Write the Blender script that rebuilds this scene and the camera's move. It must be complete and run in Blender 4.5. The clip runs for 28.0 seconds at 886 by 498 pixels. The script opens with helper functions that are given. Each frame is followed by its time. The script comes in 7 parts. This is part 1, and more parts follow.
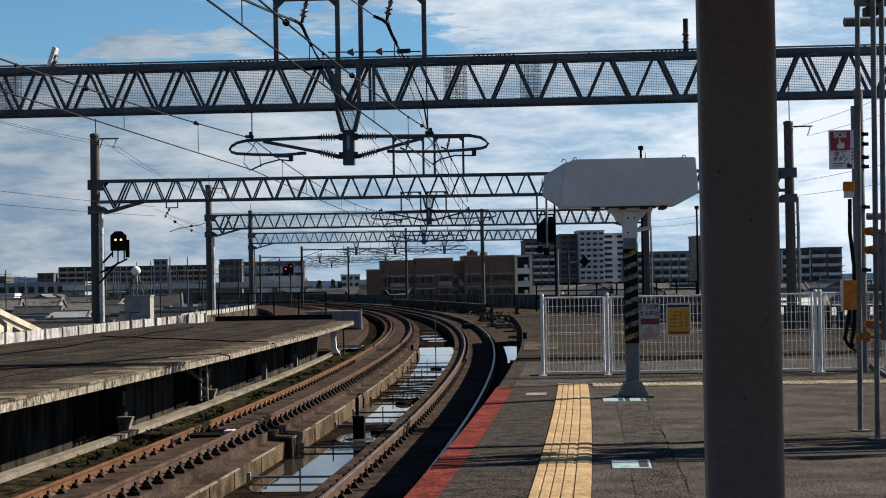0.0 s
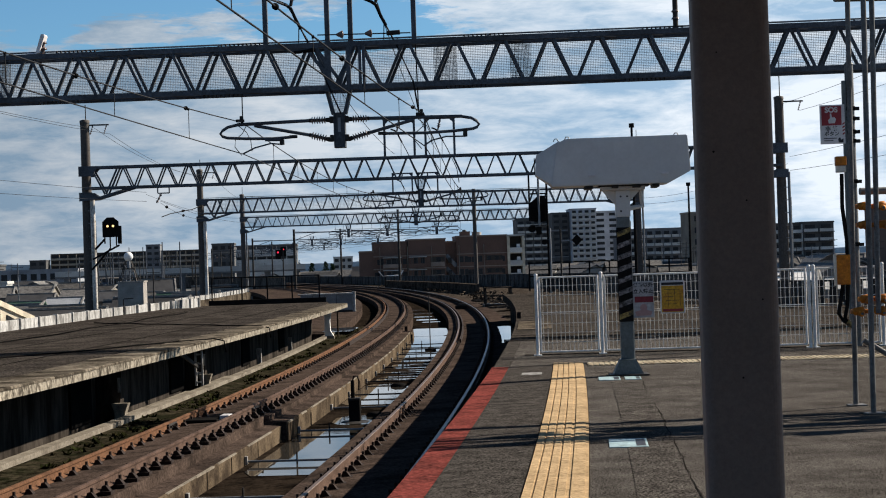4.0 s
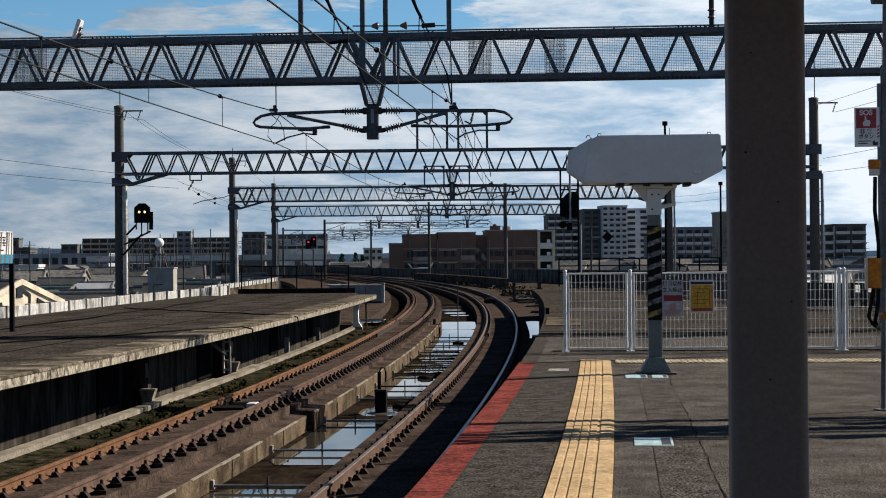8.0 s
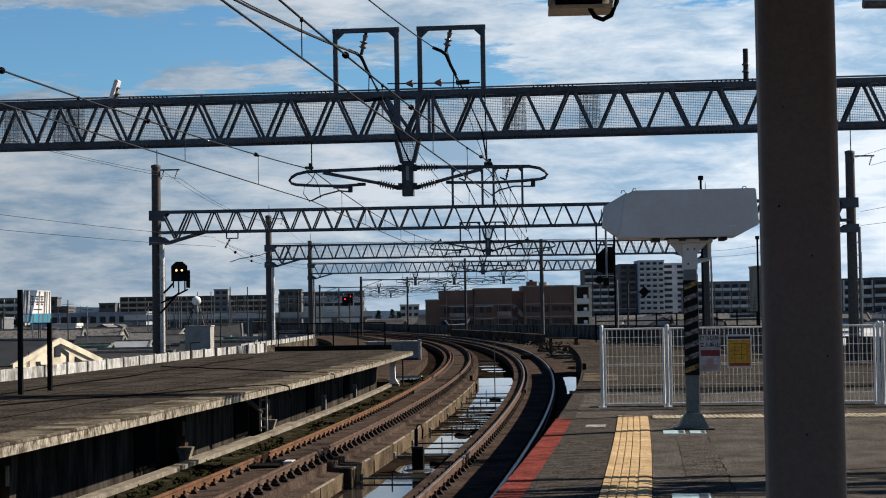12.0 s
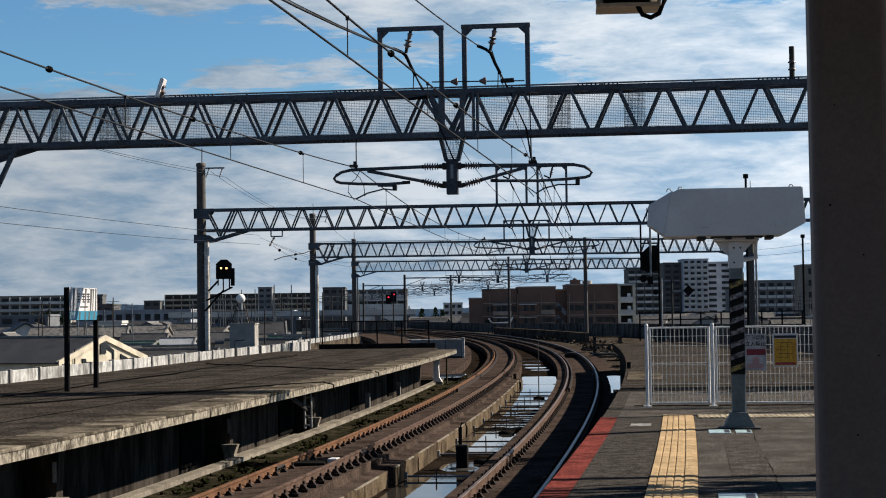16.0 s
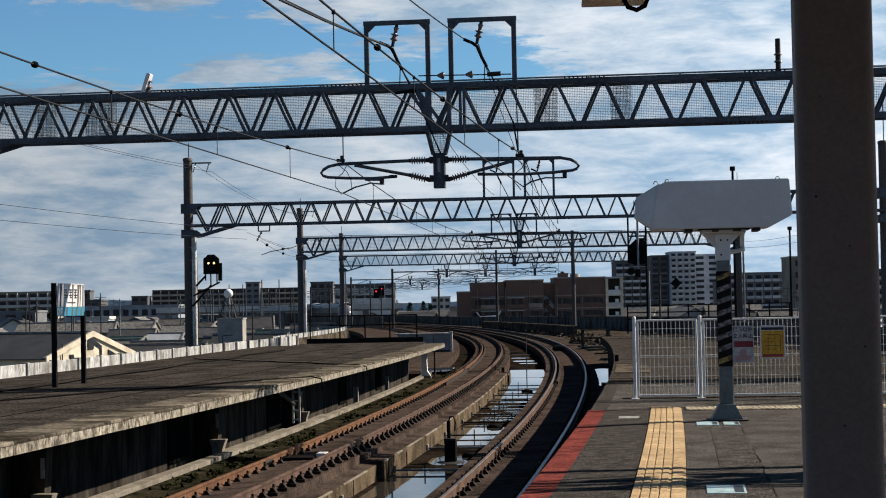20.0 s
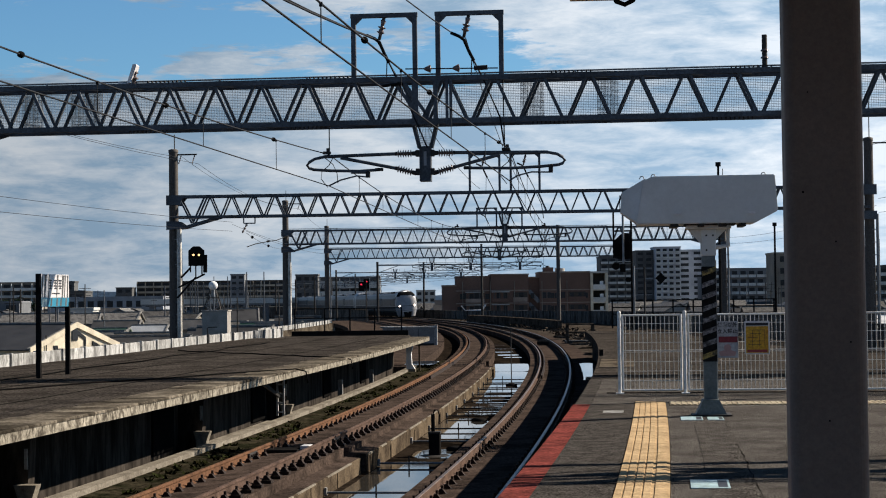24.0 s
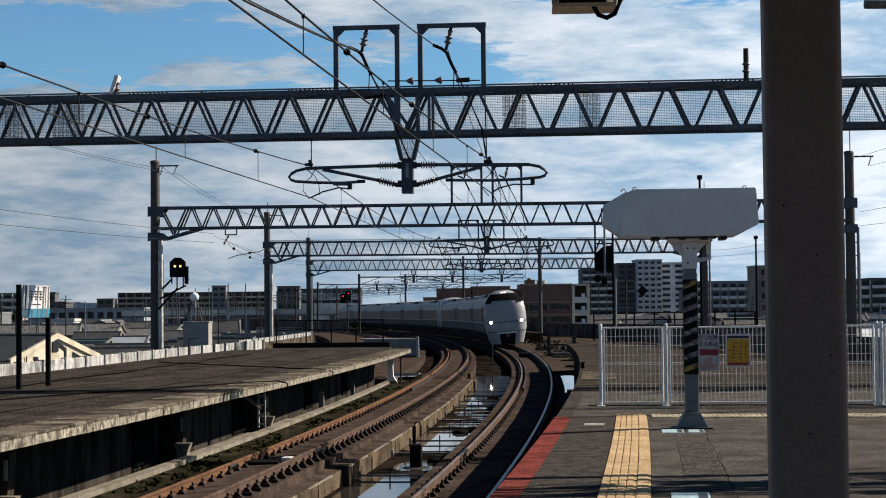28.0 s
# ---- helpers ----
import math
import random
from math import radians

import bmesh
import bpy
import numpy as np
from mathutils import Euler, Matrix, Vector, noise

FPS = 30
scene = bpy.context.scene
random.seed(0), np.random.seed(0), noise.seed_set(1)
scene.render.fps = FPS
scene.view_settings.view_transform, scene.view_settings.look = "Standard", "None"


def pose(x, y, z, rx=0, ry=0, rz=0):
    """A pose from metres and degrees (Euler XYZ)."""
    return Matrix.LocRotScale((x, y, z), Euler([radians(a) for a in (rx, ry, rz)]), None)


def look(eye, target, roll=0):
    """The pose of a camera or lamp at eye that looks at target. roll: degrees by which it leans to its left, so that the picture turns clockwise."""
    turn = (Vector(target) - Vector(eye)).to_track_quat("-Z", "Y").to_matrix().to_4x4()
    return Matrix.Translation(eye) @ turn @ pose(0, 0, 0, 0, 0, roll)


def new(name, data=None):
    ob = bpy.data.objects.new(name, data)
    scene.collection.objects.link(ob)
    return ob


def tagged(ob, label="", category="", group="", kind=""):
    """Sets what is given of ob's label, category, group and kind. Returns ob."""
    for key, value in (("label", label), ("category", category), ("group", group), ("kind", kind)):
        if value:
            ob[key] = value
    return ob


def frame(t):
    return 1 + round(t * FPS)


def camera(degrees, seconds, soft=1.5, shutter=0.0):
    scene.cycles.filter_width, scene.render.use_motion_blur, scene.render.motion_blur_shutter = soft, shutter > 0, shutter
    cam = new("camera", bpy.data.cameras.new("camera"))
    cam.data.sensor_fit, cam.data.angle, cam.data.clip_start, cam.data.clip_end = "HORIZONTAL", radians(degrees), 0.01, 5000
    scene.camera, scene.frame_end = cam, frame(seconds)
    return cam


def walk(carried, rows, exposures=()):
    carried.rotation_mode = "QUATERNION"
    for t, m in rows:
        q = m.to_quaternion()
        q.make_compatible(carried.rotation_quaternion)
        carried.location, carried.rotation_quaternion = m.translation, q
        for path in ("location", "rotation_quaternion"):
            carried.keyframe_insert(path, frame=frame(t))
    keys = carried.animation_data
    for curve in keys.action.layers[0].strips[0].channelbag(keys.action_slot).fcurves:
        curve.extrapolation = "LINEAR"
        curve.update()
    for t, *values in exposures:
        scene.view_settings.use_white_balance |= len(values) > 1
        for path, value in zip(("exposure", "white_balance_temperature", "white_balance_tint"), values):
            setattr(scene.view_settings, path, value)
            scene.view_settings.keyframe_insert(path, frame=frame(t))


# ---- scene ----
cam = camera(28.83, 28.0, soft=1.05)
EYE = 1.45
ROWS = [
    (0.0, -3.132, 1.142, 0.977, 0.0211, -0.0148), (0.5, -3.205, 1.201, 1.139, 0.0197, -0.0132), (1.0, -3.297, 1.227, 1.2, 0.0153, -0.0139), (1.5, -3.352, 1.163, 1.374, 0.0162, -0.015),
    (2.0, -3.437, 1.25, 1.535, 0.0172, -0.0118), (2.5, -3.581, 1.186, 1.739, 0.0174, -0.0057), (3.0, -3.569, 0.847, 1.743, 0.0104, -0.005), (3.5, -3.671, 0.652, 1.871, 0.0049, -0.0032),
    (4.0, -3.375, 0.487, 1.939, 0.0081, -0.001), (4.5, -2.718, 0.172, 2.059, 0.0082, -0.0), (6.5, -2.417, 0.055, 1.123, 0.002, 0.003), (7.0, -2.459, 0.114, 0.7, 0.0078, 0.0024),
    (7.5, -2.498, 0.083, 0.542, 0.01, 0.0018), (8.0, -2.384, 0.287, 0.556, 0.012, 0.0013), (8.5, -2.2, 0.642, 0.67, 0.0131, 0.0012), (9.0, -2.102, 0.945, 0.76, 0.0167, 0.0018),
    (9.5, -2.085, 1.227, 0.826, 0.0145, 0.0001), (10.0, -2.043, 1.488, 0.893, 0.023, 0.0035), (10.5, -1.987, 1.721, 0.92, 0.0192, -0.0026), (11.0, -1.797, 1.884, 0.973, 0.0241, -0.0008),
    (11.5, -1.531, 2.031, 1.005, 0.0269, 0.003), (12.0, -1.168, 2.173, 0.939, 0.0223, 0.0017), (12.5, -0.773, 2.196, 0.72, 0.0162, 0.0013), (13.0, -0.569, 2.186, 0.648, 0.0098, 0.0043),
    (13.5, -0.113, 2.248, 0.639, 0.0109, 0.003), (15.5, 0.273, 2.174, 0.77, 0.0014, 0.0033), (16.0, 0.272, 2.135, 0.813, 0.0041, 0.0031), (16.5, 0.14, 2.089, 0.862, 0.0009, 0.001),
    (17.0, 0.0, 2.0, 0.9, 0.0, 0.0), (17.5, -0.053, 1.947, 0.898, 0.0006, 0.0), (18.0, -0.045, 1.914, 0.963, 0.0012, 0.0028), (18.5, 0.018, 1.915, 1.017, 0.0032, 0.0053),
    (19.0, 0.066, 1.919, 1.111, 0.0069, 0.003), (19.5, 0.013, 1.91, 1.144, 0.0074, 0.0015), (20.0, -0.13, 1.925, 1.121, 0.007, 0.0011), (20.5, -0.348, 1.966, 1.033, 0.0058, 0.0018),
    (21.0, -0.554, 1.965, 0.99, 0.0024, 0.0017), (21.5, -0.721, 1.923, 0.917, 0.001, 0.0011), (23.5, -0.608, 1.731, 0.763, -0.0003, 0.003), (24.0, -0.633, 1.703, 0.724, 0.0006, -0.0012),
    (24.5, -0.686, 1.694, 0.694, 0.0013, 0.0012), (25.0, -0.757, 1.752, 0.681, -0.0032, 0.0013), (25.5, -0.846, 1.8, 0.67, -0.0035, 0.0005), (26.0, -1.013, 1.83, 0.663, -0.0006, 0.0021),
    (26.5, -1.164, 1.861, 0.629, 0.0069, 0.001), (27.0, -1.211, 1.93, 0.581, 0.0077, 0.002), (27.5, -1.238, 2.012, 0.577, 0.0025, -0.0009), (28.0, -1.242, 2.098, 0.57, 0.0024, -0.001),
]
# a hand-held camera that turns almost on the spot: time, turn, tilt, roll, sway across, sway up
walk(cam, [(t, pose(dx, 0, EYE + dz, 90 + p, r, y)) for t, y, p, r, dx, dz in ROWS])

# ---------- plan: s metres along the curved line, n metres to its right, z up from the platform ----------
CX, CY, RAD = -773.0, 124.55, 780.17
TH0 = math.atan2(-CY, -CX)
S_TAN, S_BEND, R_BEND = 235.0, 350.0, 1600.0


def heading(s):
    """Angle of the radial direction (to the right of the line) at s."""
    if s <= S_TAN:
        return TH0 + s / RAD
    a = TH0 + S_TAN / RAD
    return a if s <= S_BEND else a + (s - S_BEND) / R_BEND


def P(s, n=0.0, z=0.0):
    a = TH0 + min(s, S_TAN) / RAD
    x, y = CX + RAD * math.cos(a), CY + RAD * math.sin(a)
    if s > S_TAN:
        d = min(s, S_BEND) - S_TAN
        x, y = x - d * math.sin(a), y + d * math.cos(a)
    if s > S_BEND:
        b = a + (s - S_BEND) / R_BEND
        x, y = x + R_BEND * (math.cos(b) - math.cos(a)), y + R_BEND * (math.sin(b) - math.sin(a))
        a = b
    return Vector((x + n * math.cos(a), y + n * math.sin(a), z))


def at(s, n=0.0, z=0.0, turn=0.0):
    """A pose on the line: x to its right, y along it."""
    return Matrix.Translation(P(s, n, z)) @ Matrix.Rotation(heading(s) + radians(turn), 4, "Z")


# ---------- daylight ----------
SUN_ELEV = radians(33.6)
toward = at(30).to_3x3() @ Vector((1.32, 0.72, 0))
SUN_AZ = math.atan2(toward.x, toward.y)          # clockwise from +y
sun = new("sun", bpy.data.lights.new("sun", "SUN"))
sun.data.energy, sun.data.angle, sun.data.color = 4.6, radians(0.53), (1.0, 0.89, 0.75)
sun.matrix_world = look((0, 0, 60), Vector((0, 0, 60)) - Vector((math.sin(SUN_AZ) * math.cos(SUN_ELEV), math.cos(SUN_AZ) * math.cos(SUN_ELEV), math.sin(SUN_ELEV))))
scene.view_settings.exposure = 1.0


def make_world():
    w = bpy.data.worlds.new("sky")
    w.use_nodes = True
    scene.world = w
    nt = w.node_tree
    N, L = nt.nodes, nt.links
    N.clear()
    out, bg = N.new("ShaderNodeOutputWorld"), N.new("ShaderNodeBackground")
    sky = N.new("ShaderNodeTexSky")
    sky.sky_type, sky.sun_disc = "NISHITA", False
    sky.sun_elevation, sky.sun_rotation = SUN_ELEV, SUN_AZ
    sky.air_density, sky.dust_density, sky.ozone_density = 1.0, 0.6, 2.0
    tc = N.new("ShaderNodeTexCoord")

    def noise_at(scale, size, detail, rough, dist=0.0, off=(0, 0, 0)):
        mp = N.new("ShaderNodeMapping")
        mp.inputs["Scale"].default_value, mp.inputs["Location"].default_value = scale, off
        L.new(tc.outputs["Generated"], mp.inputs["Vector"])
        no = N.new("ShaderNodeTexNoise")
        no.inputs["Scale"].default_value, no.inputs["Detail"].default_value = size, detail
        no.inputs["Roughness"].default_value, no.inputs["Distortion"].default_value = rough, dist
        L.new(mp.outputs["Vector"], no.inputs["Vector"])
        return no.outputs["Fac"]

    def math_node(op, a, b, clamp=False):
        m = N.new("ShaderNodeMath")
        m.operation, m.use_clamp = op, clamp
        for i, v in enumerate((a, b)):
            if isinstance(v, (int, float)):
                m.inputs[i].default_value = v
            else:
                L.new(v, m.inputs[i])
        return m.outputs[0]

    def ramp(v, a, b, lo=0.0, hi=1.0):
        m = N.new("ShaderNodeMapRange")
        m.interpolation_type = "SMOOTHSTEP"
        for i, x in enumerate((v, a, b, lo, hi)):
            if isinstance(x, (int, float)):
                m.inputs[i].default_value = x
            else:
                L.new(x, m.inputs[i])
        return m.outputs[0]

    sep = N.new("ShaderNodeSeparateXYZ")
    L.new(tc.outputs["Generated"], sep.inputs[0])
    big = noise_at((1.0, 1.0, 4.2), 7.5, 8.0, 0.6, 0.15, (3.1, 0.7, 0.28))
    wisp = noise_at((1.0, 1.0, 7.0), 19.0, 8.0, 0.65, 0.25, (0.4, 2.2, 0.1))
    shred = noise_at((1.0, 1.0, 5.0), 48.0, 6.0, 0.7, 0.6, (2.3, 1.1, 0.6))
    mixed = math_node("ADD", math_node("MULTIPLY", big, 0.54), math_node("ADD", math_node("MULTIPLY", wisp, 0.32), math_node("MULTIPLY", shred, 0.14)))

    def lobe(depth, u0, u1, v0, v1, du=0.03, dv=0.012):
        """More (negative) or less cloud inside one stretch of the sky."""
        m = math_node("MULTIPLY", ramp(sep.outputs["X"], u0 - du, u0 + du), ramp(sep.outputs["X"], u1 - du, u1 + du, 1.0, 0.0))
        m = math_node("MULTIPLY", m, math_node("MULTIPLY", ramp(sep.outputs["Z"], v0 - dv, v0 + dv), ramp(sep.outputs["Z"], v1 - dv, v1 + dv, 1.0, 0.0)))
        return math_node("MULTIPLY", m, depth)

    # a grey bank low down, open sky above it, a streak across the top and a white bank towards the sun
    thr = ramp(sep.outputs["Z"], 0.105, 0.14, 0.3, 0.545)
    for args in ((-0.13, -0.19, 0.06, 0.171, 0.24), (-0.19, 0.075, 0.5, 0.126, 0.168, 0.05), (-0.11, -0.02, 0.12, 0.16, 0.17), (0.16, -0.6, -0.22, 0.098, 0.112), (-0.06, 0.1, 0.5, 0.175, 0.3), (-0.1, -0.14, -0.05, 0.13, 0.147, 0.02, 0.006), (0.08, -0.4, -0.165, 0.128, 0.16, 0.02, 0.008)):
        thr = math_node("ADD", thr, lobe(*args))
    thr = math_node("ADD", thr, ramp(sep.outputs["Z"], 0.26, 0.6, 0.0, 0.1))
    cover = ramp(math_node("SUBTRACT", mixed, thr), -0.02, 0.05)
    # shaded undersides and bright crowns
    body = noise_at((1.0, 1.0, 3.4), 10.0, 8.0, 0.6, 0.15, (1.7, 4.4, 0.9))
    body = math_node("ADD", math_node("MULTIPLY", body, 0.7), math_node("MULTIPLY", noise_at((1.0, 1.0, 4.6), 30.0, 7.0, 0.65, 0.5, (0.2, 3.3, 1.9)), 0.3))
    tone = N.new("ShaderNodeValToRGB")
    tone.color_ramp.elements[0].position, tone.color_ramp.elements[0].color = 0.42, (3.55, 5.25, 7.15, 1)
    tone.color_ramp.elements[1].position, tone.color_ramp.elements[1].color = 0.6, (8.3, 9.05, 9.9, 1)
    L.new(body, tone.inputs["Fac"])
    mix = N.new("ShaderNodeMix")
    mix.data_type = "RGBA"
    L.new(cover, mix.inputs["Factor"])
    clear = N.new("ShaderNodeMix")
    clear.data_type, clear.blend_type = "RGBA", "MULTIPLY"
    clear.inputs["Factor"].default_value, clear.inputs["B"].default_value = 1.0, (0.57, 0.9, 1.13, 1)
    L.new(sky.outputs["Color"], clear.inputs["A"])
    deep = N.new("ShaderNodeVectorMath")      # clear sky dimmed towards the zenith, which weakens the fill light
    deep.operation = "SCALE"
    L.new(clear.outputs["Result"], deep.inputs[0])
    L.new(ramp(sep.outputs["Z"], 0.1, 0.8, 1.0, 0.42), deep.inputs["Scale"])
    L.new(deep.outputs[0], mix.inputs["A"])
    # clouds grow brighter towards the sun
    dot = N.new("ShaderNodeVectorMath")
    dot.operation = "DOT_PRODUCT"
    L.new(tc.outputs["Generated"], dot.inputs[0])
    dot.inputs[1].default_value = (math.sin(SUN_AZ), math.cos(SUN_AZ), 0.0)
    glow = N.new("ShaderNodeVectorMath")
    glow.operation = "SCALE"
    L.new(tone.outputs["Color"], glow.inputs[0])
    L.new(ramp(dot.outputs["Value"], 0.1, 0.65, 0.57, 1.04), glow.inputs["Scale"])
    L.new(glow.outputs[0], mix.inputs["B"])
    L.new(mix.outputs["Result"], bg.inputs["Color"])
    bg.inputs["Strength"].default_value = 0.051
    L.new(bg.outputs[0], out.inputs["Surface"])


make_world()

# ---------- materials ----------
MATS = {}


def mat(name, col, rough=0.75, metal=0.0, var=0.25, scale=1.2, fine=30.0, bump=0.15, spec=0.22, stain=None, streak=0.0, rnd=0.0, emit=None, hard=0.14):
    """Painted or mineral surface: base colour broken by wide stains and fine grain, with slight relief."""
    if name in MATS:
        return MATS[name]
    m = bpy.data.materials.new(name)
    m.use_nodes = True
    MATS[name] = m
    N, L = m.node_tree.nodes, m.node_tree.links
    b = N["Principled BSDF"]
    b.inputs["Roughness"].default_value, b.inputs["Metallic"].default_value = rough, metal
    b.inputs["Specular IOR Level"].default_value = spec
    if emit:
        b.inputs["Base Color"].default_value = (*col, 1)
        b.inputs["Emission Color"].default_value, b.inputs["Emission Strength"].default_value = (*emit[:3], 1), emit[3]
        return m
    tc = N.new("ShaderNodeTexCoord")
    mp = N.new("ShaderNodeMapping")
    mp.inputs["Scale"].default_value = (1, 1, 1 - 0.92 * streak)
    L.new(tc.outputs["Object"], mp.inputs["Vector"])
    vec = mp.outputs["Vector"]
    if rnd:
        oi = N.new("ShaderNodeObjectInfo")
        ad = N.new("ShaderNodeVectorMath")
        ad.operation = "MULTIPLY_ADD"
        L.new(oi.outputs["Random"], ad.inputs[0])
        ad.inputs[1].default_value = (37, 53, 19)
        L.new(vec, ad.inputs[2])
        vec = ad.outputs[0]
    n1, n2 = N.new("ShaderNodeTexNoise"), N.new("ShaderNodeTexNoise")
    for n, sc, de, ro in ((n1, scale, 6, 0.62), (n2, fine, 8, 0.75)):
        n.inputs["Scale"].default_value, n.inputs["Detail"].default_value, n.inputs["Roughness"].default_value = sc, de, ro
        L.new(vec, n.inputs["Vector"])
    dark = stain or tuple(c * 0.45 for c in col)
    light = tuple(min(1, c * 1.18) for c in col)
    r1 = N.new("ShaderNodeValToRGB")
    r1.color_ramp.elements[0].position, r1.color_ramp.elements[0].color = max(0.05, 0.4 - 0.35 * (1 - min(1, 1.6 * var))), (*dark, 1)
    r1.color_ramp.elements[1].position, r1.color_ramp.elements[1].color = 0.55, (*col, 1)
    e = r1.color_ramp.elements.new(0.7)
    e.color = (*light, 1)
    L.new(n1.outputs["Fac"], r1.inputs["Fac"])
    mr = N.new("ShaderNodeMapRange")
    mr.inputs["From Min"].default_value, mr.inputs["From Max"].default_value = 0.5 - hard, 0.5 + hard
    mr.inputs["To Min"].default_value, mr.inputs["To Max"].default_value = 1 - 0.9 * var, 1 + 0.6 * var
    L.new(n2.outputs["Fac"], mr.inputs["Value"])
    val = mr.outputs["Result"]
    if rnd:
        m2 = N.new("ShaderNodeMapRange")
        m2.inputs["To Min"].default_value, m2.inputs["To Max"].default_value = 1 - rnd, 1 + rnd
        L.new(oi.outputs["Random"], m2.inputs["Value"])
        mm = N.new("ShaderNodeMath")
        mm.operation = "MULTIPLY"
        L.new(val, mm.inputs[0])
        L.new(m2.outputs["Result"], mm.inputs[1])
        val = mm.outputs[0]
    vm = N.new("ShaderNodeVectorMath")
    vm.operation = "SCALE"
    L.new(r1.outputs["Color"], vm.inputs[0])
    L.new(val, vm.inputs["Scale"])
    L.new(vm.outputs[0], b.inputs["Base Color"])
    rr = N.new("ShaderNodeMapRange")
    rr.inputs["To Min"].default_value, rr.inputs["To Max"].default_value = max(0.02, rough - 0.15 * var * 2), min(1, rough + 0.15 * var * 2)
    L.new(n1.outputs["Fac"], rr.inputs["Value"])
    L.new(rr.outputs["Result"], b.inputs["Roughness"])
    if bump:
        bp = N.new("ShaderNodeBump")
        bp.inputs["Strength"].default_value, bp.inputs["Distance"].default_value = bump, 0.02
        L.new(n2.outputs["Fac"], bp.inputs["Height"])
        L.new(bp.outputs["Normal"], b.inputs["Normal"])
    return m


PARAPET = mat("dark_parapet_concrete", (0.11, 0.104, 0.098), 0.9, var=0.8, scale=0.9, fine=8, bump=0.3, stain=(0.036, 0.034, 0.032), streak=0.6, spec=0.0)
ASPHALT = mat("asphalt", (0.088, 0.081, 0.0745), 0.95, var=1.25, scale=1.6, fine=85, bump=0.45, stain=(0.06, 0.055, 0.0505), spec=0.0, hard=0.07)
ROUGH = mat("coarse_asphalt", (0.084, 0.077, 0.0705), 0.95, var=1.4, scale=5.0, fine=55, bump=0.6, stain=(0.05, 0.0455, 0.042), spec=0.0, hard=0.08)
PATCH = mat("patched_asphalt", (0.066, 0.06, 0.055), 0.95, var=1.0, scale=6.0, fine=60, bump=0.4, stain=(0.04, 0.0365, 0.0335), spec=0.0, hard=0.075)
OLD_ASPHALT = mat("old_asphalt", (0.0525, 0.046, 0.0408), 0.95, var=0.95, scale=0.9, fine=18, bump=0.5, stain=(0.03, 0.0262, 0.0232), spec=0.0, hard=0.09)
DECK = mat("old_deck", (0.055, 0.048, 0.042), 0.95, var=0.95, scale=0.9, fine=12, bump=0.4, stain=(0.034, 0.0297, 0.0262), spec=0.0, hard=0.09)
CONCRETE = mat("concrete", (0.105, 0.088, 0.0675), 0.9, var=0.7, scale=1.6, fine=16, bump=0.35, stain=(0.032, 0.025, 0.0195), streak=0.3, rnd=0.15, spec=0.0)
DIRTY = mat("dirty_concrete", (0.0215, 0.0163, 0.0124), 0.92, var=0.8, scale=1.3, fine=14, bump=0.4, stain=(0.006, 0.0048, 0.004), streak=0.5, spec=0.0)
WALL_OCHRE = mat("stained_track_wall", (0.112, 0.087, 0.061), 0.92, var=0.6, scale=1.2, fine=30, bump=0.3, stain=(0.04, 0.031, 0.0235), streak=0.0, spec=0.0)
PALE = mat("pale_parapet", (0.36, 0.36, 0.352), 0.85, var=0.6, scale=2.6, fine=14, bump=0.15, stain=(0.15, 0.147, 0.142), streak=0.7, rnd=0.14, spec=0.0)
KERB = mat("pale_kerb_concrete", (0.205, 0.184, 0.152), 0.9, var=0.45, scale=1.4, fine=22, bump=0.25, stain=(0.11, 0.095, 0.078), spec=0.0)
TRACKBED = mat("rust_stained_bed", (0.066, 0.049, 0.041), 0.95, var=0.6, scale=1.3, fine=18, bump=0.25, stain=(0.032, 0.0248, 0.0212), spec=0.0, hard=0.11)
MOSS = mat("mossy_grit", (0.032, 0.0275, 0.0185), 0.95, var=1.1, scale=2.2, fine=9, bump=0.7, stain=(0.013, 0.0138, 0.0075), spec=0.0)
RUST = mat("rusty_rail_side", (0.1, 0.066, 0.052), 0.85, var=0.45, scale=3, fine=30, bump=0.25, stain=(0.046, 0.03, 0.023), spec=0.05)
RUST_ORANGE = mat("orange_rust", (0.14, 0.073, 0.042), 0.85, var=0.45, scale=3, fine=30, bump=0.25, stain=(0.075, 0.04, 0.024), spec=0.05)
RAILHEAD = mat("worn_rail_head", (0.17, 0.125, 0.1), 0.5, 0.45, var=0.4, scale=2, fine=30, bump=0.05)
BRIGHT_RAIL = mat("polished_rail_head", (0.22, 0.22, 0.225), 0.45, 0.85, var=0.25, scale=2, fine=40, bump=0.03)
CLIP = mat("rusty_fastener", (0.0255, 0.015, 0.0114), 0.85, var=0.5, scale=8, fine=40, bump=0.3)
GALV = mat("galvanised_steel", (0.22, 0.232, 0.245), 0.55, 0.5, var=0.35, scale=2.5, fine=40, bump=0.08, stain=(0.11, 0.114, 0.118))
GANTRY = mat("gantry_grey_paint", (0.08, 0.093, 0.112), 0.7, 0.05, var=0.45, scale=1.2, fine=18, bump=0.08, stain=(0.042, 0.045, 0.05))
POLE = mat("weathered_pole", (0.08, 0.072, 0.066), 0.75, 0.1, var=0.45, scale=1.5, fine=18, bump=0.15, stain=(0.075, 0.065, 0.06), streak=0.5)
WIRE = mat("wire_dark", (0.017, 0.018, 0.021), 0.7, 0.0, var=0.2, bump=0, spec=0.1)
NETM = mat("net_wire", (0.3, 0.32, 0.345), 0.6, 0.1, var=0.2, bump=0)
PORCELAIN = mat("brown_porcelain", (0.16, 0.12, 0.11), 0.25, var=0.2, bump=0)
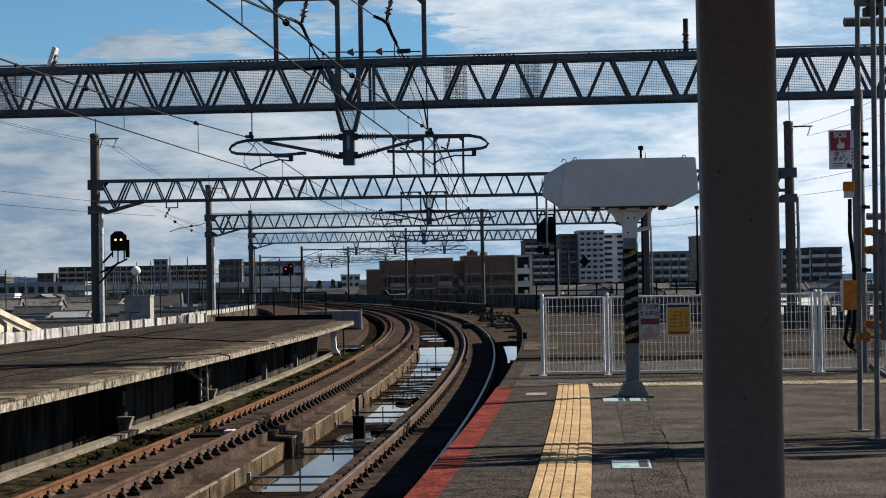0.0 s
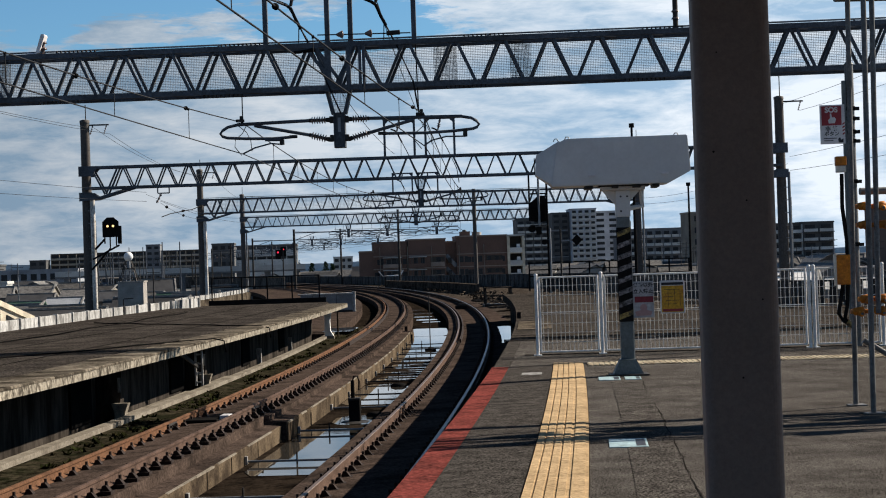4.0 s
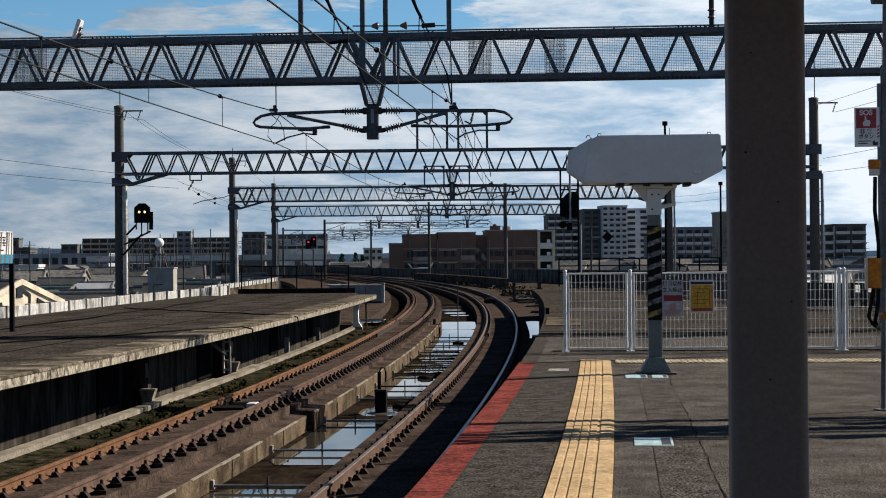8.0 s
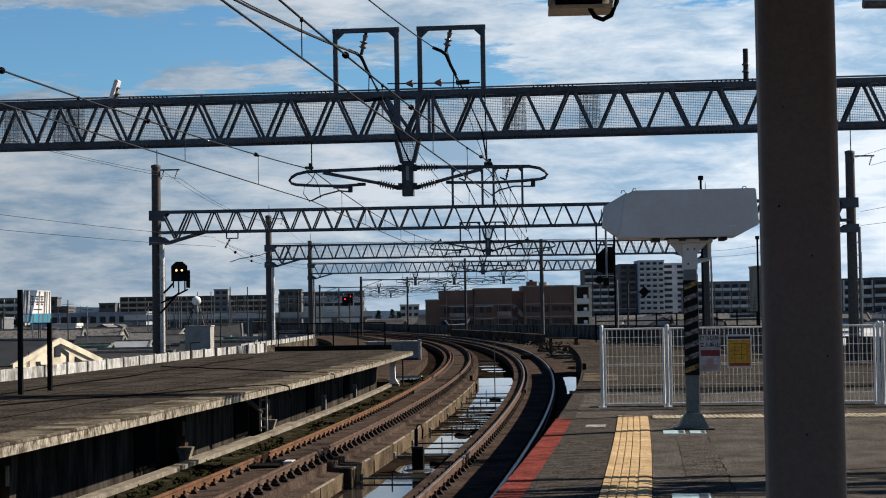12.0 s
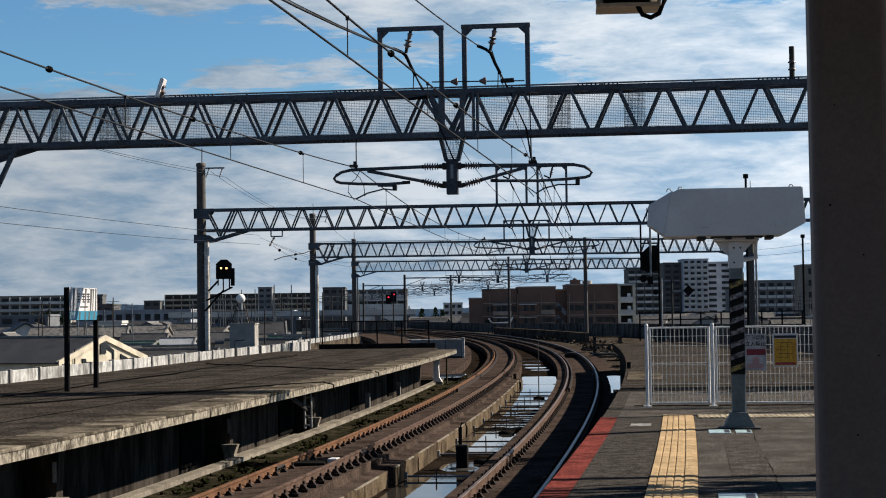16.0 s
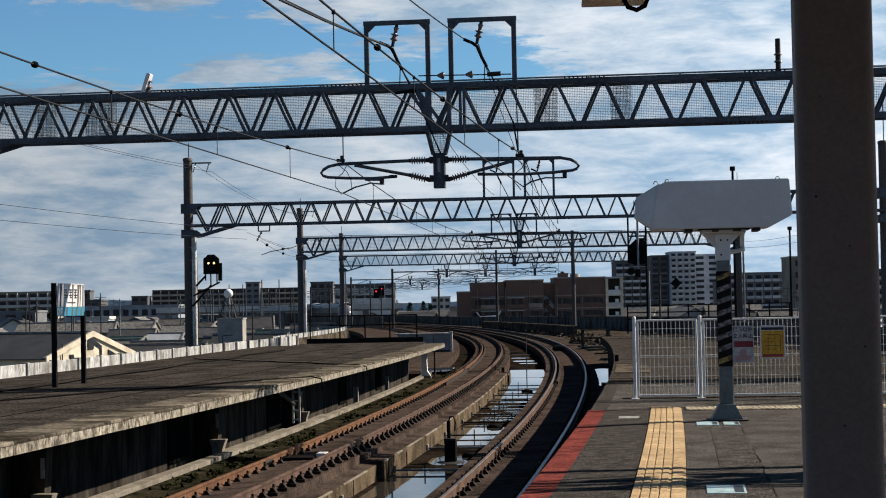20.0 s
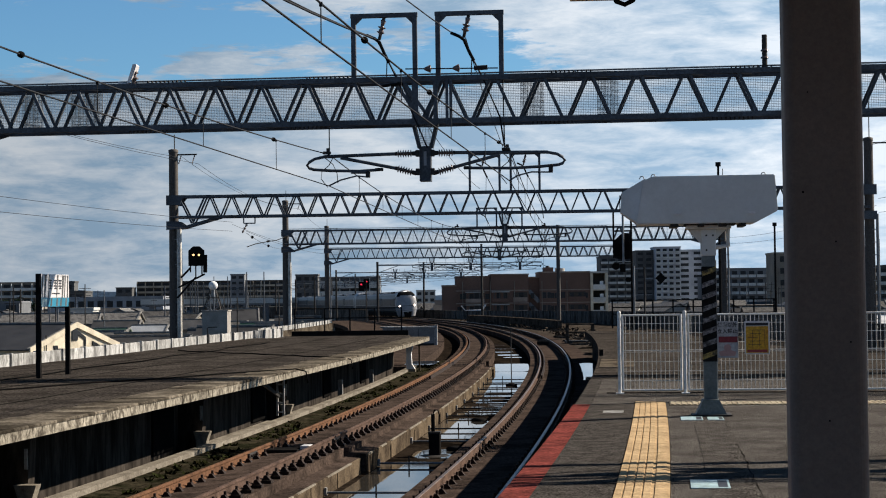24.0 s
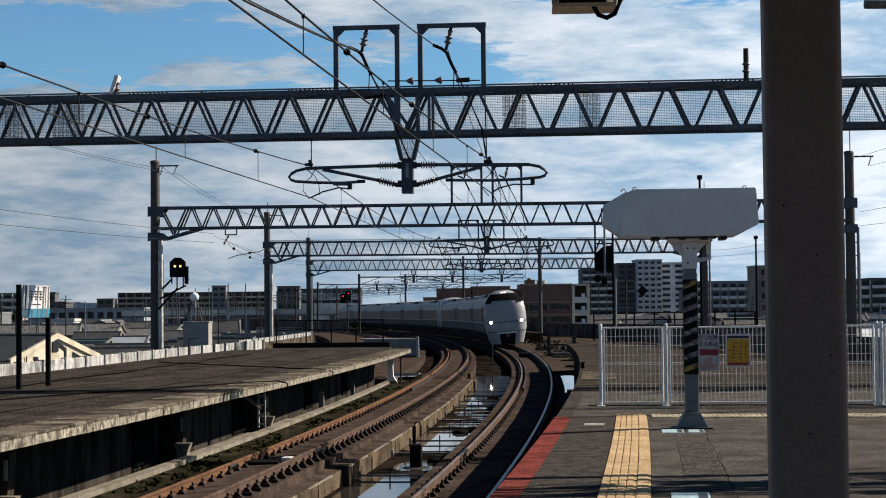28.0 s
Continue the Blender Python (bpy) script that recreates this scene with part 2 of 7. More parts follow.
BLACK = mat("black_paint", (0.014, 0.0135, 0.0135), 0.75, var=0.4, scale=3, bump=0.1, spec=0.0)
DARK = mat("dark_steel", (0.036, 0.033, 0.0312), 0.65, 0.3, var=0.4, scale=2, fine=25, bump=0.12)
COLUMN = mat("brown_grey_column_paint", (0.215, 0.16, 0.14), 0.6, var=0.14, scale=1.2, fine=70, bump=0.05, stain=(0.17, 0.127, 0.11), spec=0.2)
WHITE = mat("white_paint", (0.66, 0.66, 0.65), 0.5, var=0.25, scale=2, fine=30, bump=0.05, stain=(0.4, 0.39, 0.37))
CASING = mat("monitor_casing_paint", (0.55, 0.55, 0.54), 0.42, var=0.06, scale=0.8, fine=25, bump=0.0, stain=(0.47, 0.47, 0.46))
POSTGREY = mat("blue_grey_post_paint", (0.12, 0.14, 0.145), 0.55, var=0.3, scale=2, fine=30, bump=0.08)
YELLOW = mat("tactile_yellow", (0.45, 0.325, 0.19), 0.85, var=0.45, scale=2.8, fine=25, bump=0.25, stain=(0.29, 0.21, 0.122), rnd=0.06, spec=0.0)
RED = mat("red_edge_paint", (0.18, 0.047, 0.04), 0.9, var=0.6, scale=2.5, fine=24, bump=0.3, stain=(0.1, 0.031, 0.027), spec=0.0, hard=0.1)
ORANGE = mat("orange_cover", (0.5, 0.165, 0.014), 0.55, var=0.4, scale=5, fine=30, bump=0.05, stain=(0.2, 0.065, 0.015))
HAZARD = mat("hazard_yellow", (0.27, 0.195, 0.065), 0.6, var=0.9, scale=14, bump=0.05, stain=(0.05, 0.042, 0.03))
HAZGREY = mat("worn_hazard_tape", (0.2, 0.187, 0.19), 0.6, var=0.9, scale=14, bump=0.05, stain=(0.05, 0.046, 0.046))
PLATE = mat("pale_blue_plate", (0.35, 0.476, 0.504), 0.5, var=0.3, scale=6, fine=40, bump=0.05)
SIGNRED = mat("sign_red", (0.3, 0.042, 0.05), 0.5, var=0.1, bump=0)
SIGNWHITE = mat("sign_white", (0.62, 0.6, 0.6), 0.35, var=0.12, bump=0)
SIGNBLUE = mat("sign_blue", (0.03, 0.2, 0.31), 0.35, var=0.15, bump=0)
SIGNYELLOW = mat("sign_yellow", (0.55, 0.3, 0.03), 0.5, var=0.4, scale=5, bump=0, stain=(0.45, 0.18, 0.02))
INK = mat("sign_ink", (0.03, 0.03, 0.035), 0.5, var=0.1, bump=0)
PINK = mat("sign_pink", (0.42, 0.25, 0.24), 0.5, var=0.1, bump=0)
CABINET = mat("cabinet_grey", (0.19, 0.195, 0.2), 0.6, 0.1, var=0.3, scale=2, fine=20, bump=0.08)
LAMPBODY = mat("lamp_housing", (0.55, 0.52, 0.46), 0.45, 0.3, var=0.2, bump=0.03)
BRICK = mat("brown_tile_facade", (0.135, 0.083, 0.065), 0.8, var=0.35, scale=0.2, fine=6, bump=0.1, stain=(0.1, 0.062, 0.05))
BRICK_B = mat("pale_band", (0.27, 0.215, 0.18), 0.8, var=0.25, scale=0.3, fine=6, bump=0.1)
CREAM = mat("cream_render", (0.56, 0.5, 0.39), 0.85, var=0.25, scale=0.6, fine=10, bump=0.1)
FACADE_A = mat("grey_facade", (0.15, 0.158, 0.17), 0.85, var=0.25, scale=0.15, fine=5, bump=0.05, rnd=0.15)
FACADE_B = mat("beige_facade", (0.22, 0.2, 0.17), 0.85, var=0.25, scale=0.15, fine=5, bump=0.05, rnd=0.1)
FACADE_C = mat("pale_facade", (0.5, 0.5, 0.48), 0.85, var=0.2, scale=0.15, fine=5, bump=0.05, rnd=0.12)
FACADE_E = mat("pale_blue_facade", (0.29, 0.31, 0.34), 0.85, var=0.25, scale=0.15, fine=5, bump=0.05)
# dark brown that holds the shade of recessed balconies
FLAT_BROWN = mat("recess_shade_brown", (0.06, 0.052, 0.045), 0.9, var=0.3, scale=0.15, fine=5, bump=0.05)
BEIGE_BAND = mat("beige_balcony_band", (0.38, 0.33, 0.265), 0.85, var=0.3, scale=0.2, fine=5, bump=0.05)
# duct colour lifted to near white for the pole's sunlit side
POLE_PALE = mat("sunlit_pale_duct", (0.56, 0.54, 0.5), 0.85, var=0.5, scale=2, fine=16, bump=0.1, streak=0.4)
# lifted a little in colour for the haze over the far town
FACADE_D = mat("dark_facade", (0.088, 0.09, 0.092), 0.85, var=0.25, scale=0.15, fine=5, bump=0.05, rnd=0.1)
PANE = mat("dark_window_glass", (0.02, 0.023, 0.027), 0.3, var=0.3, scale=0.4, fine=2, bump=0, spec=0.2)
ROOF_A = mat("dark_roof_tile", (0.047, 0.047, 0.049), 0.6, var=0.3, scale=0.6, fine=9, bump=0.5, rnd=0.3)
ROOF_B = mat("grey_roof_tile", (0.135, 0.13, 0.124), 0.65, var=0.6, scale=1.6, fine=9, bump=0.5, rnd=0.25)
ROOF_D = mat("brown_grey_roof_tile", (0.085, 0.081, 0.077), 0.7, var=0.7, scale=1.6, fine=9, bump=0.5, rnd=0.35)
ROOF_C = mat("green_roof_sheet", (0.035, 0.085, 0.06), 0.5, var=0.3, scale=0.6, fine=9, bump=0.3)
RIDGE = mat("pale_ridge_tiles", (0.22, 0.215, 0.205), 0.8, var=0.4, scale=2, fine=9, bump=0.2)
LEAF = mat("foliage", (0.035, 0.055, 0.028), 0.8, var=0.6, scale=1.5, fine=12, bump=0.3, spec=0.0)
GROUND = mat("town_ground", (0.13, 0.125, 0.115), 0.95, var=0.5, scale=0.03, fine=0.6, bump=0.1)
# pale blue hill colour holds the haze of the distance
HILL = mat("hazed_far_hill", (0.4, 0.5, 0.58), 1.0, var=0.3, scale=0.004, fine=0.03, bump=0)
TRAIN_WHITE = mat("train_silver_white", (0.118, 0.124, 0.133), 0.45, 0.1, var=0.2, scale=0.5, fine=20, bump=0.02)
TRAIN_FRONT = mat("train_front_white", (0.3, 0.3, 0.31), 0.35, var=0.1, scale=0.8, fine=20, bump=0.02)
TRAIN_GREY = mat("train_lower_grey", (0.095, 0.092, 0.09), 0.6, var=0.2, scale=0.8, bump=0.03, spec=0.03)
TRAIN_GLASS = mat("train_window_glass", (0.045, 0.05, 0.057), 0.35, var=0.5, scale=0.5, bump=0, spec=0.1)
TRAIN_UNDER = mat("train_underframe", (0.036, 0.033, 0.031), 0.9, var=0.4, scale=2, bump=0.1, spec=0.0)
TRAIN_ROOF = mat("train_roof_grey", (0.3, 0.31, 0.32), 0.6, var=0.3, scale=1, bump=0.05)
HEADLAMP = mat("headlamp_glow", (1, 1, 0.95), emit=(1.0, 0.82, 0.66, 5.0))
ROOFLAMP = mat("roof_headlamp_glow", (1, 1, 0.95), emit=(1.0, 0.93, 0.84, 2.5))
SIGNAL_AMBER = mat("signal_amber_glow", (1, 0.8, 0.3), emit=(1.0, 0.62, 0.26, 1.0))
SIGNAL_RED = mat("signal_red_glow", (0.9, 0.05, 0.05), emit=(1.0, 0.03, 0.08, 0.8))


COPFACE = mat("streaked_coping_face", (0.27, 0.245, 0.2), 0.9, var=0.7, scale=9, fine=20, bump=0.3, stain=(0.085, 0.074, 0.06), streak=0.35, rnd=0.12, spec=0.0)


COPTOP = mat("weathered_coping_top", (0.128, 0.111, 0.088), 0.92, var=0.7, scale=1.8, fine=14, bump=0.35, stain=(0.054, 0.046, 0.036), rnd=0.48, spec=0.0)


# streaked wall, its colour lowered for the shade below the overhang
WALLDARK = mat("shade_darkened_wall", (0.051, 0.044, 0.038), 0.95, var=0.6, scale=2.2, fine=6, bump=0.25, stain=(0.02, 0.0175, 0.0155), streak=0.85, spec=0.0)


RUBBER = mat("black_rubber", (0.008, 0.0078, 0.0076), 0.95, var=0.3, bump=0, spec=0.0)


SLOPE = mat("brown_earth_and_rubble", (0.07, 0.058, 0.048), 0.95, var=1.0, scale=1.1, fine=6, bump=0.6, stain=(0.026, 0.0212, 0.0178), spec=0.0)


# distance haze is mixed into this pale bluish facade colour
TOWER = mat("hazed_tower_facade", (0.43, 0.455, 0.5), 0.85, var=0.2, scale=0.15, fine=5, bump=0.05, rnd=0.08)


GRASS = mat("grass_tuft", (0.02, 0.024, 0.0085), 0.9, var=0.7, scale=2.5, fine=20, bump=0, stain=(0.018, 0.014, 0.007), spec=0.0)


SCAFF = mat("dull_scaffold_pipe", (0.15, 0.15, 0.148), 0.6, 0.4, var=0.4, scale=3, fine=30, bump=0.08, stain=(0.07, 0.066, 0.062))


PALE_YELLOW = mat("faded_tactile_yellow", (0.42, 0.37, 0.275), 0.85, var=0.5, scale=3.5, fine=25, bump=0.25, stain=(0.2, 0.16, 0.11), rnd=0.12, spec=0.0)


BOXPALE = mat("pale_box_paint", (0.3, 0.28, 0.255), 0.7, var=0.2, scale=2, fine=20, bump=0.03)


NOTICE = mat("grey_white_notice", (0.4, 0.388, 0.392), 0.6, var=0.25, scale=5, bump=0)


DULLRED = mat("dull_notice_red", (0.2, 0.03, 0.04), 0.6, var=0.3, scale=6, bump=0)


CRACK = mat("dark_crack_fill", (0.026, 0.0235, 0.0215), 0.95, var=0.8, scale=6, fine=30, bump=0.2, spec=0.0)


DOME = mat("white_dome", (0.75, 0.75, 0.74), 0.5, var=0.1, scale=1, bump=0)


def water_mat():
    m = bpy.data.materials.new("standing_water")
    m.use_nodes = True
    N, L = m.node_tree.nodes, m.node_tree.links
    b = N["Principled BSDF"]
    b.inputs["Base Color"].default_value = (0.035, 0.032, 0.028, 1)
    b.inputs["Roughness"].default_value, b.inputs["IOR"].default_value = 0.02, 1.33
    b.inputs["Specular IOR Level"].default_value = 0.6
    n, bp, tc = N.new("ShaderNodeTexNoise"), N.new("ShaderNodeBump"), N.new("ShaderNodeTexCoord")
    n.inputs["Scale"].default_value, n.inputs["Detail"].default_value = 3.0, 3
    bp.inputs["Strength"].default_value, bp.inputs["Distance"].default_value = 0.03, 0.01
    L.new(tc.outputs["Object"], n.inputs["Vector"])
    L.new(n.outputs["Fac"], bp.inputs["Height"])
    L.new(bp.outputs["Normal"], b.inputs["Normal"])
    return m


WATER = water_mat()


# ---------- mesh building ----------
class Shape:
    """Collects verts and faces of one mesh."""

    def __init__(self):
        self.v, self.f, self.sm = [], [], []

    def add(self, verts, faces, m=None, smooth=False):
        o = len(self.v)
        self.v += [tuple(m @ Vector(p)) if m else tuple(p) for p in verts]
        self.f += [tuple(i + o for i in f) for f in faces]
        self.sm += [smooth] * len(faces)
        return self

    def box(self, x0, x1, y0, y1, z0, z1, m=None, bev=0.0):
        x0, x1, y0, y1, z0, z1 = min(x0, x1), max(x0, x1), min(y0, y1), max(y0, y1), min(z0, z1), max(z0, z1)
        if not bev:
            vs = [(x, y, z) for z in (z0, z1) for y in (y0, y1) for x in (x0, x1)]
            return self.add(vs, [(0, 2, 3, 1), (4, 5, 7, 6), (0, 1, 5, 4), (2, 6, 7, 3), (0, 4, 6, 2), (1, 3, 7, 5)], m)
        b = min(bev, (x1 - x0) / 2.1, (y1 - y0) / 2.1, (z1 - z0) / 2.1)
        bm = bmesh.new()
        bmesh.ops.create_cube(bm, size=1)
        for v in bm.verts:
            v.co = ((x0 + x1) / 2 + v.co.x * (x1 - x0), (y0 + y1) / 2 + v.co.y * (y1 - y0), (z0 + z1) / 2 + v.co.z * (z1 - z0))
        bmesh.ops.bevel(bm, geom=bm.edges[:], offset=b, segments=2, profile=0.5, affect="EDGES")
        bm.verts.index_update()
        vs, fs = [tuple(v.co) for v in bm.verts], [[v.index for v in f.verts] for f in bm.faces]
        bm.free()
        return self.add(vs, fs, m)

    def beam(self, p, q, w, h=None, m=None):
        """A square bar from p to q."""
        p, q, h = Vector(p), Vector(q), h or w
        d = q - p
        up = Vector((0, 0, 1)) if abs(d.normalized().z) < 0.95 else Vector((0, 1, 0))
        x = d.cross(up).normalized() * w / 2
        y = x.cross(d).normalized() * h / 2
        vs = [c + sx * x + sy * y for c in (p, q) for sx, sy in ((-1, -1), (1, -1), (1, 1), (-1, 1))]
        return self.add(vs, [(3, 2, 1, 0), (4, 5, 6, 7), (0, 1, 5, 4), (1, 2, 6, 5), (2, 3, 7, 6), (3, 0, 4, 7)], m)

    def tube(self, pts, r, seg=8, m=None, cap=True):
        """A round bar along a line of points; r is one radius or one for each point."""
        pts = [Vector(p) for p in pts]
        rs = r if isinstance(r, (list, tuple)) else [r] * len(pts)
        vs, fs = [], []
        for i, p in enumerate(pts):
            d = (pts[min(i + 1, len(pts) - 1)] - pts[max(i - 1, 0)]).normalized()
            up = Vector((0, 0, 1)) if abs(d.z) < 0.95 else Vector((0, 1, 0))
            x = d.cross(up).normalized()
            y = x.cross(d).normalized()
            vs += [p + rs[i] * (math.cos(2 * math.pi * k / seg) * x + math.sin(2 * math.pi * k / seg) * y) for k in range(seg)]
        for i in range(len(pts) - 1):
            for k in range(seg):
                a, b = i * seg + k, i * seg + (k + 1) % seg
                fs.append((a, b, b + seg, a + seg))
        self.add(vs, fs, m, True)
        if cap:
            self.add(vs[:seg], [tuple(reversed(range(seg)))], m)
            self.add(vs[-seg:], [tuple(range(seg))], m)
        return self

    def prism(self, outline, d0, d1, axis="y", m=None):
        """An outline of two coordinates drawn out along the third axis."""
        n = len(outline)
        put = {"y": lambda a, b, d: (a, d, b), "x": lambda a, b, d: (d, a, b), "z": lambda a, b, d: (a, b, d)}[axis]
        vs = [put(a, b, d0) for a, b in outline] + [put(a, b, d1) for a, b in outline]
        fs = [tuple(range(n)), tuple(reversed(range(n, 2 * n)))] + [(i, i + n, (i + 1) % n + n, (i + 1) % n) for i in range(n)]
        return self.add(vs, fs, m)

    def sweep(self, outline, s0, s1, step=2.0, closed=True, smooth=False):
        """An outline (n, z) drawn out along the curved line; n and z may be functions of s."""
        k = max(1, math.ceil((s1 - s0) / step))
        n = len(outline)
        vs, fs = [], []
        for i in range(k + 1):
            s = s0 + (s1 - s0) * i / k
            vs += [P(s, a(s) if callable(a) else a, b(s) if callable(b) else b) for a, b in outline]
        for i in range(k):
            for j in range(n if closed else n - 1):
                a, b = i * n + j, i * n + (j + 1) % n
                fs.append((a, b, b + n, a + n))
        if closed:
            fs += [tuple(reversed(range(n))), tuple(range(k * n, k * n + n))]
        return self.add(vs, fs, None, smooth)

    def discs(self, p, q, r, count, thick, seg=10, m=None):
        """One turned insulator body with round sheds from p to q."""
        p, q = Vector(p), Vector(q)
        h = (q - p).length
        pts, rs = [p], [r * 0.4]
        for i in range(count):
            c = (i + 0.5) / count
            e = min(0.45 / count, thick / 2 / h)
            for u, k in ((c - e * 1.2, 0.4), (c - e, 1.0), (c + e, 0.6), (c + e * 1.2, 0.4)):
                pts.append(p.lerp(q, u))
                rs.append(r * k)
        return self.tube(pts + [q], rs + [r * 0.4], seg, m)

    def mesh(self, name, material):
        me = bpy.data.meshes.new(name)
        me.from_pydata(self.v, [], self.f)
        me.validate()
        if len(me.polygons) == len(self.sm):
            me.polygons.foreach_set("use_smooth", self.sm)
        bm = bmesh.new()
        bm.from_mesh(me)
        bmesh.ops.recalc_face_normals(bm, faces=bm.faces[:])
        bm.to_mesh(me)
        bm.free()
        me.materials.append(material)
        return me


def part(name, shape, material, parent=None, label="", m=None):
    """One mesh object, under a thing or a part when a parent is given."""
    me = shape if isinstance(shape, bpy.types.Mesh) else shape.mesh(name, material)
    ob = new(name, me)
    if parent is not None:
        ob.parent = parent
    if m is not None:
        ob.matrix_basis = m
    return tagged(ob, label)


def thing(name, label, category, m=None, group="", kind="", shape=None, material=None):
    """A top-level thing: an Empty at its base, or one mesh."""
    ob = part(name, shape, material) if shape is not None else new(name)
    if m is not None:
        ob.matrix_basis = m
    return tagged(ob, label, category, group, kind)


def structure(name, shape, material, label, m=None):
    return thing(name, label, name.split("_")[0], m, kind="structure", shape=shape, material=material)


def lettering(name, text, size, material, parent, m, bold=0.0):
    cu = bpy.data.curves.new(name, "FONT")
    cu.body, cu.size, cu.extrude, cu.offset = text, size, 0.001, bold
    cu.align_x, cu.align_y = "CENTER", "CENTER"
    tmp = bpy.data.objects.new(name, cu)
    me = bpy.data.meshes.new_from_object(tmp)
    bpy.data.objects.remove(tmp)
    me.materials.append(material)
    ob = new(name, me)
    ob.parent, ob.matrix_basis = parent, m
    return ob


# ---------- ground, viaduct, platforms ----------
GZ = -7.0
structure("ground", Shape().add([(-2600, -300, GZ), (2600, -300, GZ), (2600, 4800, GZ), (-2600, 4800, GZ)], [(0, 1, 2, 3)]), GROUND, "grey town ground far below the elevated line")
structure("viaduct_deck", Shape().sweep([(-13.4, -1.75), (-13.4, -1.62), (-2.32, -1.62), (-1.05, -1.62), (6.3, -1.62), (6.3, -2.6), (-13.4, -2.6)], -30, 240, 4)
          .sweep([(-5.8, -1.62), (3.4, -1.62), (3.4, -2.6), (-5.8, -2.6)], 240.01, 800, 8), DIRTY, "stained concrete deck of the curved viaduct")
# beds of the two tracks, each a raised concrete slab
structure("track_bed_right", Shape().sweep([(-1.0, -1.625), (-1.0, -1.27), (1.6, -1.17), (1.6, -1.625)], -20, 420, 3), TRACKBED, "rust-brown concrete bed of the platform-side track")
bed = Shape().sweep([(-4.75, -1.625), (-4.75, -1.24), (-2.97, -1.165), (-2.965, -1.315), (-2.69, -1.335), (-2.69, -1.625)], -20, 30.4, 2)
bed.sweep([(-4.75, -1.625), (-4.75, -1.24), (-2.87, -1.16), (-2.865, -1.255), (-2.57, -1.275), (-2.57, -1.625)], 30.402, 70.5, 2)
bed.sweep([(-4.75, -1.625), (-4.75, -1.24), (-2.87, -1.16), (-2.87, -1.625)], 70.502, 73, 2)
bed.sweep([(-4.75, -1.625), (-4.75, -1.24), (-2.75, -1.16), (-2.75, -1.625)], 73.002, 420, 3)
structure("track_bed_left", bed, TRACKBED, "rust-brown concrete bed of the far track")
# lower wall beside the channel, stepped out where the bed widens
wall = Shape().sweep([(-2.688, -1.62), (-2.688, -1.338), (-2.67, -1.338), (-2.66, -1.35), (-2.66, -1.62)], -20, 30.38, 2)
wall.sweep([(-2.568, -1.62), (-2.568, -1.278), (-2.55, -1.278), (-2.54, -1.29), (-2.54, -1.62)], 30.4, 70.5, 2)
wall.sweep([(-2.865, -1.62), (-2.865, -1.4), (-2.48, -1.42), (-2.48, -1.62)], 70.502, 73, 2)
tw = structure("track_wall", wall, WALL_OCHRE, "ochre stained stepped concrete wall beside the flooded channel")
r = random.Random(17)
a = 17.0
while a < 68:
    b = a + r.uniform(0.4, 2.4)
    n, z = (-2.662, -1.34) if b < 30.3 else (-2.542, -1.28)
    if not a < 30.4 < b:
        w = r.uniform(0.012, 0.03)
        part("chipped_arris", Shape().sweep([(n - 0.05, z), (n - 0.05, z + 0.006), (n + 0.006, z + 0.002), (n + 0.006, z - w)], a, b, 1), KERB, tw, "pale worn edge of the wall")
    a = b + r.uniform(0.0, 1.2)
for s, h in ((19.4, 0.3), (23.8, 0.27), (25.6, 0.3), (27.9, 0.26), (33.4, 0.28), (37.2, 0.28), (43.0, 0.28), (49.5, 0.28)):
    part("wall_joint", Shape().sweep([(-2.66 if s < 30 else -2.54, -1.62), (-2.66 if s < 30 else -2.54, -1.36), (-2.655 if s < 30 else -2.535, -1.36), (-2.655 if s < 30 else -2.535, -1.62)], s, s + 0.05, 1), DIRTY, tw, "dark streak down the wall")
structure("grit_strip", Shape().sweep([(-5.63, -1.6), (-5.63, -1.28), (-5.2, -1.31), (-4.755, -1.27), (-4.755, -1.6)], -10, 78, 2), MOSS, "mossy grit strip at the foot of the old platform")
structure("deck_fill", Shape().sweep([(-13.35, -1.61), (-13.35, -1.2), (-5.8, -1.2), (-5.8, -1.61)], 69, 240, 4), TRACKBED, "brown gravelly deck past the platform end")


def par_n(s):
    """The outer parapet leaves the curve towards the yard."""
    return 5.5 + max(0, 238 - s) * 0.1


def par_z(s):
    return max(0, 238 - s) * 0.0025


structure("outer_bed", Shape().sweep([(1.61, -1.61), (1.61, -1.2), (lambda s: par_n(s) + 0.1, -1.17), (lambda s: par_n(s) + 0.1, -1.61)], 77.1, 420, 3), SLOPE, "brown gritty yard outside the curve")

# parapets
par = structure("outer_parapet", Shape().sweep([(par_n, -1.9), (par_n, par_z), (lambda s: par_n(s) + 0.22, par_z), (lambda s: par_n(s) + 0.22, -1.9)], 112, 420, 3), PARAPET, "dark ribbed parapet wall round the outside of the curve")
rib = Shape().box(-0.07, 0.0, -0.14, 0.14, -1.2, -0.04).mesh("parapet_rib", PARAPET)
for i in range(150):
    s = 114 + 1.5 * i
    part("parapet_rib", rib, PARAPET, par, m=at(s, par_n(s) - 0.003, par_z(s), 0 if s > 238 else 5.7))
structure("yard_wall", Shape().sweep([(lambda s: 2.2 + (200 - s) * 0.032, -1.2), (lambda s: 2.2 + (200 - s) * 0.032, -0.36), (lambda s: 2.5 + (200 - s) * 0.032, -0.32), (lambda s: 2.5 + (200 - s) * 0.032, -1.2)], 142, 205, 2.5), SLOPE, "low brown wall between the track and the parapet")

structure("inner_parapet", Shape().sweep([(-6.2, -2.4), (-6.2, 0.15), (-6.0, 0.15), (-6.0, -2.4)], 244, 800, 8), PARAPET, "parapet of the far viaduct")
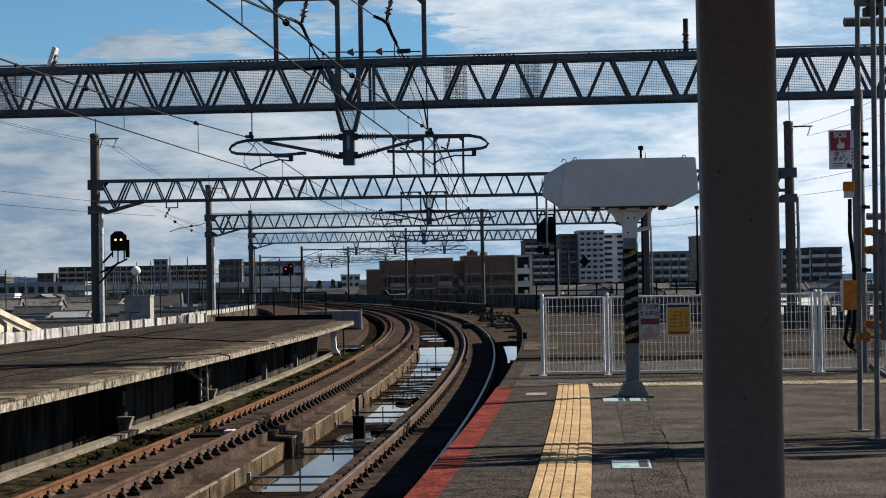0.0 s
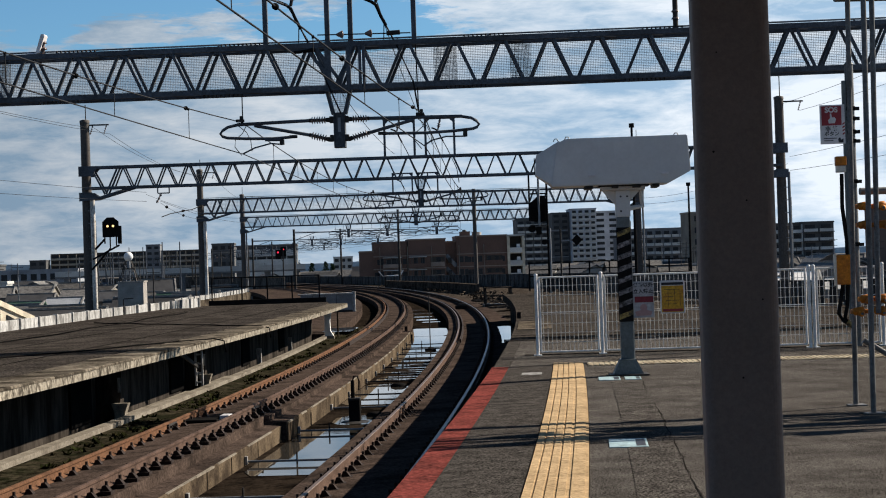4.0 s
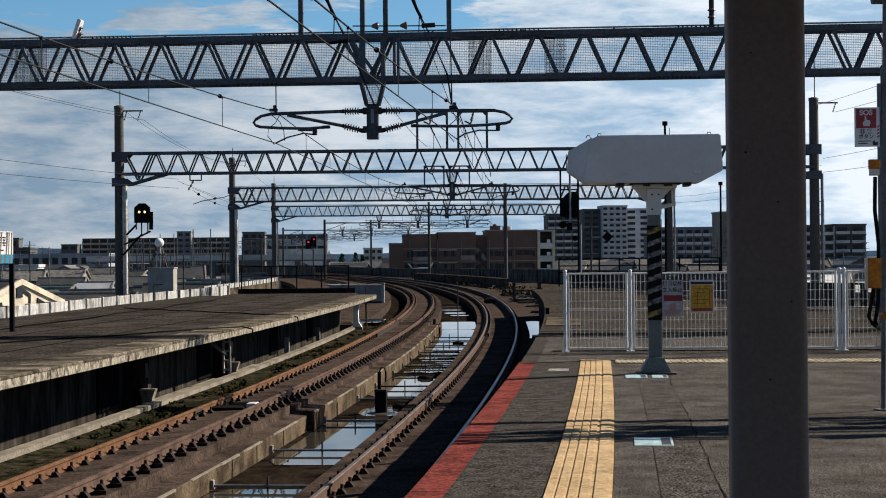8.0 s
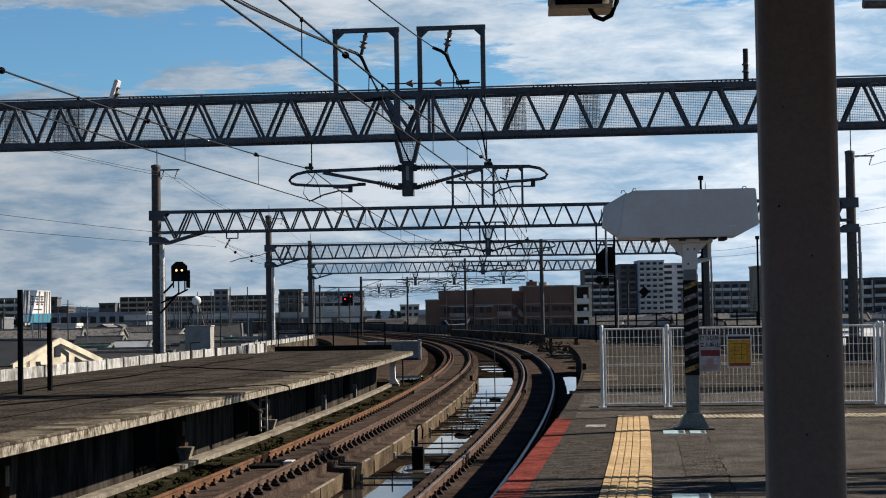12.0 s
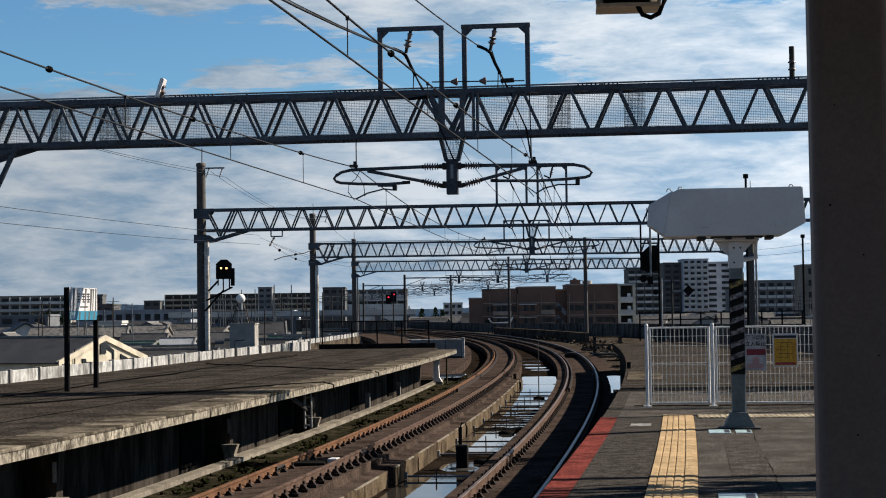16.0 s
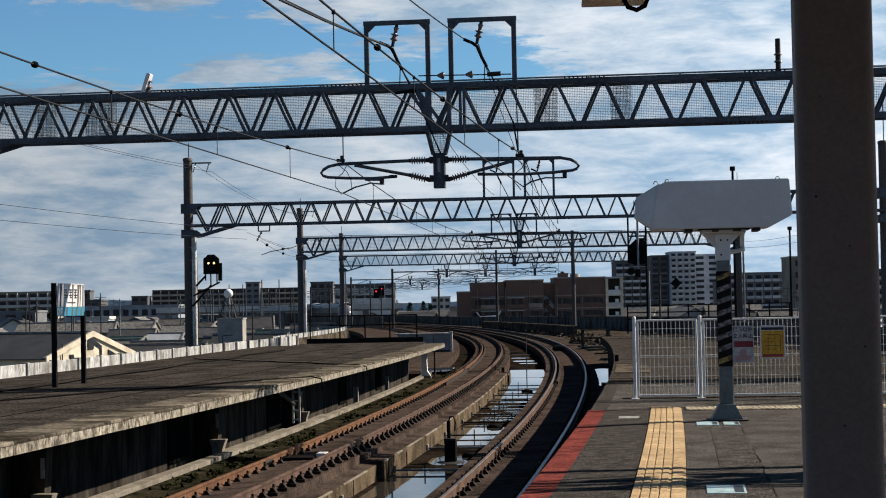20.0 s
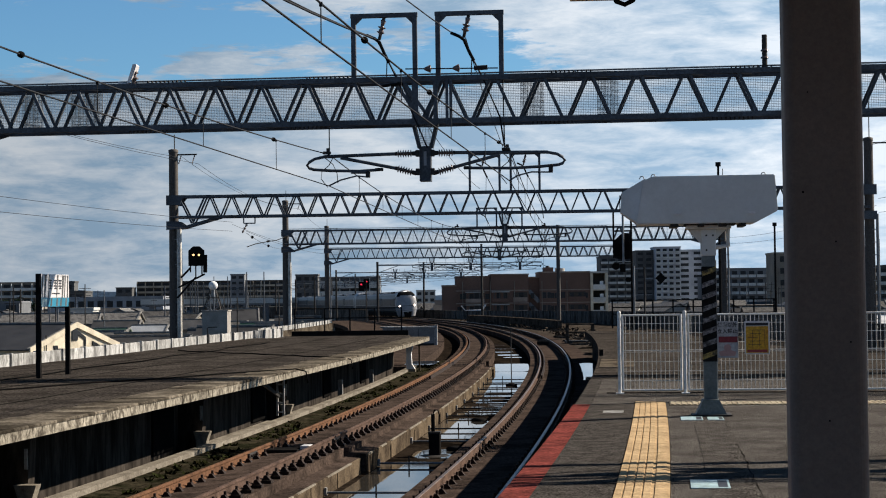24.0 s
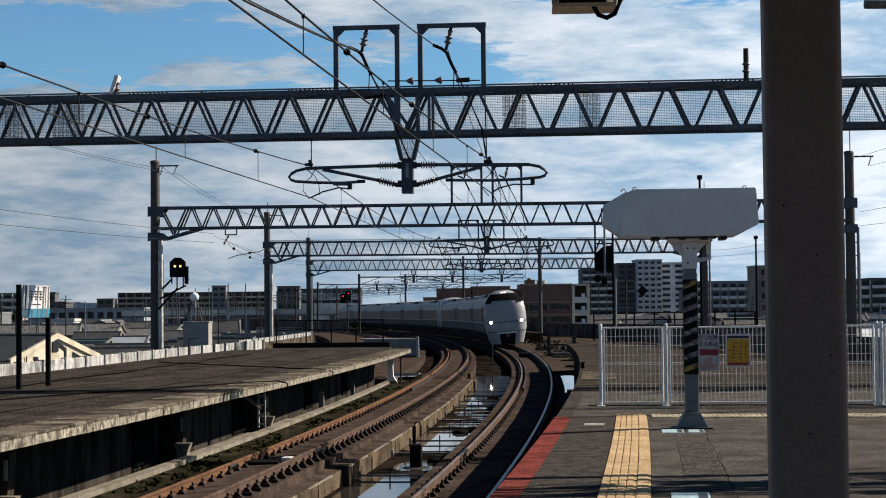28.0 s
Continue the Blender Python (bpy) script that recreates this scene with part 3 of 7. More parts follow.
structure("inner_parapet_cap", Shape().sweep([(-6.28, 0.152), (-6.28, 0.27), (-5.92, 0.27), (-5.92, 0.152)], 244, 800, 8), CONCRETE, "pale cap of the far viaduct parapet")
# old platform across the tracks
L_EDGE = -5.0
oldp = structure("old_platform", Shape().sweep([(-5.78, -0.26), (-5.78, -0.004), (-12.9, -0.004), (-12.9, -0.26)], -12, 69.5, 2)
                 .sweep([(-6.4, -0.3), (-6.4, -0.1), (-12.9, -0.1), (-12.9, -0.3)], 69.51, 77.5, 2), OLD_ASPHALT, "brown weathered asphalt of the disused platform")
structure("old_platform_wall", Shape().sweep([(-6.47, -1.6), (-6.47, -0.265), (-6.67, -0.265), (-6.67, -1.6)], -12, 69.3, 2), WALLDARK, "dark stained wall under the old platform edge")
# dark fill stands for the shaded gap between kerb and wall
structure("footing_fill", Shape().sweep([(-6.465, -1.7), (-6.465, -1.52), (-5.865, -1.54), (-5.865, -1.7)], -10, 69, 2), WALLDARK, "dark fill behind the footing kerb in place of shade")
foot = structure("platform_footing", Shape().sweep([(-5.86, -1.6), (-5.86, -1.2), (-5.64, -1.2), (-5.64, -1.6)], -10, 74, 1.5), KERB, "pale concrete footing kerb along the old platform")
# asphalt seams of the old platform
for k, n in enumerate((-7.0, -8.9, -10.6)):
    part("asphalt_seam", Shape().sweep([(n, -0.0035), (n, 0.0), (n - 0.05, 0.0), (n - 0.05, -0.0035)], -8, 69, 3), RUBBER, oldp, "dark tar seam")

# parapet of the old platform: posts and panels
pp = structure("platform_parapet", Shape().sweep([(-13.25, -0.6), (-13.25, 0.06), (-12.95, 0.06), (-12.95, -0.6)], 14, 112, 2), CONCRETE, "low parapet of pale panels between posts behind the old platform")
def panel_n(s):
    """The panels draw in towards the end of the platform."""
    return -12.62 if s < 62 else -12.62 + (s - 62) * 0.04 if s < 77 else -13.12


panel = Shape().box(0, 0.05, -0.93, 0.93, -0.12, 0.285, bev=0.012).mesh("panel", PALE)
post = Shape().box(-0.05, 0.1, -0.065, 0.065, -0.12, 0.31, bev=0.01).mesh("panel_post", PALE)
for i in range(48):
    s = 16 + 2.0 * i
    part("panel", panel, PALE, pp, m=at(s + 1, panel_n(s + 1)))
    part("panel_post", post, PALE, pp, m=at(s, panel_n(s)))

# our platform
plat = Shape().sweep([(1.64, -0.4), (1.64, -0.002), (11.0, -0.002), (11.0, -0.4)], -14, 31, 1.5)
plat.sweep([(1.95, -1.6), (1.95, -0.3), (11.0, -0.3), (11.0, -1.6)], -14, 30.9, 3)
structure("platform", plat, ASPHALT, "worn grey asphalt platform")

def deck_n(s):
    """The outer edge of the deck, which tapers towards its far end."""
    return 13.4 if s < 43.4 else 13.4 - (s - 43.4) * 4.1 if s < 44.4 else 9.3 - (s - 44.4) * 0.53 if s < 46 else 5.0 + (76.6 - s) * 0.1135


ext = Shape()
for n0, cut, z0, z1 in ((1.43, 0.0, -0.3, -0.002), (1.75, 0.35, -1.6, -0.3)):
    stations = [31.002 + 1.55 * i for i in range(8)] + [43.4, 44.4, 46.0] + [47.7 + 1.7 * i for i in range(18)]
    rings = [v for t in stations for v in (P(t, n0, z0), P(t, n0, z1), P(t, deck_n(t) - cut, z1), P(t, deck_n(t) - cut, z0))]
    faces = [(4 * i + j, 4 * i + (j + 1) % 4, 4 * i + 4 + (j + 1) % 4, 4 * i + 4 + j) for i in range(len(stations) - 1) for j in range(4)]
    ext.add(rings, faces + [(0, 1, 2, 3), tuple(range(len(rings) - 4, len(rings)))])
ext = structure("platform_extension", ext, DECK, "brown weathered deck of the platform behind the fence")
part("end_slab", Shape().sweep([(1.5, -0.003), (1.5, 0.012), (2.25, 0.012), (2.25, -0.003)], 36.2, 40.9, 1.6), CONCRETE, ext, "pale concrete slab at the deck's corner")
# first two lines are the gantry chords' cast shadows, painted on; the rest joints
for s, n0, n1 in ((32.3, 1.45, 13), (33.4, 1.45, 13), (37.2, 2.4, 13), (46.0, 1.6, 8.3), (58.0, 1.6, 6.9)):
    part("deck_joint", Shape().sweep([(n0, -0.003), (n0, 0.0), (n1, 0.0), (n1, -0.003)], s, s + 0.12, 0.2), RUBBER, ext, "dark line across the deck, joints and painted gantry shadows")
q = random.Random(77)
for i in range(34):
    s = q.uniform(80, 125)
    n = q.uniform(1.9, 3.2)
    w, l, h = q.uniform(0.2, 0.6), q.uniform(0.2, 0.9), q.uniform(0.05, 0.16)
    thing("rubble_block", "brown weathered block lying beside the track", "rubble", at(s, n, -1.18, q.uniform(-30, 30)), "rubble beside the track", shape=Shape().prism([(-w, 0), (w, 0), (w * 0.8, h), (-w * 0.7, h * 0.8)], -l / 2, l / 2), material=q.choice((SLOPE, DIRTY, SLOPE, CONCRETE)))
structure("platform_edge_strip", Shape().sweep([(1.42, -0.24), (1.42, 0.0), (1.635, 0.0), (1.635, -0.24)], 23.62, 31, 1), PATCH, "dark concrete edge of the platform")
# edge coping of our platform, painted red, in lengths
red = structure("platform_coping", Shape().sweep([(1.42, -0.24), (1.42, -0.006), (1.635, -0.006), (1.635, -0.24)], -14, 23.6, 1), CONCRETE, "concrete coping of the platform edge")
for i in range(33):
    a = 23.6 - 1.0 * (i + 1)
    part("coping_stone", Shape().sweep([(1.4, -0.03), (1.4, 0.0), (1.634, 0.0), (1.634, -0.03)], a + 0.006, a + 0.994, 1), RED, red, "red painted coping stone")
# tactile strip: blocks with raised bars
tact = structure("tactile_strip", Shape().sweep([(2.24, -0.02), (2.24, 0.001), (2.66, 0.001), (2.66, -0.02)], -12, 24.05, 1), DIRTY, "yellow tactile guide strip set in the asphalt")
blk = Shape()
blk.box(-0.205, 0.205, -0.149, 0.149, 0, 0.006)
for x in (-0.178, -0.107, -0.036, 0.035, 0.12):
    blk.box(x - 0.027, x + 0.027 + (0.035 if x > 0.1 else 0), -0.149, 0.149, 0.006, 0.013)
blk = blk.mesh("tactile_block", YELLOW)
for i in range(118):
    part("tactile_block", blk, YELLOW, tact, m=at(23.88 - 0.3 * i, 2.45, 0.001))
cross = structure("tactile_cross_line", Shape().sweep([(2.7, -0.02), (2.7, 0.001), (10.9, 0.001), (10.9, -0.02)], 23.3, 24.0, 0.7), DIRTY, "thin yellow tactile line across the platform")
cb = Shape().box(-0.148, 0.148, -0.33, 0.33, 0, 0.005)
for k in range(4):
    cb.box(-0.135 + 0.075 * k, -0.135 + 0.075 * k + 0.042, -0.31, 0.31, 0.005, 0.013)
cb = cb.mesh("tactile_block", PALE_YELLOW)
for i in range(27):
    part("tactile_block", cb, PALE_YELLOW, cross, m=at(23.65, 2.86 + 0.3 * i, 0.001))
for s, n, w, l in ((13.48, 2.96, 0.3, 0.6), (20.75, 2.94, 0.26, 0.58), (20.72, 3.22, 0.19, 0.5)):
    pl = thing("floor_plate", "pale blue worn floor plate set in the asphalt", "floor plate", at(s, n, 0), "floor plates")
    part("plate", Shape().box(-w / 2, w / 2, -l / 2, l / 2, -0.01, 0.006, bev=0.003), PLATE, pl)
    part("print_bar", Shape().box(w * 0.2, w * 0.44, -l * 0.4, l * 0.4, 0.005, 0.0075), INK, pl, "dark worn print")
sm = thing("drain_cover", "small pale drain cover in the asphalt", "drain cover", at(22.0, 1.98, 0))
part("cover", Shape().box(-0.13, 0.13, -0.2, 0.2, -0.01, 0.006, bev=0.003), PALE, sm)
# patched seams and cracks of the asphalt
rng = random.Random(4)
for s0, n0, s1, n1, w, amp in ((6, 3.33, 20.4, 3.31, 0.024, 0.012), (8, 1.96, 22.8, 1.9, 0.01, 0.008), (17, 3.72, 17.2, 8, 0.02, 0.02), (24.6, 1.66, 24.75, 10.8, 0.06, 0.02), (25.6, 1.66, 25.6, 3.0, 0.03, 0.02), (12, 2.08, 23, 2.12, 0.008, 0.006), (21.5, 3.4, 21.6, 3.75, 0.03, 0.02)):
    sh = Shape()
    m = 60
    left, right = [], []
    for i in range(m + 1):
        s, n = s0 + (s1 - s0) * i / m, n0 + (n1 - n0) * i / m
        o, h = rng.uniform(-amp, amp), w * rng.uniform(0.05, 0.7) / 2
        a, b = (P(s, n + o - h, 0.0022), P(s, n + o + h, 0.0022)) if abs(s1 - s0) > 1 else (P(s + o - h, n, 0.0022), P(s + o + h, n, 0.0022))
        left.append(a), right.append(b)
    sh.add(left + right, [(i, i + 1, m + 2 + i, m + 1 + i) for i in range(m)])
    structure("asphalt_crack", sh, CRACK, "dark crack in the asphalt")
# rougher patched strip of asphalt beside the crack
structure("edge_asphalt", Shape().sweep([(1.637, -0.01), (1.637, 0.004), (2.236, 0.004), (2.236, -0.01)], -14, 23.6, 1), PATCH, "darker worn asphalt between the edge and the tactile strip")
structure("asphalt_patch", Shape().sweep([(2.95, -0.01), (2.95, 0.0016), (3.31, 0.0016), (3.31, -0.01)], 7, 20.2, 1), ROUGH, "rough dark patched strip in the asphalt")

# ---------- channel between the tracks: water, pipes, marker ----------
def puddle(s0, s1, n0, n1, seed, z=-1.612):
    r = random.Random(seed)
    k = max(4, int((s1 - s0) / 0.5))
    a = [P(s0 + (s1 - s0) * i / k, n0 + r.uniform(0, 0.03) + (0.2 if i in (0, k) else 0), z) for i in range(k + 1)]
    b = [P(s0 + (s1 - s0) * i / k, n1 - r.uniform(0, 0.05) - (0.2 if i in (0, k) else 0), z) for i in range(k + 1)]
    sh = Shape().add(a + b, [(i, i + 1, k + 2 + i, k + 1 + i) for i in range(k)])
    return thing("puddle", "still rain water in the concrete channel reflecting the sky", "puddle", kind="structure", group="puddles", shape=sh, material=WATER)


for i, (a, b, n0, n1) in enumerate(((12, 22.6, -2.64, -1.04), (25.3, 32.5, -2.53, -1.04), (33.2, 35.2, -2.2, -1.04), (37.9, 44.4, -2.53, -1.04), (45.2, 47.3, -2.4, -1.04), (48.1, 50.1, -2.5, -1.04), (50.9, 53.3, -2.4, -1.04),
                                    (54.2, 73, -2.53, -1.04), (73.2, 82, -2.74, -1.04), (90.5, 91.6, -2.3, -1.3), (94, 96, -2.6, -1.4), (99.5, 101.5, -2.7, -1.6), (106, 109, -2.7, -1.3), (114.5, 117, -2.6, -1.6))):
    puddle(a, b, n0, n1, i)
puddle(55, 70, 0.98, 1.6, 41, -1.164)
puddle(70.5, 75, -6.2, -4.9, 50, -1.19)
for i, s in enumerate((18.2, 22.45, 26.7, 31.55, 36.5, 40.05, 44.5, 47.6, 50.6, 54.3, 57.6, 61.0, 64.5)):
    pipe = thing("cross_pipe", "thin conduit crossing the channel above the water", "conduit", at(s, 0, 0), "conduits across the channel")
    wn = -2.66 if s < 30 else -2.54
    part("pipe", Shape().tube([(wn + 0.03, 0, -1.55), (-1.05, 0, -1.55)], 0.019, 8), GALV if i < 5 else DARK, pipe)
    part("upright", Shape().tube([(-1.95 + 0.06 * (i % 3), 0, -1.615), (-1.95 + 0.06 * (i % 3), 0, -1.42)], 0.014, 6), DARK, pipe)
    part("end_cap", Shape().box(wn + 0.004, wn + 0.05, -0.04, 0.04, -1.6, -1.47, bev=0.01), PALE, pipe)
mk = thing("track_marker", "black box marker with a handle standing in the channel", "marker", at(33.8, -1.72, -1.615))
part("body", Shape().box(-0.11, 0.11, -0.11, 0.11, 0, 0.46, bev=0.012), BLACK, mk)
part("lid", Shape().box(-0.12, 0.12, -0.12, 0.12, 0.43, 0.475, bev=0.008), DARK, mk)
part("rod", Shape().tube([(-0.03, 0, 0.47), (-0.03, 0, 0.82)], 0.038, 8), BLACK, mk)
part("handle", Shape().tube([(-0.03, 0, 0.8), (0.0, 0, 0.9), (0.07, 0, 0.9), (0.1, 0, 0.8), (0.09, 0, 0.62)], 0.016, 6), BLACK, mk)
# low dark disc round the marker's foot
part("foot_stain", Shape().tube([(0.0, 0, 0.002), (0.0, 0, 0.02)], [0.3, 0.24], 12), DARK, mk)
for s, n in ((35.0, -1.42), (43.4, -1.6), (61.1, -1.52)):
    thing("drain", "round black drain in the channel", "drain", at(s, n, -1.61), "channel drains", shape=Shape().tube([(0, 0, 0), (0, 0, 0.05), (0, 0, 0.08)], [0.2, 0.2, 0.1], 14), material=BLACK)
# dark patches stand for conduits and wires mirrored in the water
q = random.Random(12)
for i in range(12):
    s = q.uniform(44, 56)
    w, l, x = q.uniform(0.12, 0.5), q.uniform(0.1, 0.5), q.uniform(-2.15, -1.2)
    thing("silt_patch", "dark patch on the shallow water in place of a reflection", "silt", at(s, x, -1.613), "silt patches", shape=Shape().tube([(0, 0, 0), (0, 0, 0.012)], [1, 0.86], 9, Matrix.Diagonal((w, l, 1, 1))), material=DIRTY)
rod = thing("marker_rod", "thin dark upright rod with a round foot in the channel", "rod", at(61.1, -1.52, -1.61))
part("rod", Shape().tube([(0, 0, 0), (0, 0, 2.0)], 0.018, 6), DARK, rod)

# ---------- rails and fasteners ----------
def rail(name, n, z, label, head=RAILHEAD, s0=-18.0, s1=420.0, side=RUST):
    base = thing(name, label, "rail", shape=Shape().sweep([(n - 0.055, z - 0.15), (n - 0.055, z - 0.138), (n - 0.011, z - 0.12), (n - 0.011, z - 0.045), (n - 0.032, z - 0.033), (n - 0.032, z - 0.006),
                                                            (n + 0.032, z - 0.006), (n + 0.032, z - 0.033), (n + 0.011, z - 0.045), (n + 0.011, z - 0.12), (n + 0.055, z - 0.138), (n + 0.055, z - 0.15)], s0, s1, 2.5), material=side)
    part("running_surface", Shape().sweep([(n - 0.03, z - 0.007), (n - 0.022, z), (n + 0.022, z), (n + 0.03, z - 0.007)], s0, s1, 2.5, closed=False), head, base, "rubbed bright running surface")
    return base


rail("rail", 0.565, -0.985, "outer rail with a bright polished head", BRIGHT_RAIL)
rail("rail", -0.565, -1.095, "inner rail with a worn brownish head")
rail("rail", -3.195, -0.97, "rust-red outer rail of the far track", RUST)
rail("rail", -4.325, -1.07, "rust-orange inner rail of the far track", RUST_ORANGE, side=RUST_ORANGE)
guard = Shape().sweep([(-0.43, -1.24), (-0.43, -1.115), (-0.37, -1.115), (-0.37, -1.24)], 58, 420, 3)
thing("guard_rail", "dark guard rail inside the inner rail on the curve", "guard rail", shape=guard, material=CLIP)
guard = Shape().sweep([(-4.2, -1.22), (-4.2, -1.095), (-4.14, -1.095), (-4.14, -1.22)], 58, 420, 3)
thing("guard_rail", "dark guard rail inside the inner rail of the far track", "guard rail", shape=guard, material=CLIP)


def fastener_shape():
    f = Shape()
    f.box(-0.19, 0.19, -0.085, 0.085, -0.19, -0.150)
    for k in (-1, 1):
        f.prism([(k * 0.05, -0.15), (k * 0.075, -0.085), (k * 0.12, -0.08), (k * 0.17, -0.15)], -0.05, 0.05)
        f.tube([(k * 0.115, 0, -0.15), (k * 0.115, 0, -0.035)], 0.02, 6)
    return f


FAST = fastener_shape()
fast_me = FAST.mesh("fastener", CLIP)
far_fast = Shape()
RAILS = [(-3.195, -0.97, "far track outer"), (-4.325, -1.07, "far track inner"), (-0.565, -1.095, "near track inner"), (0.565, -0.985, "near track outer")]
fast_home = {}
for n, z, who in RAILS:
    fast_home[who] = thing("fastener_row", "row of rust-brown rail fasteners along the " + who + " rail", "rail fastener", group="rail fastener rows")
for n, z, who in RAILS:
    s = 12.0
    while s < 230:
        m = at(s, n, z)
        if 15 < s < 62:
            part("fastener", fast_me, CLIP, fast_home[who], m=m)
        elif s < 120:
            far_fast.add(FAST.v, FAST.f, m)
        else:
            far_fast.box(-0.17, 0.17, -0.08, 0.08, -0.19, -0.06, m)
        s += 0.625
thing("distant_fasteners", "rust-brown rail fasteners running on round the curve", "rail fastener", kind="stuff", shape=far_fast, material=CLIP)
for s, n in ((30.2, -4.02), ):
    bx = thing("track_box", "flat white-topped sensor box between the rails", "sensor box", at(s, n, -1.2))
    part("body", Shape().box(-0.35, 0.3, -0.3, 0.3, 0, 0.045, bev=0.01), BLACK, bx)
    part("end_plate", Shape().box(0.31, 0.48, -0.1, 0.25, 0.0, 0.1, bev=0.015), SIGNWHITE, bx, "white weathered end plate")
for n, z in ((-3.195, -0.97), (-4.325, -1.07)):
    jt = thing("rail_joint", "bolted fish-plate joint of the far track rail", "rail joint", at(30.7 if n > -4 else 28.9, n, z), "rail joints")
    for k in (-1, 1):
        part("fish_plate", Shape().box(k * 0.012, k * 0.05, -0.3, 0.3, -0.13, -0.035, bev=0.006), DARK, jt)
        for i in range(4):
            part("bolt", Shape().tube([(k * 0.05, -0.21 + 0.14 * i, -0.08), (k * 0.085, -0.21 + 0.14 * i, -0.08)], 0.018, 6), CLIP, jt)
# side track past the end of the old platform
for n in (-9.0, -7.93):
    rail("siding_rail", n, -1.02, "rusty rail of the side track past the platform end", RUST, 80, 240)

# ---------- coping and piers of the old platform ----------
r = random.Random(9)
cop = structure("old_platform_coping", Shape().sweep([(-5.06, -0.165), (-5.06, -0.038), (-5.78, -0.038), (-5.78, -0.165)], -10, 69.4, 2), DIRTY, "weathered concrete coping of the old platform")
for i in range(132):
    a = 3.0 + i * 0.5
    w = r.choice((0.7, 0.74, 0.78))
    part("coping_slab", Shape().sweep([(L_EDGE + 0.01, -0.036), (L_EDGE + 0.01, -0.008), (L_EDGE - 0.006, 0.003), (L_EDGE - w, 0.003), (L_EDGE - w, -0.028), (L_EDGE - 0.055, -0.028)], a + 0.003, a + 0.497, 1), COPTOP, cop)
for i in range(33):
    a = 3.0 + i * 2.0
    k = r.uniform(-0.006, 0.006)
    part("edge_block", Shape().sweep([(L_EDGE + k, -0.162), (L_EDGE + k, -0.037), (L_EDGE - 0.05, -0.037), (L_EDGE - 0.05, -0.162)], a + 0.004, a + 1.996, 1), COPFACE, cop, "pale edge block with dark streaks")
for i, s in enumerate((22.6, 32.1, 40.5)):
    pr = thing("platform_pier", "dark haunched pier with a pale plinth under the old platform edge", "pier", at(s, 0, 0), "platform piers")
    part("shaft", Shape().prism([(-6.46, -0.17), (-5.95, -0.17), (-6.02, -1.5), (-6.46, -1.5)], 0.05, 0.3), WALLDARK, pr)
    part("plinth", Shape().prism([(-6.06, -1.5), (-6.06, -1.16), (-6.12, -0.98), (-5.8, -0.98), (-5.86, -1.16), (-5.86, -1.5)], -0.16, 0.04), KERB, pr, "pale flared plinth")
    part("tag_strip", Shape().box(-6.02, -5.97, -0.02, 0.0, -0.78, -0.5), PALE, pr, "narrow pale plate")
wp = thing("white_pier", "white painted pier under the old platform edge", "pier", at(66.4, 0, 0))
part("shaft", Shape().prism([(-5.72, -0.17), (-5.44, -0.17), (-5.52, -0.6), (-5.5, -1.0), (-5.38, -1.2), (-5.72, -1.2)], -0.12, 0.12), DOME, wp)
part("plinth", Shape().box(-5.76, -5.36, -0.16, 0.16, -1.4, -1.19, bev=0.02), KERB, wp)
for s, n, h in ((50.65, -6.2, 0.36), (59.0, -6.28, 0.32)):
    thing("marker_stone", "short white marker stone behind the footing kerb", "marker stone", at(s, n, -1.53), "marker stones", shape=Shape().box(-0.07, 0.07, -0.07, 0.07, 0, h + 0.3, bev=0.015), material=PALE)
for a, b in ((33.0, 39.2), (41.2, 44.5)):
    part("second_kerb", Shape().sweep([(-6.2, -1.5), (-6.2, -1.28), (-6.1, -1.28), (-6.1, -1.5)], a, b, 1.5), KERB, foot, "pale upper ledge behind the kerb")
# flat black plates on the wall, painted shade of recesses
for s in (31.0, 49.6, 58.0, 39.4):
    thing("wall_recess_panel", "flat black panel standing for a shaded gap in the platform wall", "panel", at(s, -6.467, -1.2), "wall panels", shape=Shape().box(0, 0.05, -0.7, 0.7, -0.1, 0.75, bev=0.02), material=RUBBER)
lad = thing("platform_ladder", "short pale steel ladder hanging from the old platform edge", "ladder", at(37.0, -5.35, 0))
for k in (-0.16, -0.02):
    part("stile", Shape().beam((k, 0, -0.16), (k, 0, -1.02), 0.04), PALE, lad)
for i in range(4):
    part("rung", Shape().box(-0.16, -0.02, -0.02, 0.02, -0.36 - 0.2 * i, -0.325 - 0.2 * i), PALE, lad)
for k in (0.1, 0.35):
    part("bracket", Shape().beam((-0.35, -0.5 - k, -0.26), (-0.1, 0.0, -0.62), 0.05), DARK, lad)
lad = None
# cables lying over the old platform
for i, (s0, n0, s1, n1) in enumerate(((20, -12.5, 36.5, -5.1), (52, -11.5, 43.8, -5.2), (26, -10, 62, -10.3))):
    pts = [P(s0 + (s1 - s0) * k / 24, n0 + (n1 - n0) * (k / 24) + 0.12 * math.sin(k * 1.1 + i), 0.008) for k in range(25)]
    if i < 2:
        pts += [pts[-1] + Vector((0.2, 0, -0.05)), pts[-1] + Vector((0.24, 0, -0.3))]
    thing("cable", "thin black cable lying across the old platform", "cable", group="platform cables", shape=Shape().tube(pts, 0.018, 6), material=RUBBER)

# railing and cabinet at the end of the old platform
rl = thing("platform_end_railing", "black steel railing on a dark kerb at the old platform's end", "railing", at(77.8, 0, 0))
part("kerb", Shape().box(-11.8, -6.5, -0.15, 0.15, -0.15, 0.12, bev=0.02), BLACK, rl)
for n in (-11.66, -10.3, -9.15, -8.03, -6.8):
    part("post", Shape().box(n - 0.03, n + 0.03, -0.03, 0.03, 0.1, 1.15), BLACK, rl)
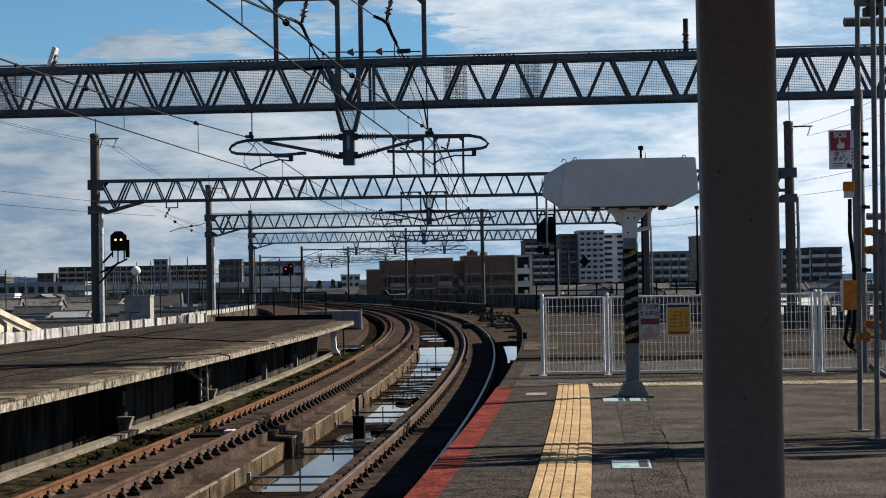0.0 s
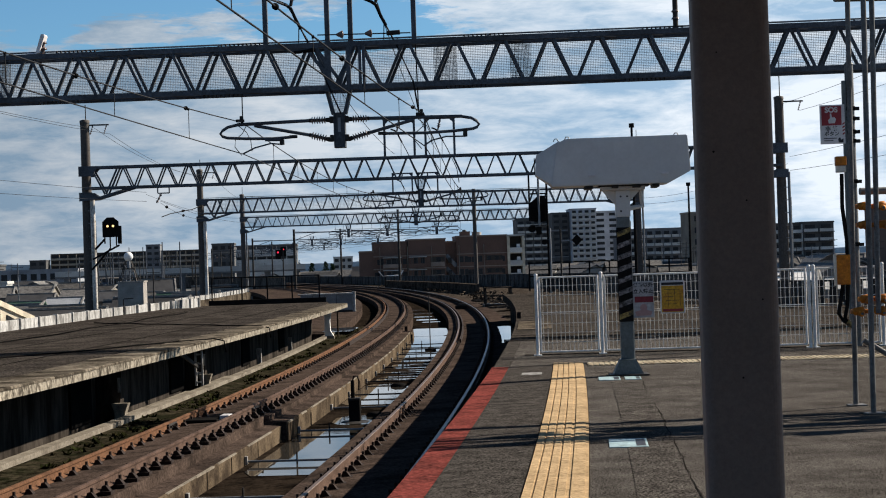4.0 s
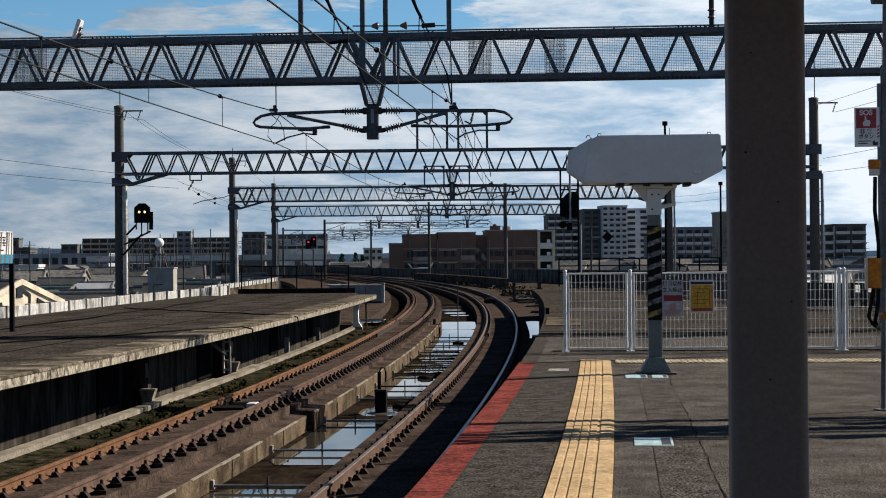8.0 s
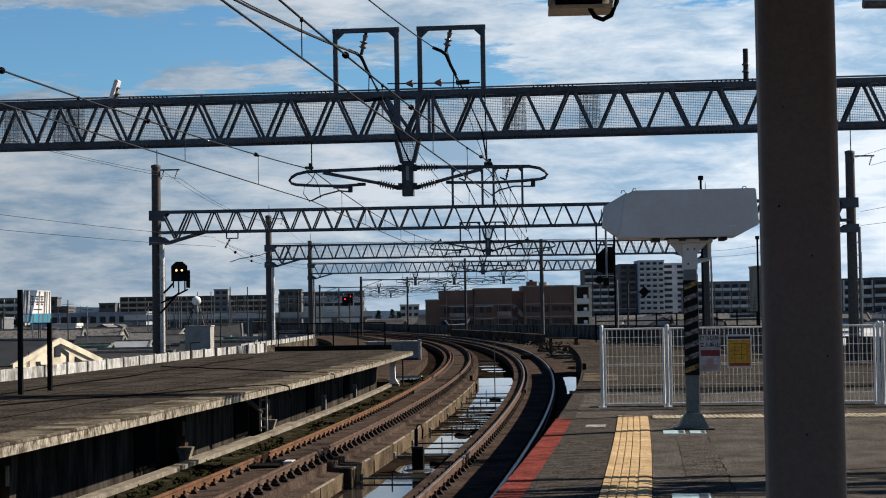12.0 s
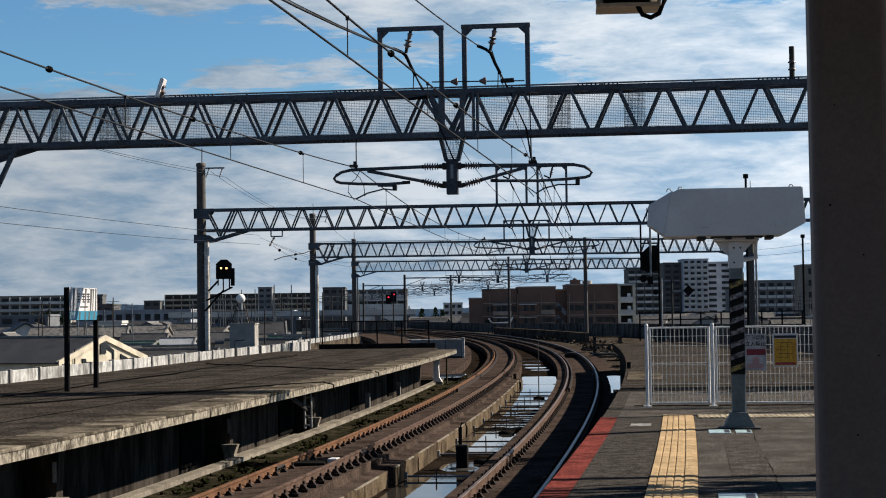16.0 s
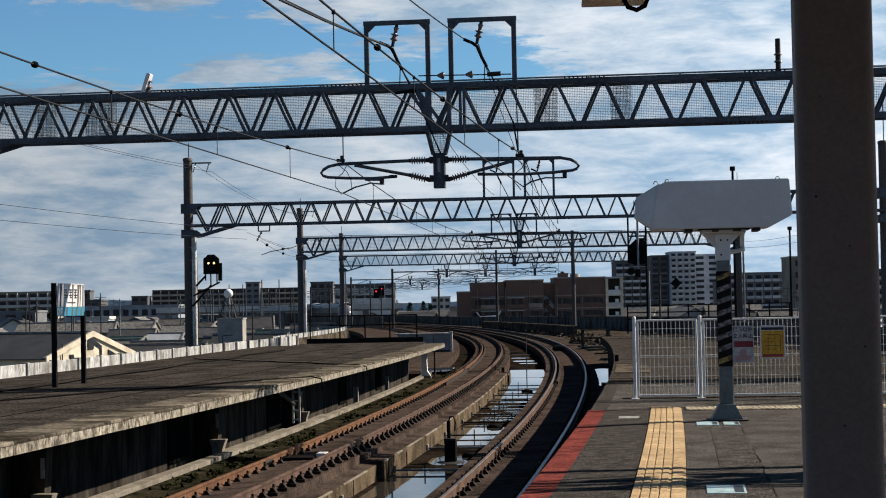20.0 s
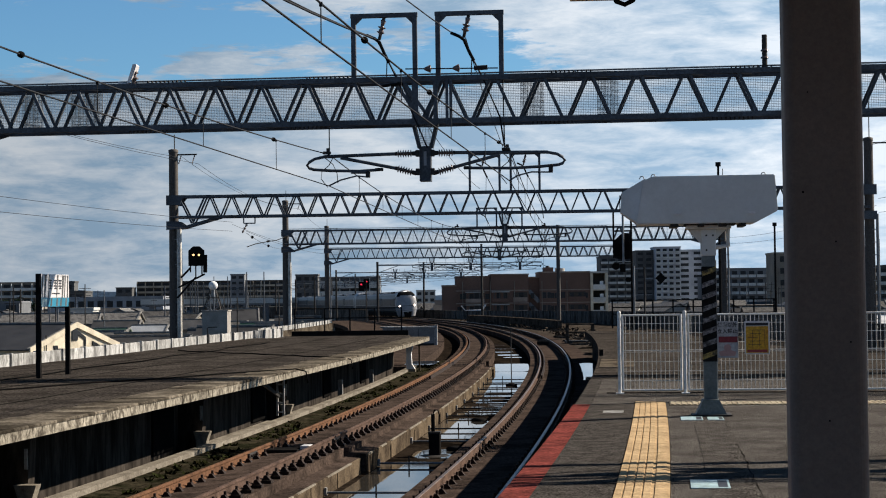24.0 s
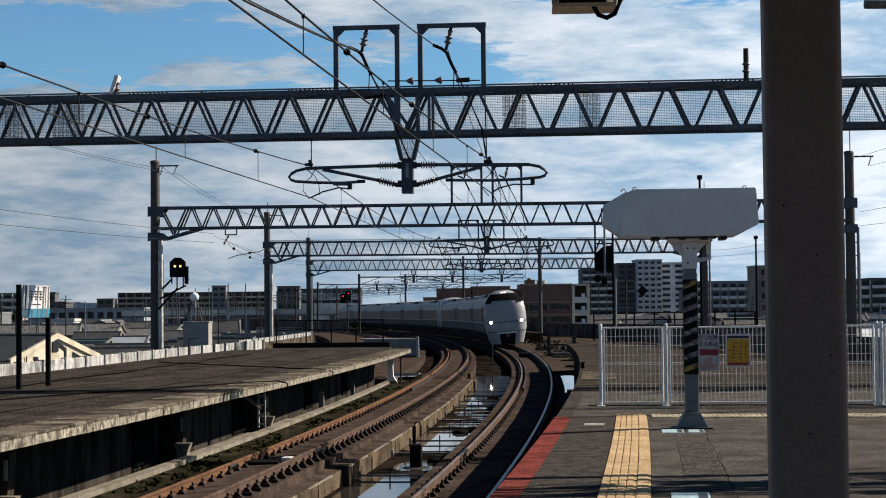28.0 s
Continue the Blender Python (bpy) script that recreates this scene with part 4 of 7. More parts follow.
for z in (1.13, 0.7):
    part("bar", Shape().box(-11.68, -6.78, -0.025, 0.025, z - 0.025, z + 0.025), BLACK, rl)
cbn = thing("trackside_cabinet", "blue-grey steel cabinet with a pale edge at the platform end", "cabinet", at(102, -7.0, -1.2))
part("body", Shape().box(-2.3, 0.75, -0.4, 0.4, 0.06, 1.05, bev=0.02), CABINET, cbn)
part("plinth", Shape().box(-2.33, 0.78, -0.43, 0.43, 0, 0.12), DARK, cbn)
part("roof", Shape().box(-2.45, 0.9, -0.46, 0.46, 1.05, 1.13, bev=0.015), PALE, cbn, "pale lid")
# pale strip gives the cabinet a sunlit right edge in colour
part("edge_post", Shape().box(0.76, 0.93, -0.44, 0.3, 0, 1.2, bev=0.01), PALE, cbn, "pale end panel standing for the sunlit side")
for k in (-1.6, -0.9, -0.2):
    part("door_seam", Shape().box(k, k + 0.025, -0.412, -0.398, 0.15, 1.0), DARK, cbn)
thin = thing("thin_support", "thin steel prop under the old platform's tip", "prop", at(67.5, -5.3, -1.3))
part("prop", Shape().tube([(0, 0, 0), (0, 0, 1.1)], 0.035, 8), CONCRETE, thin)

# grass and moss at the foot of the old platform
q, tuft = random.Random(31), Shape()
for i in range(520):
    s = 18 + 58 * q.random() ** 1.4
    n = -5.6 + 0.75 * q.random() ** 0.8
    if noise.noise(Vector((s * 0.45, n * 1.5, 0.3))) < -0.05:
        continue
    c = P(s, n, -1.3)
    for j in range(5):
        a, h, w = q.uniform(0, 6.28), q.uniform(0.02, 0.08), q.uniform(0.02, 0.06)
        d = Vector((math.cos(a), math.sin(a), 0))
        e = Vector((-d.y, d.x, 0))
        tuft.add([c + d * 0.03 + e * w, c + d * 0.03 - e * w, c + d * 0.1 + Vector((0, 0, h))], [(0, 1, 2)])
thing("grass", "small green and brown weeds in the grit beside the far track", "grass", kind="stuff", shape=tuft, material=GRASS)


# ---------- overhead line gantries ----------
def gantry(s, nl, nr, zb, zt, pole_top, pitch, label, depth=0.6, net=False, knee=1.6, left_pole=True, right_pole=True, node=0.0):
    g = thing("catenary_gantry", label, "gantry", at(s), "overhead line gantries")
    c = 0.11
    for y in (-depth / 2, depth / 2):
        for z in (zb, zt):
            part("chord", Shape().beam((nl, y, z), (nr, y, z), c, c), GANTRY, g)
    x0 = node - math.floor((node - nl - 0.4) / pitch) * pitch
    k = int((nr - x0 - 0.3) / pitch)
    up, dn = Shape().beam((0.05, 0, zb), (pitch / 2 - 0.05, 0, zt), 0.07, 0.06), Shape().beam((pitch / 2 + 0.05, 0, zt), (pitch - 0.05, 0, zb), 0.07, 0.06)
    up, dn = up.mesh("brace", GANTRY), dn.mesh("brace", GANTRY)
    for i in range(k):
        for y in (-depth / 2, depth / 2):
            for b in (up, dn):
                part("brace", b, GANTRY, g, m=Matrix.Translation((x0 + i * pitch, y, 0)))
    lace = Shape()
    for i in range(k):
        a = x0 + i * pitch
        for z in (zb, zt):
            lace.beam((a, -depth / 2, z), (a + pitch, depth / 2, z), 0.045)
    tagged(part("lacing", lace, GANTRY, g), kind="stuff")
    if net:
        n = Shape()
        y = depth / 2 + 0.07
        fine = 0.036 if s < 50 else 0.09
        rows, h = (24 if s < 50 else 9), zt - zb - 0.08
        for i in range(rows + 1):
            z = zb + 0.04 + h * i / rows
            n.beam((nl, y, z), (nr, y, z), 0.0075 if s < 50 else 0.012)
        x = nl
        while x < nr:
            n.beam((x, y + 0.012, zb + 0.04), (x, y + 0.012, zt - 0.04), 0.0055 if s < 50 else 0.012)
            x += fine
        tagged(part("net", n, NETM, g, "fine grey wire netting"), kind="stuff")
        for a_, b_ in ((-11.0, -10.55), (-9.9, -9.2), (-0.08, 0.42), (1.55, 2.0)) if s < 50 else ():
            n2 = Shape()
            x = a_
            while x < b_:
                n2.beam((x, y + 0.05, zb + 0.04), (x, y + 0.05, zt - 0.04), 0.009)
                x += 0.03
            for i in range(34):
                z = zb + 0.04 + h * i / 33
                n2.beam((a_, y + 0.04, z), (b_, y + 0.04, z), 0.007)
            tagged(part("net_patch", n2, GALV, g, "second layer of netting"), kind="stuff")
        part("top_pipe", Shape().tube([(nl, 0, zt + 0.13), (nr, 0, zt + 0.13)], 0.02, 6), GALV, g)
        for i in range(14 if s < 50 else 0):
            xx = nl + 1.2 + 1.9 * i
            part("pipe_clip", Shape().box(xx - 0.02, xx + 0.02, -0.02, 0.02, zt + 0.05, zt + 0.13), GALV, g)
        studs = Shape()
        for q in (-8.4, -4.9, 0.2, 3.9):
            for i in range(10):
                studs.box(q + 0.09 * i, q + 0.09 * i + 0.03, -0.33, -0.27, zb - 0.11, zb - 0.05)
                studs.box(q + 0.4 + 0.09 * i, q + 0.43 + 0.09 * i, -0.33, -0.27, zt + 0.05, zt + 0.1)
        tagged(part("spike_strip", studs, DARK, g), kind="stuff")
    # poles with knees and plates
    for e, n in ((-1, nl), (1, nr)):
        if e < 0 and not left_pole or e > 0 and not right_pole:
            continue
        p = part("pole", Shape().tube([(n, 0, -5.0), (n, 0, pole_top)], [0.25, 0.2], 14), POLE, g)
        part("cap", Shape().tube([(n, 0, pole_top), (n, 0, pole_top + 0.12), (n, 0, pole_top + 0.16)], [0.22, 0.22, 0.1], 12), POLE, p)
        if 60 < s < 120 and e < 0:
            part("conduit", Shape().tube([(n + 0.27, -0.2, -5.0), (n + 0.27, -0.2, zb - 0.3)], 0.11, 12), POLE_PALE, p, "pale cable duct strapped to the pole")
        else:
            part("conduit", Shape().tube([(n + 0.31, -0.12, -5.0), (n + 0.31, -0.12, zb - 0.3)], 0.065, 8), GALV, p)
        part("conduit", Shape().tube([(n + 0.36, -0.12, -5.0), (n + 0.36, -0.12, zb - 1.4)], 0.03, 8), DARK, p)
        part("spike", Shape().tube([(n + 0.05, 0, pole_top), (n + 0.05, 0, pole_top + (0.8 if e < 0 else 1.9))], 0.022, 6), DARK, p)
        arm = part("arm", Shape().box(n - 0.15, n + 1.05, -0.04, 0.04, pole_top - 0.12, pole_top - 0.06), DARK, p)
        for q in (0.35, 0.95) if e < 0 else (0.95,):
            part("insulator", Shape().discs((n + q, 0, pole_top - 0.12), (n + q - 0.12, 0, pole_top - 0.5), 0.045, 4, 0.03), PORCELAIN, arm)
        w = -e
        for y in (-depth / 2 - 0.06, depth / 2 + 0.06):
            part("plate", Shape().prism([(n - w * 0.26, zt + 0.06), (n + w * 0.62, zt + 0.06), (n + w * 0.4, zt - 0.2), (n + w * 0.36, zt - 0.38), (n - w * 0.26, zt - 0.38)], y - 0.02, y + 0.02), GANTRY, g, "riveted end plate")
            part("plate", Shape().prism([(n - w * 0.26, zb - 0.18), (n + w * 0.28, zb - 0.18), (n + w * 0.62, zb - 0.42), (n + w * 0.58, zb - 0.5), (n - w * 0.26, zb - 0.56)], y - 0.02, y + 0.02), GANTRY, g, "riveted end plate")
        for y in (-depth / 2, depth / 2):
            part("haunch", Shape().beam((n + w * 0.45, y, zb - 0.47), (n + w * (knee + 0.5), y, zb - 0.01), 0.1), GANTRY, g)
            part("haunch_brace", Shape().beam((n + w * 0.32, y, zt - 0.1), (n + w * 0.86, y, zb - 0.28), 0.075), GANTRY, g)
            part("haunch_brace", Shape().beam((n + w * 0.9, y, zb - 0.28), (n + w * 1.42, y, zt - 0.05), 0.075), GANTRY, g)
        if s < 120:
            for i in range(9):
                z0 = 0.4 + 0.55 * i
                if z0 < zb - 0.5:
                    part("band", Shape().box(n - 0.02, n + 0.34, -0.2, -0.1, z0, z0 + 0.035), GALV, p)
    return g


def drop_post(g, n, zb, k=1.0, lift=0.0):
    """A hanging post with an insulated cantilever for each track; k narrows it, lift raises the arms."""
    z1, z0 = zb - 0.52, zb - 1.2
    post = part("drop_post", Shape().box(n - 0.115, n + 0.115, -0.1, -0.075, z0, z1 + 0.03), GANTRY, g, "tapered hanging post of the gantry")
    part("web", Shape().box(n - 0.115, n + 0.115, 0.075, 0.1, z0, z1 + 0.03), GANTRY, post)
    part("slot_strip", Shape().box(n - 0.03, n + 0.03, -0.106, -0.1, z0 + 0.3, z1 - 0.08), NETM, post, "pale perforated strip")
    for a in (-1, 1):
        part("side_plate", Shape().beam((n + a * 0.25, 0, zb), (n + a * 0.125, 0, z1), 0.07, 0.24), GANTRY, post)
        part("side_plate", Shape().box(n + a * 0.09, n + a * 0.12, -0.12, 0.12, z0, z1), GANTRY, post)
    mesh_ = Shape()
    for i in range(11):
        mesh_.beam((n - 0.2 + 0.04 * i, 0.02, zb), (n - 0.09 + 0.018 * i, 0.02, z1 + 0.03), 0.008)
        mesh_.beam((n - 0.22 + 0.01 * i, 0.03, zb - 0.045 * i), (n + 0.22 - 0.01 * i, 0.03, zb - 0.045 * i), 0.008)
    tagged(part("infill_net", mesh_, NETM, post), kind="stuff")
    part("foot_plate", Shape().box(n - 0.12, n + 0.12, -0.13, 0.13, z0 - 0.03, z0, bev=0.008), GANTRY, post)
    hi, lo = zb - 0.64 + lift, zb - 1.05 + lift
    fine = zb < 5.35
    for a, far in ((-1, 2.5), (1, 2.92)):
        x = lambda d: n + a * d * k
        arm = part("cantilever", Shape().tube([(x(0.6), -0.1, hi), (x(far - 0.34), -0.1, hi - 0.03)], 0.036, 8), GANTRY, g, "insulated cantilever over one track")
        part("loop", Shape().tube([(x(far - 0.36), -0.1, hi - 0.03), (x(far - 0.14), -0.1, hi - 0.075), (x(far - 0.03), -0.1, hi - 0.14), (x(far + 0.02), -0.1, hi - 0.21), (x(far - 0.03), -0.1, hi - 0.27), (x(far - 0.12), -0.1, hi - 0.3),
                                   (x(far - 0.5), -0.1, hi - 0.33), (x(far - 1.1), -0.1, hi - 0.35), (x(far - 1.5 - (0.5 if a > 0 else 0)), -0.1, hi - 0.33)], 0.032, 8), GANTRY, arm)
        part("loop_end", Shape().box(x(far - 1.52 - (0.5 if a > 0 else 0)) - 0.09, x(far - 1.52 - (0.5 if a > 0 else 0)) + 0.09, -0.13, -0.07, hi - 0.36, hi - 0.29, bev=0.02), DARK, arm)
        part("stay_tube", Shape().tube([(x(0.6), -0.1, hi - 0.31), (x(1.8 if a < 0 else 1.58), -0.1, hi - 0.06)], 0.036, 8), GANTRY, arm)
        for p, q in (((x(0.28), -0.1, hi), (x(0.6), -0.1, hi)), ((x(0.28), -0.1, hi - 0.395), (x(0.6), -0.1, hi - 0.31))):
            part("insulator", Shape().discs(p, q, 0.085, 6, 0.022), PORCELAIN, arm)
            if not fine:
                continue
            end = Vector(p) + (Vector(p) - Vector(q)).normalized() * 0.16
            part("insulator_cap", Shape().tube([p, Vector(p).lerp(end, 0.5), end], [0.045, 0.05, 0.025], 8), DARK, arm)
            part("insulator_cap", Shape().tube([q, Vector(q).lerp(p, -0.12)], [0.045, 0.04], 8), DARK, arm)
        for z in (hi, lo + 0.02) if fine else ():
            part("bracket", Shape().box(n + a * 0.12, n + a * 0.2, -0.16, -0.04, z - 0.07, z + 0.07, bev=0.01), DARK, post)
        part("clamp", Shape().box(x(far - 0.28) - 0.045, x(far - 0.28) + 0.045, -0.15, -0.05, hi - 0.46, hi - 0.29, bev=0.01) if a > 0 else Shape().box(x(1.22) - 0.045, x(1.22) + 0.045, -0.15, -0.05, hi - 0.49, hi - 0.37, bev=0.01), DARK, arm)
        if a > 0:
            st = [(x(far - 0.29), -0.1, hi - 0.45), (x(far - 0.68), -0.1, hi - 0.44), (x(far - 0.98), -0.1, hi - 0.51), (x(1.76), -0.1, hi - 0.62)]
        else:
            st = [(x(1.22), -0.1, hi - 0.48), (x(1.46), -0.1, hi - 0.45), (x(1.8), -0.1, hi - 0.53), (x(2.06), -0.1, hi - 0.65)]
            part("hanger_bar", Shape().tube([(x(1.22), -0.1, hi - 0.38), (x(1.58), -0.1, hi - 0.37)], 0.032, 8), GANTRY, arm)
        part("steady_arm", Shape().tube(st, 0.018, 6), GANTRY, arm)
        if not fine:
            continue
        cx = x(1.72) if a > 0 else x(2.08)
        part("wire_clamp", Shape().box(cx - 0.1, cx + 0.07, -0.15, -0.05, hi + 0.02, hi + 0.08, bev=0.01), DARK, arm)
        part("wire_clamp", Shape().box(cx - 0.02, cx + 0.05, -0.14, -0.06, hi + 0.07, hi + 0.15, bev=0.01), DARK, arm)
        part("jumper", Shape().tube([(cx + 0.12, -0.12, hi - 0.05), (cx + 0.03, -0.12, hi - 0.22), (cx - 0.12, -0.12, hi - 0.34), (cx - 0.14, -0.12, hi - 0.5), (cx, -0.12, hi - 0.68)], 0.009, 5), WIRE, arm)
        part("jumper", Shape().tube([(cx - 0.06, -0.12, hi - 0.05), (cx + 0.12, -0.12, hi - 0.2), (cx + 0.2, -0.12, hi - 0.38), (cx + 0.22, -0.12, hi - 0.6)], 0.009, 5), WIRE, arm)


g1 = gantry(36.0, -13.4, 13.4, 5.2, 6.1, 7.9, 1.0, "grey lattice gantry with wire netting over the tracks", net=True, node=-1.11)
drop_post(g1, -2.08, 5.19)
part("raker", Shape().beam((-11.55, -0.3, 5.14), (-13.4, -0.3, 1.35), 0.09), GANTRY, g1)
def top_frames(g, pairs, z0, z1):
    """Two small portals that carry the feeders, each with a slanting insulator and its jumper."""
    for side, (a, b) in enumerate(pairs):
        f = part("top_frame", Shape().box(a - 0.06, b + 0.06, -0.05, 0.05, z1 - 0.09, z1), GANTRY, g, "portal frame on top of the gantry")
        for q, e in ((a, 1), (b, -1)):
            part("frame_leg", Shape().box(q - 0.05, q + 0.05, -0.05, 0.05, z0, z1 - 0.08), GANTRY, f)
            part("gusset", Shape().prism([(q, z1 - 0.08), (q + e * 0.2, z1 - 0.08), (q, z1 - 0.28)], -0.03, 0.03), GANTRY, f)
            part("leg_foot", Shape().box(q - 0.09, q + 0.09, -0.08, 0.08, z0, z0 + 0.03), GALV, f)
        m = a + 0.66
        part("insulator", Shape().discs((m, 0, z1 - 0.1), (m - 0.1, 0, z1 - 0.5), 0.06, 2, 0.1), PORCELAIN, f)
        part("insulator", Shape().discs((m - 0.04, 0, z1 - 0.26), (m - 0.09, 0, z1 - 0.46), 0.095, 2, 0.03), PORCELAIN, f)
        part("insulator_pin", Shape().tube([(m, 0, z1 - 0.08), (m - 0.11, 0, z1 - 0.56)], 0.035, 8), DARK, f)
        part("jumper", Shape().tube([(m - 0.38, -0.05, z1 - 0.46), (m - 0.2, -0.05, z1 - 0.54), (m - 0.1, -0.05, z1 - 0.62), (m - 0.0, -0.05, z1 - 0.86), (m + 0.1, -0.06, z1 - 1.06)], 0.034, 8), BLACK, f, "thick black jumper")
        low = (m + 0.68, m + 0.92) if side == 0 else (m + 0.66, m + 0.74)
        part("jumper", Shape().tube([(m + 0.1, -0.06, z1 - 1.06), (m + 0.32, -0.2, z1 - 1.5), (low[0], -0.4, z1 - 2.3), (low[1], -0.3, z1 - 2.9)], 0.018, 6), WIRE, f)
        part("lead", Shape().tube([(m + 0.06, -0.05, z1 - 0.95), (m + 0.04, -0.05, z0)], 0.012, 5), WIRE, f)


top_frames(g1, ((-3.59, -2.28), (-1.79, -0.45)), 6.12, 7.55)
for q, w in ((-2.25, 0.13), (-1.82, 0.09), (-1.58, 0.06), (-1.5, 0.06)):
    part("upright", Shape().box(q - w / 2, q + w / 2, -0.37, -0.3, 5.12, 6.14), GANTRY, g1)
for p, q in (((-2.7, 6.05), (-2.1, 5.22)), ((-2.5, 6.05), (-1.98, 5.3)), ((-1.75, 6.05), (-2.02, 5.24)), ((-1.86, 5.7), (-2.1, 5.24))):
    part("cross_brace", Shape().beam((p[0], -0.34, p[1]), (q[0], -0.34, q[1]), 0.07), GANTRY, g1)
part("stay_wire", Shape().tube([(-0.42, -0.1, 6.1), (-0.4, -0.1, 4.62)], 0.014, 6), WIRE, g1)
part("stay_wire", Shape().tube([(-4.12, -0.1, 5.12), (-4.12, -0.1, 4.5)], 0.012, 6), WIRE, g1)
for q in (-1.95, -1.35):
    part("cone_insulator", Shape().tube([(q - 0.1, -0.34, 6.3), (q + 0.03, -0.34, 6.3), (q + 0.05, -0.34, 6.3)], [0.025, 0.09, 0.03], 10), PORCELAIN, g1)
part("cable_sleeve", Shape().tube([(-1.0, -0.34, 6.29), (-0.72, -0.34, 6.3)], 0.05, 8), DARK, g1)
part("line_wire", Shape().tube([(-2.45, -0.34, 6.31), (-0.5, -0.34, 6.28)], 0.014, 6), WIRE, g1)
part("switch_bar", Shape().tube([(-2.95, -0.4, 5.95), (-2.5, -0.4, 6.0)], 0.03, 8), BLACK, g1)
part("insulator_pin", Shape().tube([(5.02, 0, 6.1), (5.02, 0, 6.87)], 0.055, 8), DARK, g1)
for z in (6.4, 6.55):
    part("line_insulator", Shape().tube([(5.02, 0, z - 0.02), (5.02, 0, z), (5.02, 0, z + 0.03)], [0.085, 0.08, 0.045], 12), PORCELAIN, g1)
for z in (6.66, 6.75, 6.84):
    part("line_insulator", Shape().tube([(5.02, 0, z - 0.02), (5.02, 0, z + 0.02)], 0.055, 10), DARK, g1)
part("line_insulator", Shape().discs((-8.36, 0, 6.12), (-8.36, 0, 6.5), 0.09, 3, 0.04), PORCELAIN, g1)
part("cover", Shape().prism([(-8.5, 6.2), (-8.42, 6.2), (-8.29, 6.57), (-8.31, 6.6), (-8.37, 6.6)], -0.12, 0.12), SIGNWHITE, g1, "white plastic insulator cover")
part("cover_foot", Shape().prism([(-8.7, 6.15), (-8.46, 6.15), (-8.46, 6.19), (-8.68, 6.22)], -0.12, 0.12), SIGNWHITE, g1, "white plastic insulator cover")
g2 = gantry(75.0, -16.6, 13.7, 5.24, 6.14, 8.1, 0.958, "dark grey lattice gantry on tall poles further round the curve", node=-0.14)
drop_post(g2, -2.03, 5.24)
for x in (-13.45, -12.95):
    part("hanger", Shape().box(x - 0.025, x + 0.025, -0.32, -0.27, 4.92, 5.2), GANTRY, g2)
part("hanger", Shape().box(-13.45, -12.95, -0.32, -0.27, 4.9, 4.95), GANTRY, g2)
part("hanger_insulator", Shape().discs((-13.3, -0.3, 4.9), (-13.52, -0.3, 4.5), 0.07, 3, 0.05), PORCELAIN, g2)
top_frames(g2, ((-3.53, -2.23), (-1.74, -0.49)), 6.15, 7.85)
g3 = gantry(115.0, -16.3, 12.9, 5.3, 6.2, 8.1, 0.92, "dark grey netted lattice gantry on tall poles round the curve", net=True)
drop_post(g3, -2.03, 5.3)
top_frames(g3, ((-3.5, -2.2), (-1.8, -0.5)), 6.2, 7.6)
def slim_gantry(s, nl, nr, zb, left_top, right_top):
    """A single pipe beam between two poles, stayed by rods and long knees."""
    g = thing("catenary_gantry", "far slim pipe gantry of the overhead line", "gantry", at(s), "overhead line gantries")
    part("beam", Shape().tube([(nl, 0, zb + 0.45), (nr, 0, zb + 0.45)], 0.07, 8), GANTRY, g)
    for n, top, w in ((nl, left_top, 1), (nr, right_top, -1)):
        p = part("pole", Shape().tube([(n, 0, -5.0), (n, 0, top)], [0.17, 0.14], 12), DARK, g)
        part("cap", Shape().tube([(n, 0, top), (n, 0, top + 0.08)], 0.16, 10), DARK, p)
        part("knee", Shape().beam((n, 0, zb - 0.5), (n + w * 2.6, 0, zb + 0.4), 0.07), GANTRY, g)
        part("stay_rod", Shape().beam((n, 0, zb + 0.9 if top > zb + 1 else zb + 0.6), (n + w * 3.4, 0, zb + 0.5), 0.035), GANTRY, g)
    return g


for i, (s, nl, nr) in enumerate(((160, -15.3, 12.5), (214, -7.8, 5.2), (267, -8.4, 5.2), (320, -7.6, 4.2), (370, -7.6, 5.2), (420, -7.6, 6), (470, -7.6, 6))):
    if i == 0:
        g = gantry(s, nl, nr, 5.4, 6.3, 8.3, 0.9, "far lattice gantry of the overhead line", net=True, right_pole=False)
        part("mid_pole", Shape().tube([(6.1, -0.55, -5.0), (6.1, -0.55, 8.3)], [0.2, 0.17], 14), POLE, g)
    else:
        g = slim_gantry(s, nl, nr, 5.4, 6.2, 8.3 if i == 1 else 7.3)
    drop_post(g, -2.0, 5.4)
    if i < 5:
        cl = Shape()
        q = random.Random(60 + i)
        for z in (4.95, 4.6, 4.25):
            cl.tube([(-7.2 + q.uniform(0, 1), -0.1, z), (-3.0, -0.1, z - 0.06), (1.5, -0.1, z - 0.08), (5.2 - q.uniform(0, 1), -0.1, z)], 0.022, 5)
        for k in range(14):
            x = -7 + 0.9 * k + q.uniform(-0.2, 0.2)
            cl.tube([(x, -0.1, 5.4), (x + q.uniform(-0.2, 0.2), -0.1, q.choice((4.2, 4.55, 4.9)))], 0.016, 5)
            if k % 2:
                cl.tube([(x, -0.1, 4.6), (x + 0.4, -0.1, 4.35), (x + 1.1, -0.1, 4.3)], 0.022, 5)
        tagged(part("span_wire_net", cl, GANTRY, g, "tangle of span wires below the gantry"), kind="stuff")
    if i < 3:
        drop_post(g, 2.6, 5.4, 0.72, 0.14)
        drop_post(g, -5.6, 5.4, 0.72, 0.04)


# ---------- wires ----------
def wire(pts, r, label, group, material=WIRE, name="overhead_wire"):
    return thing(name, label, "wire", group=group, shape=Shape().tube(pts, r, 5), material=material)


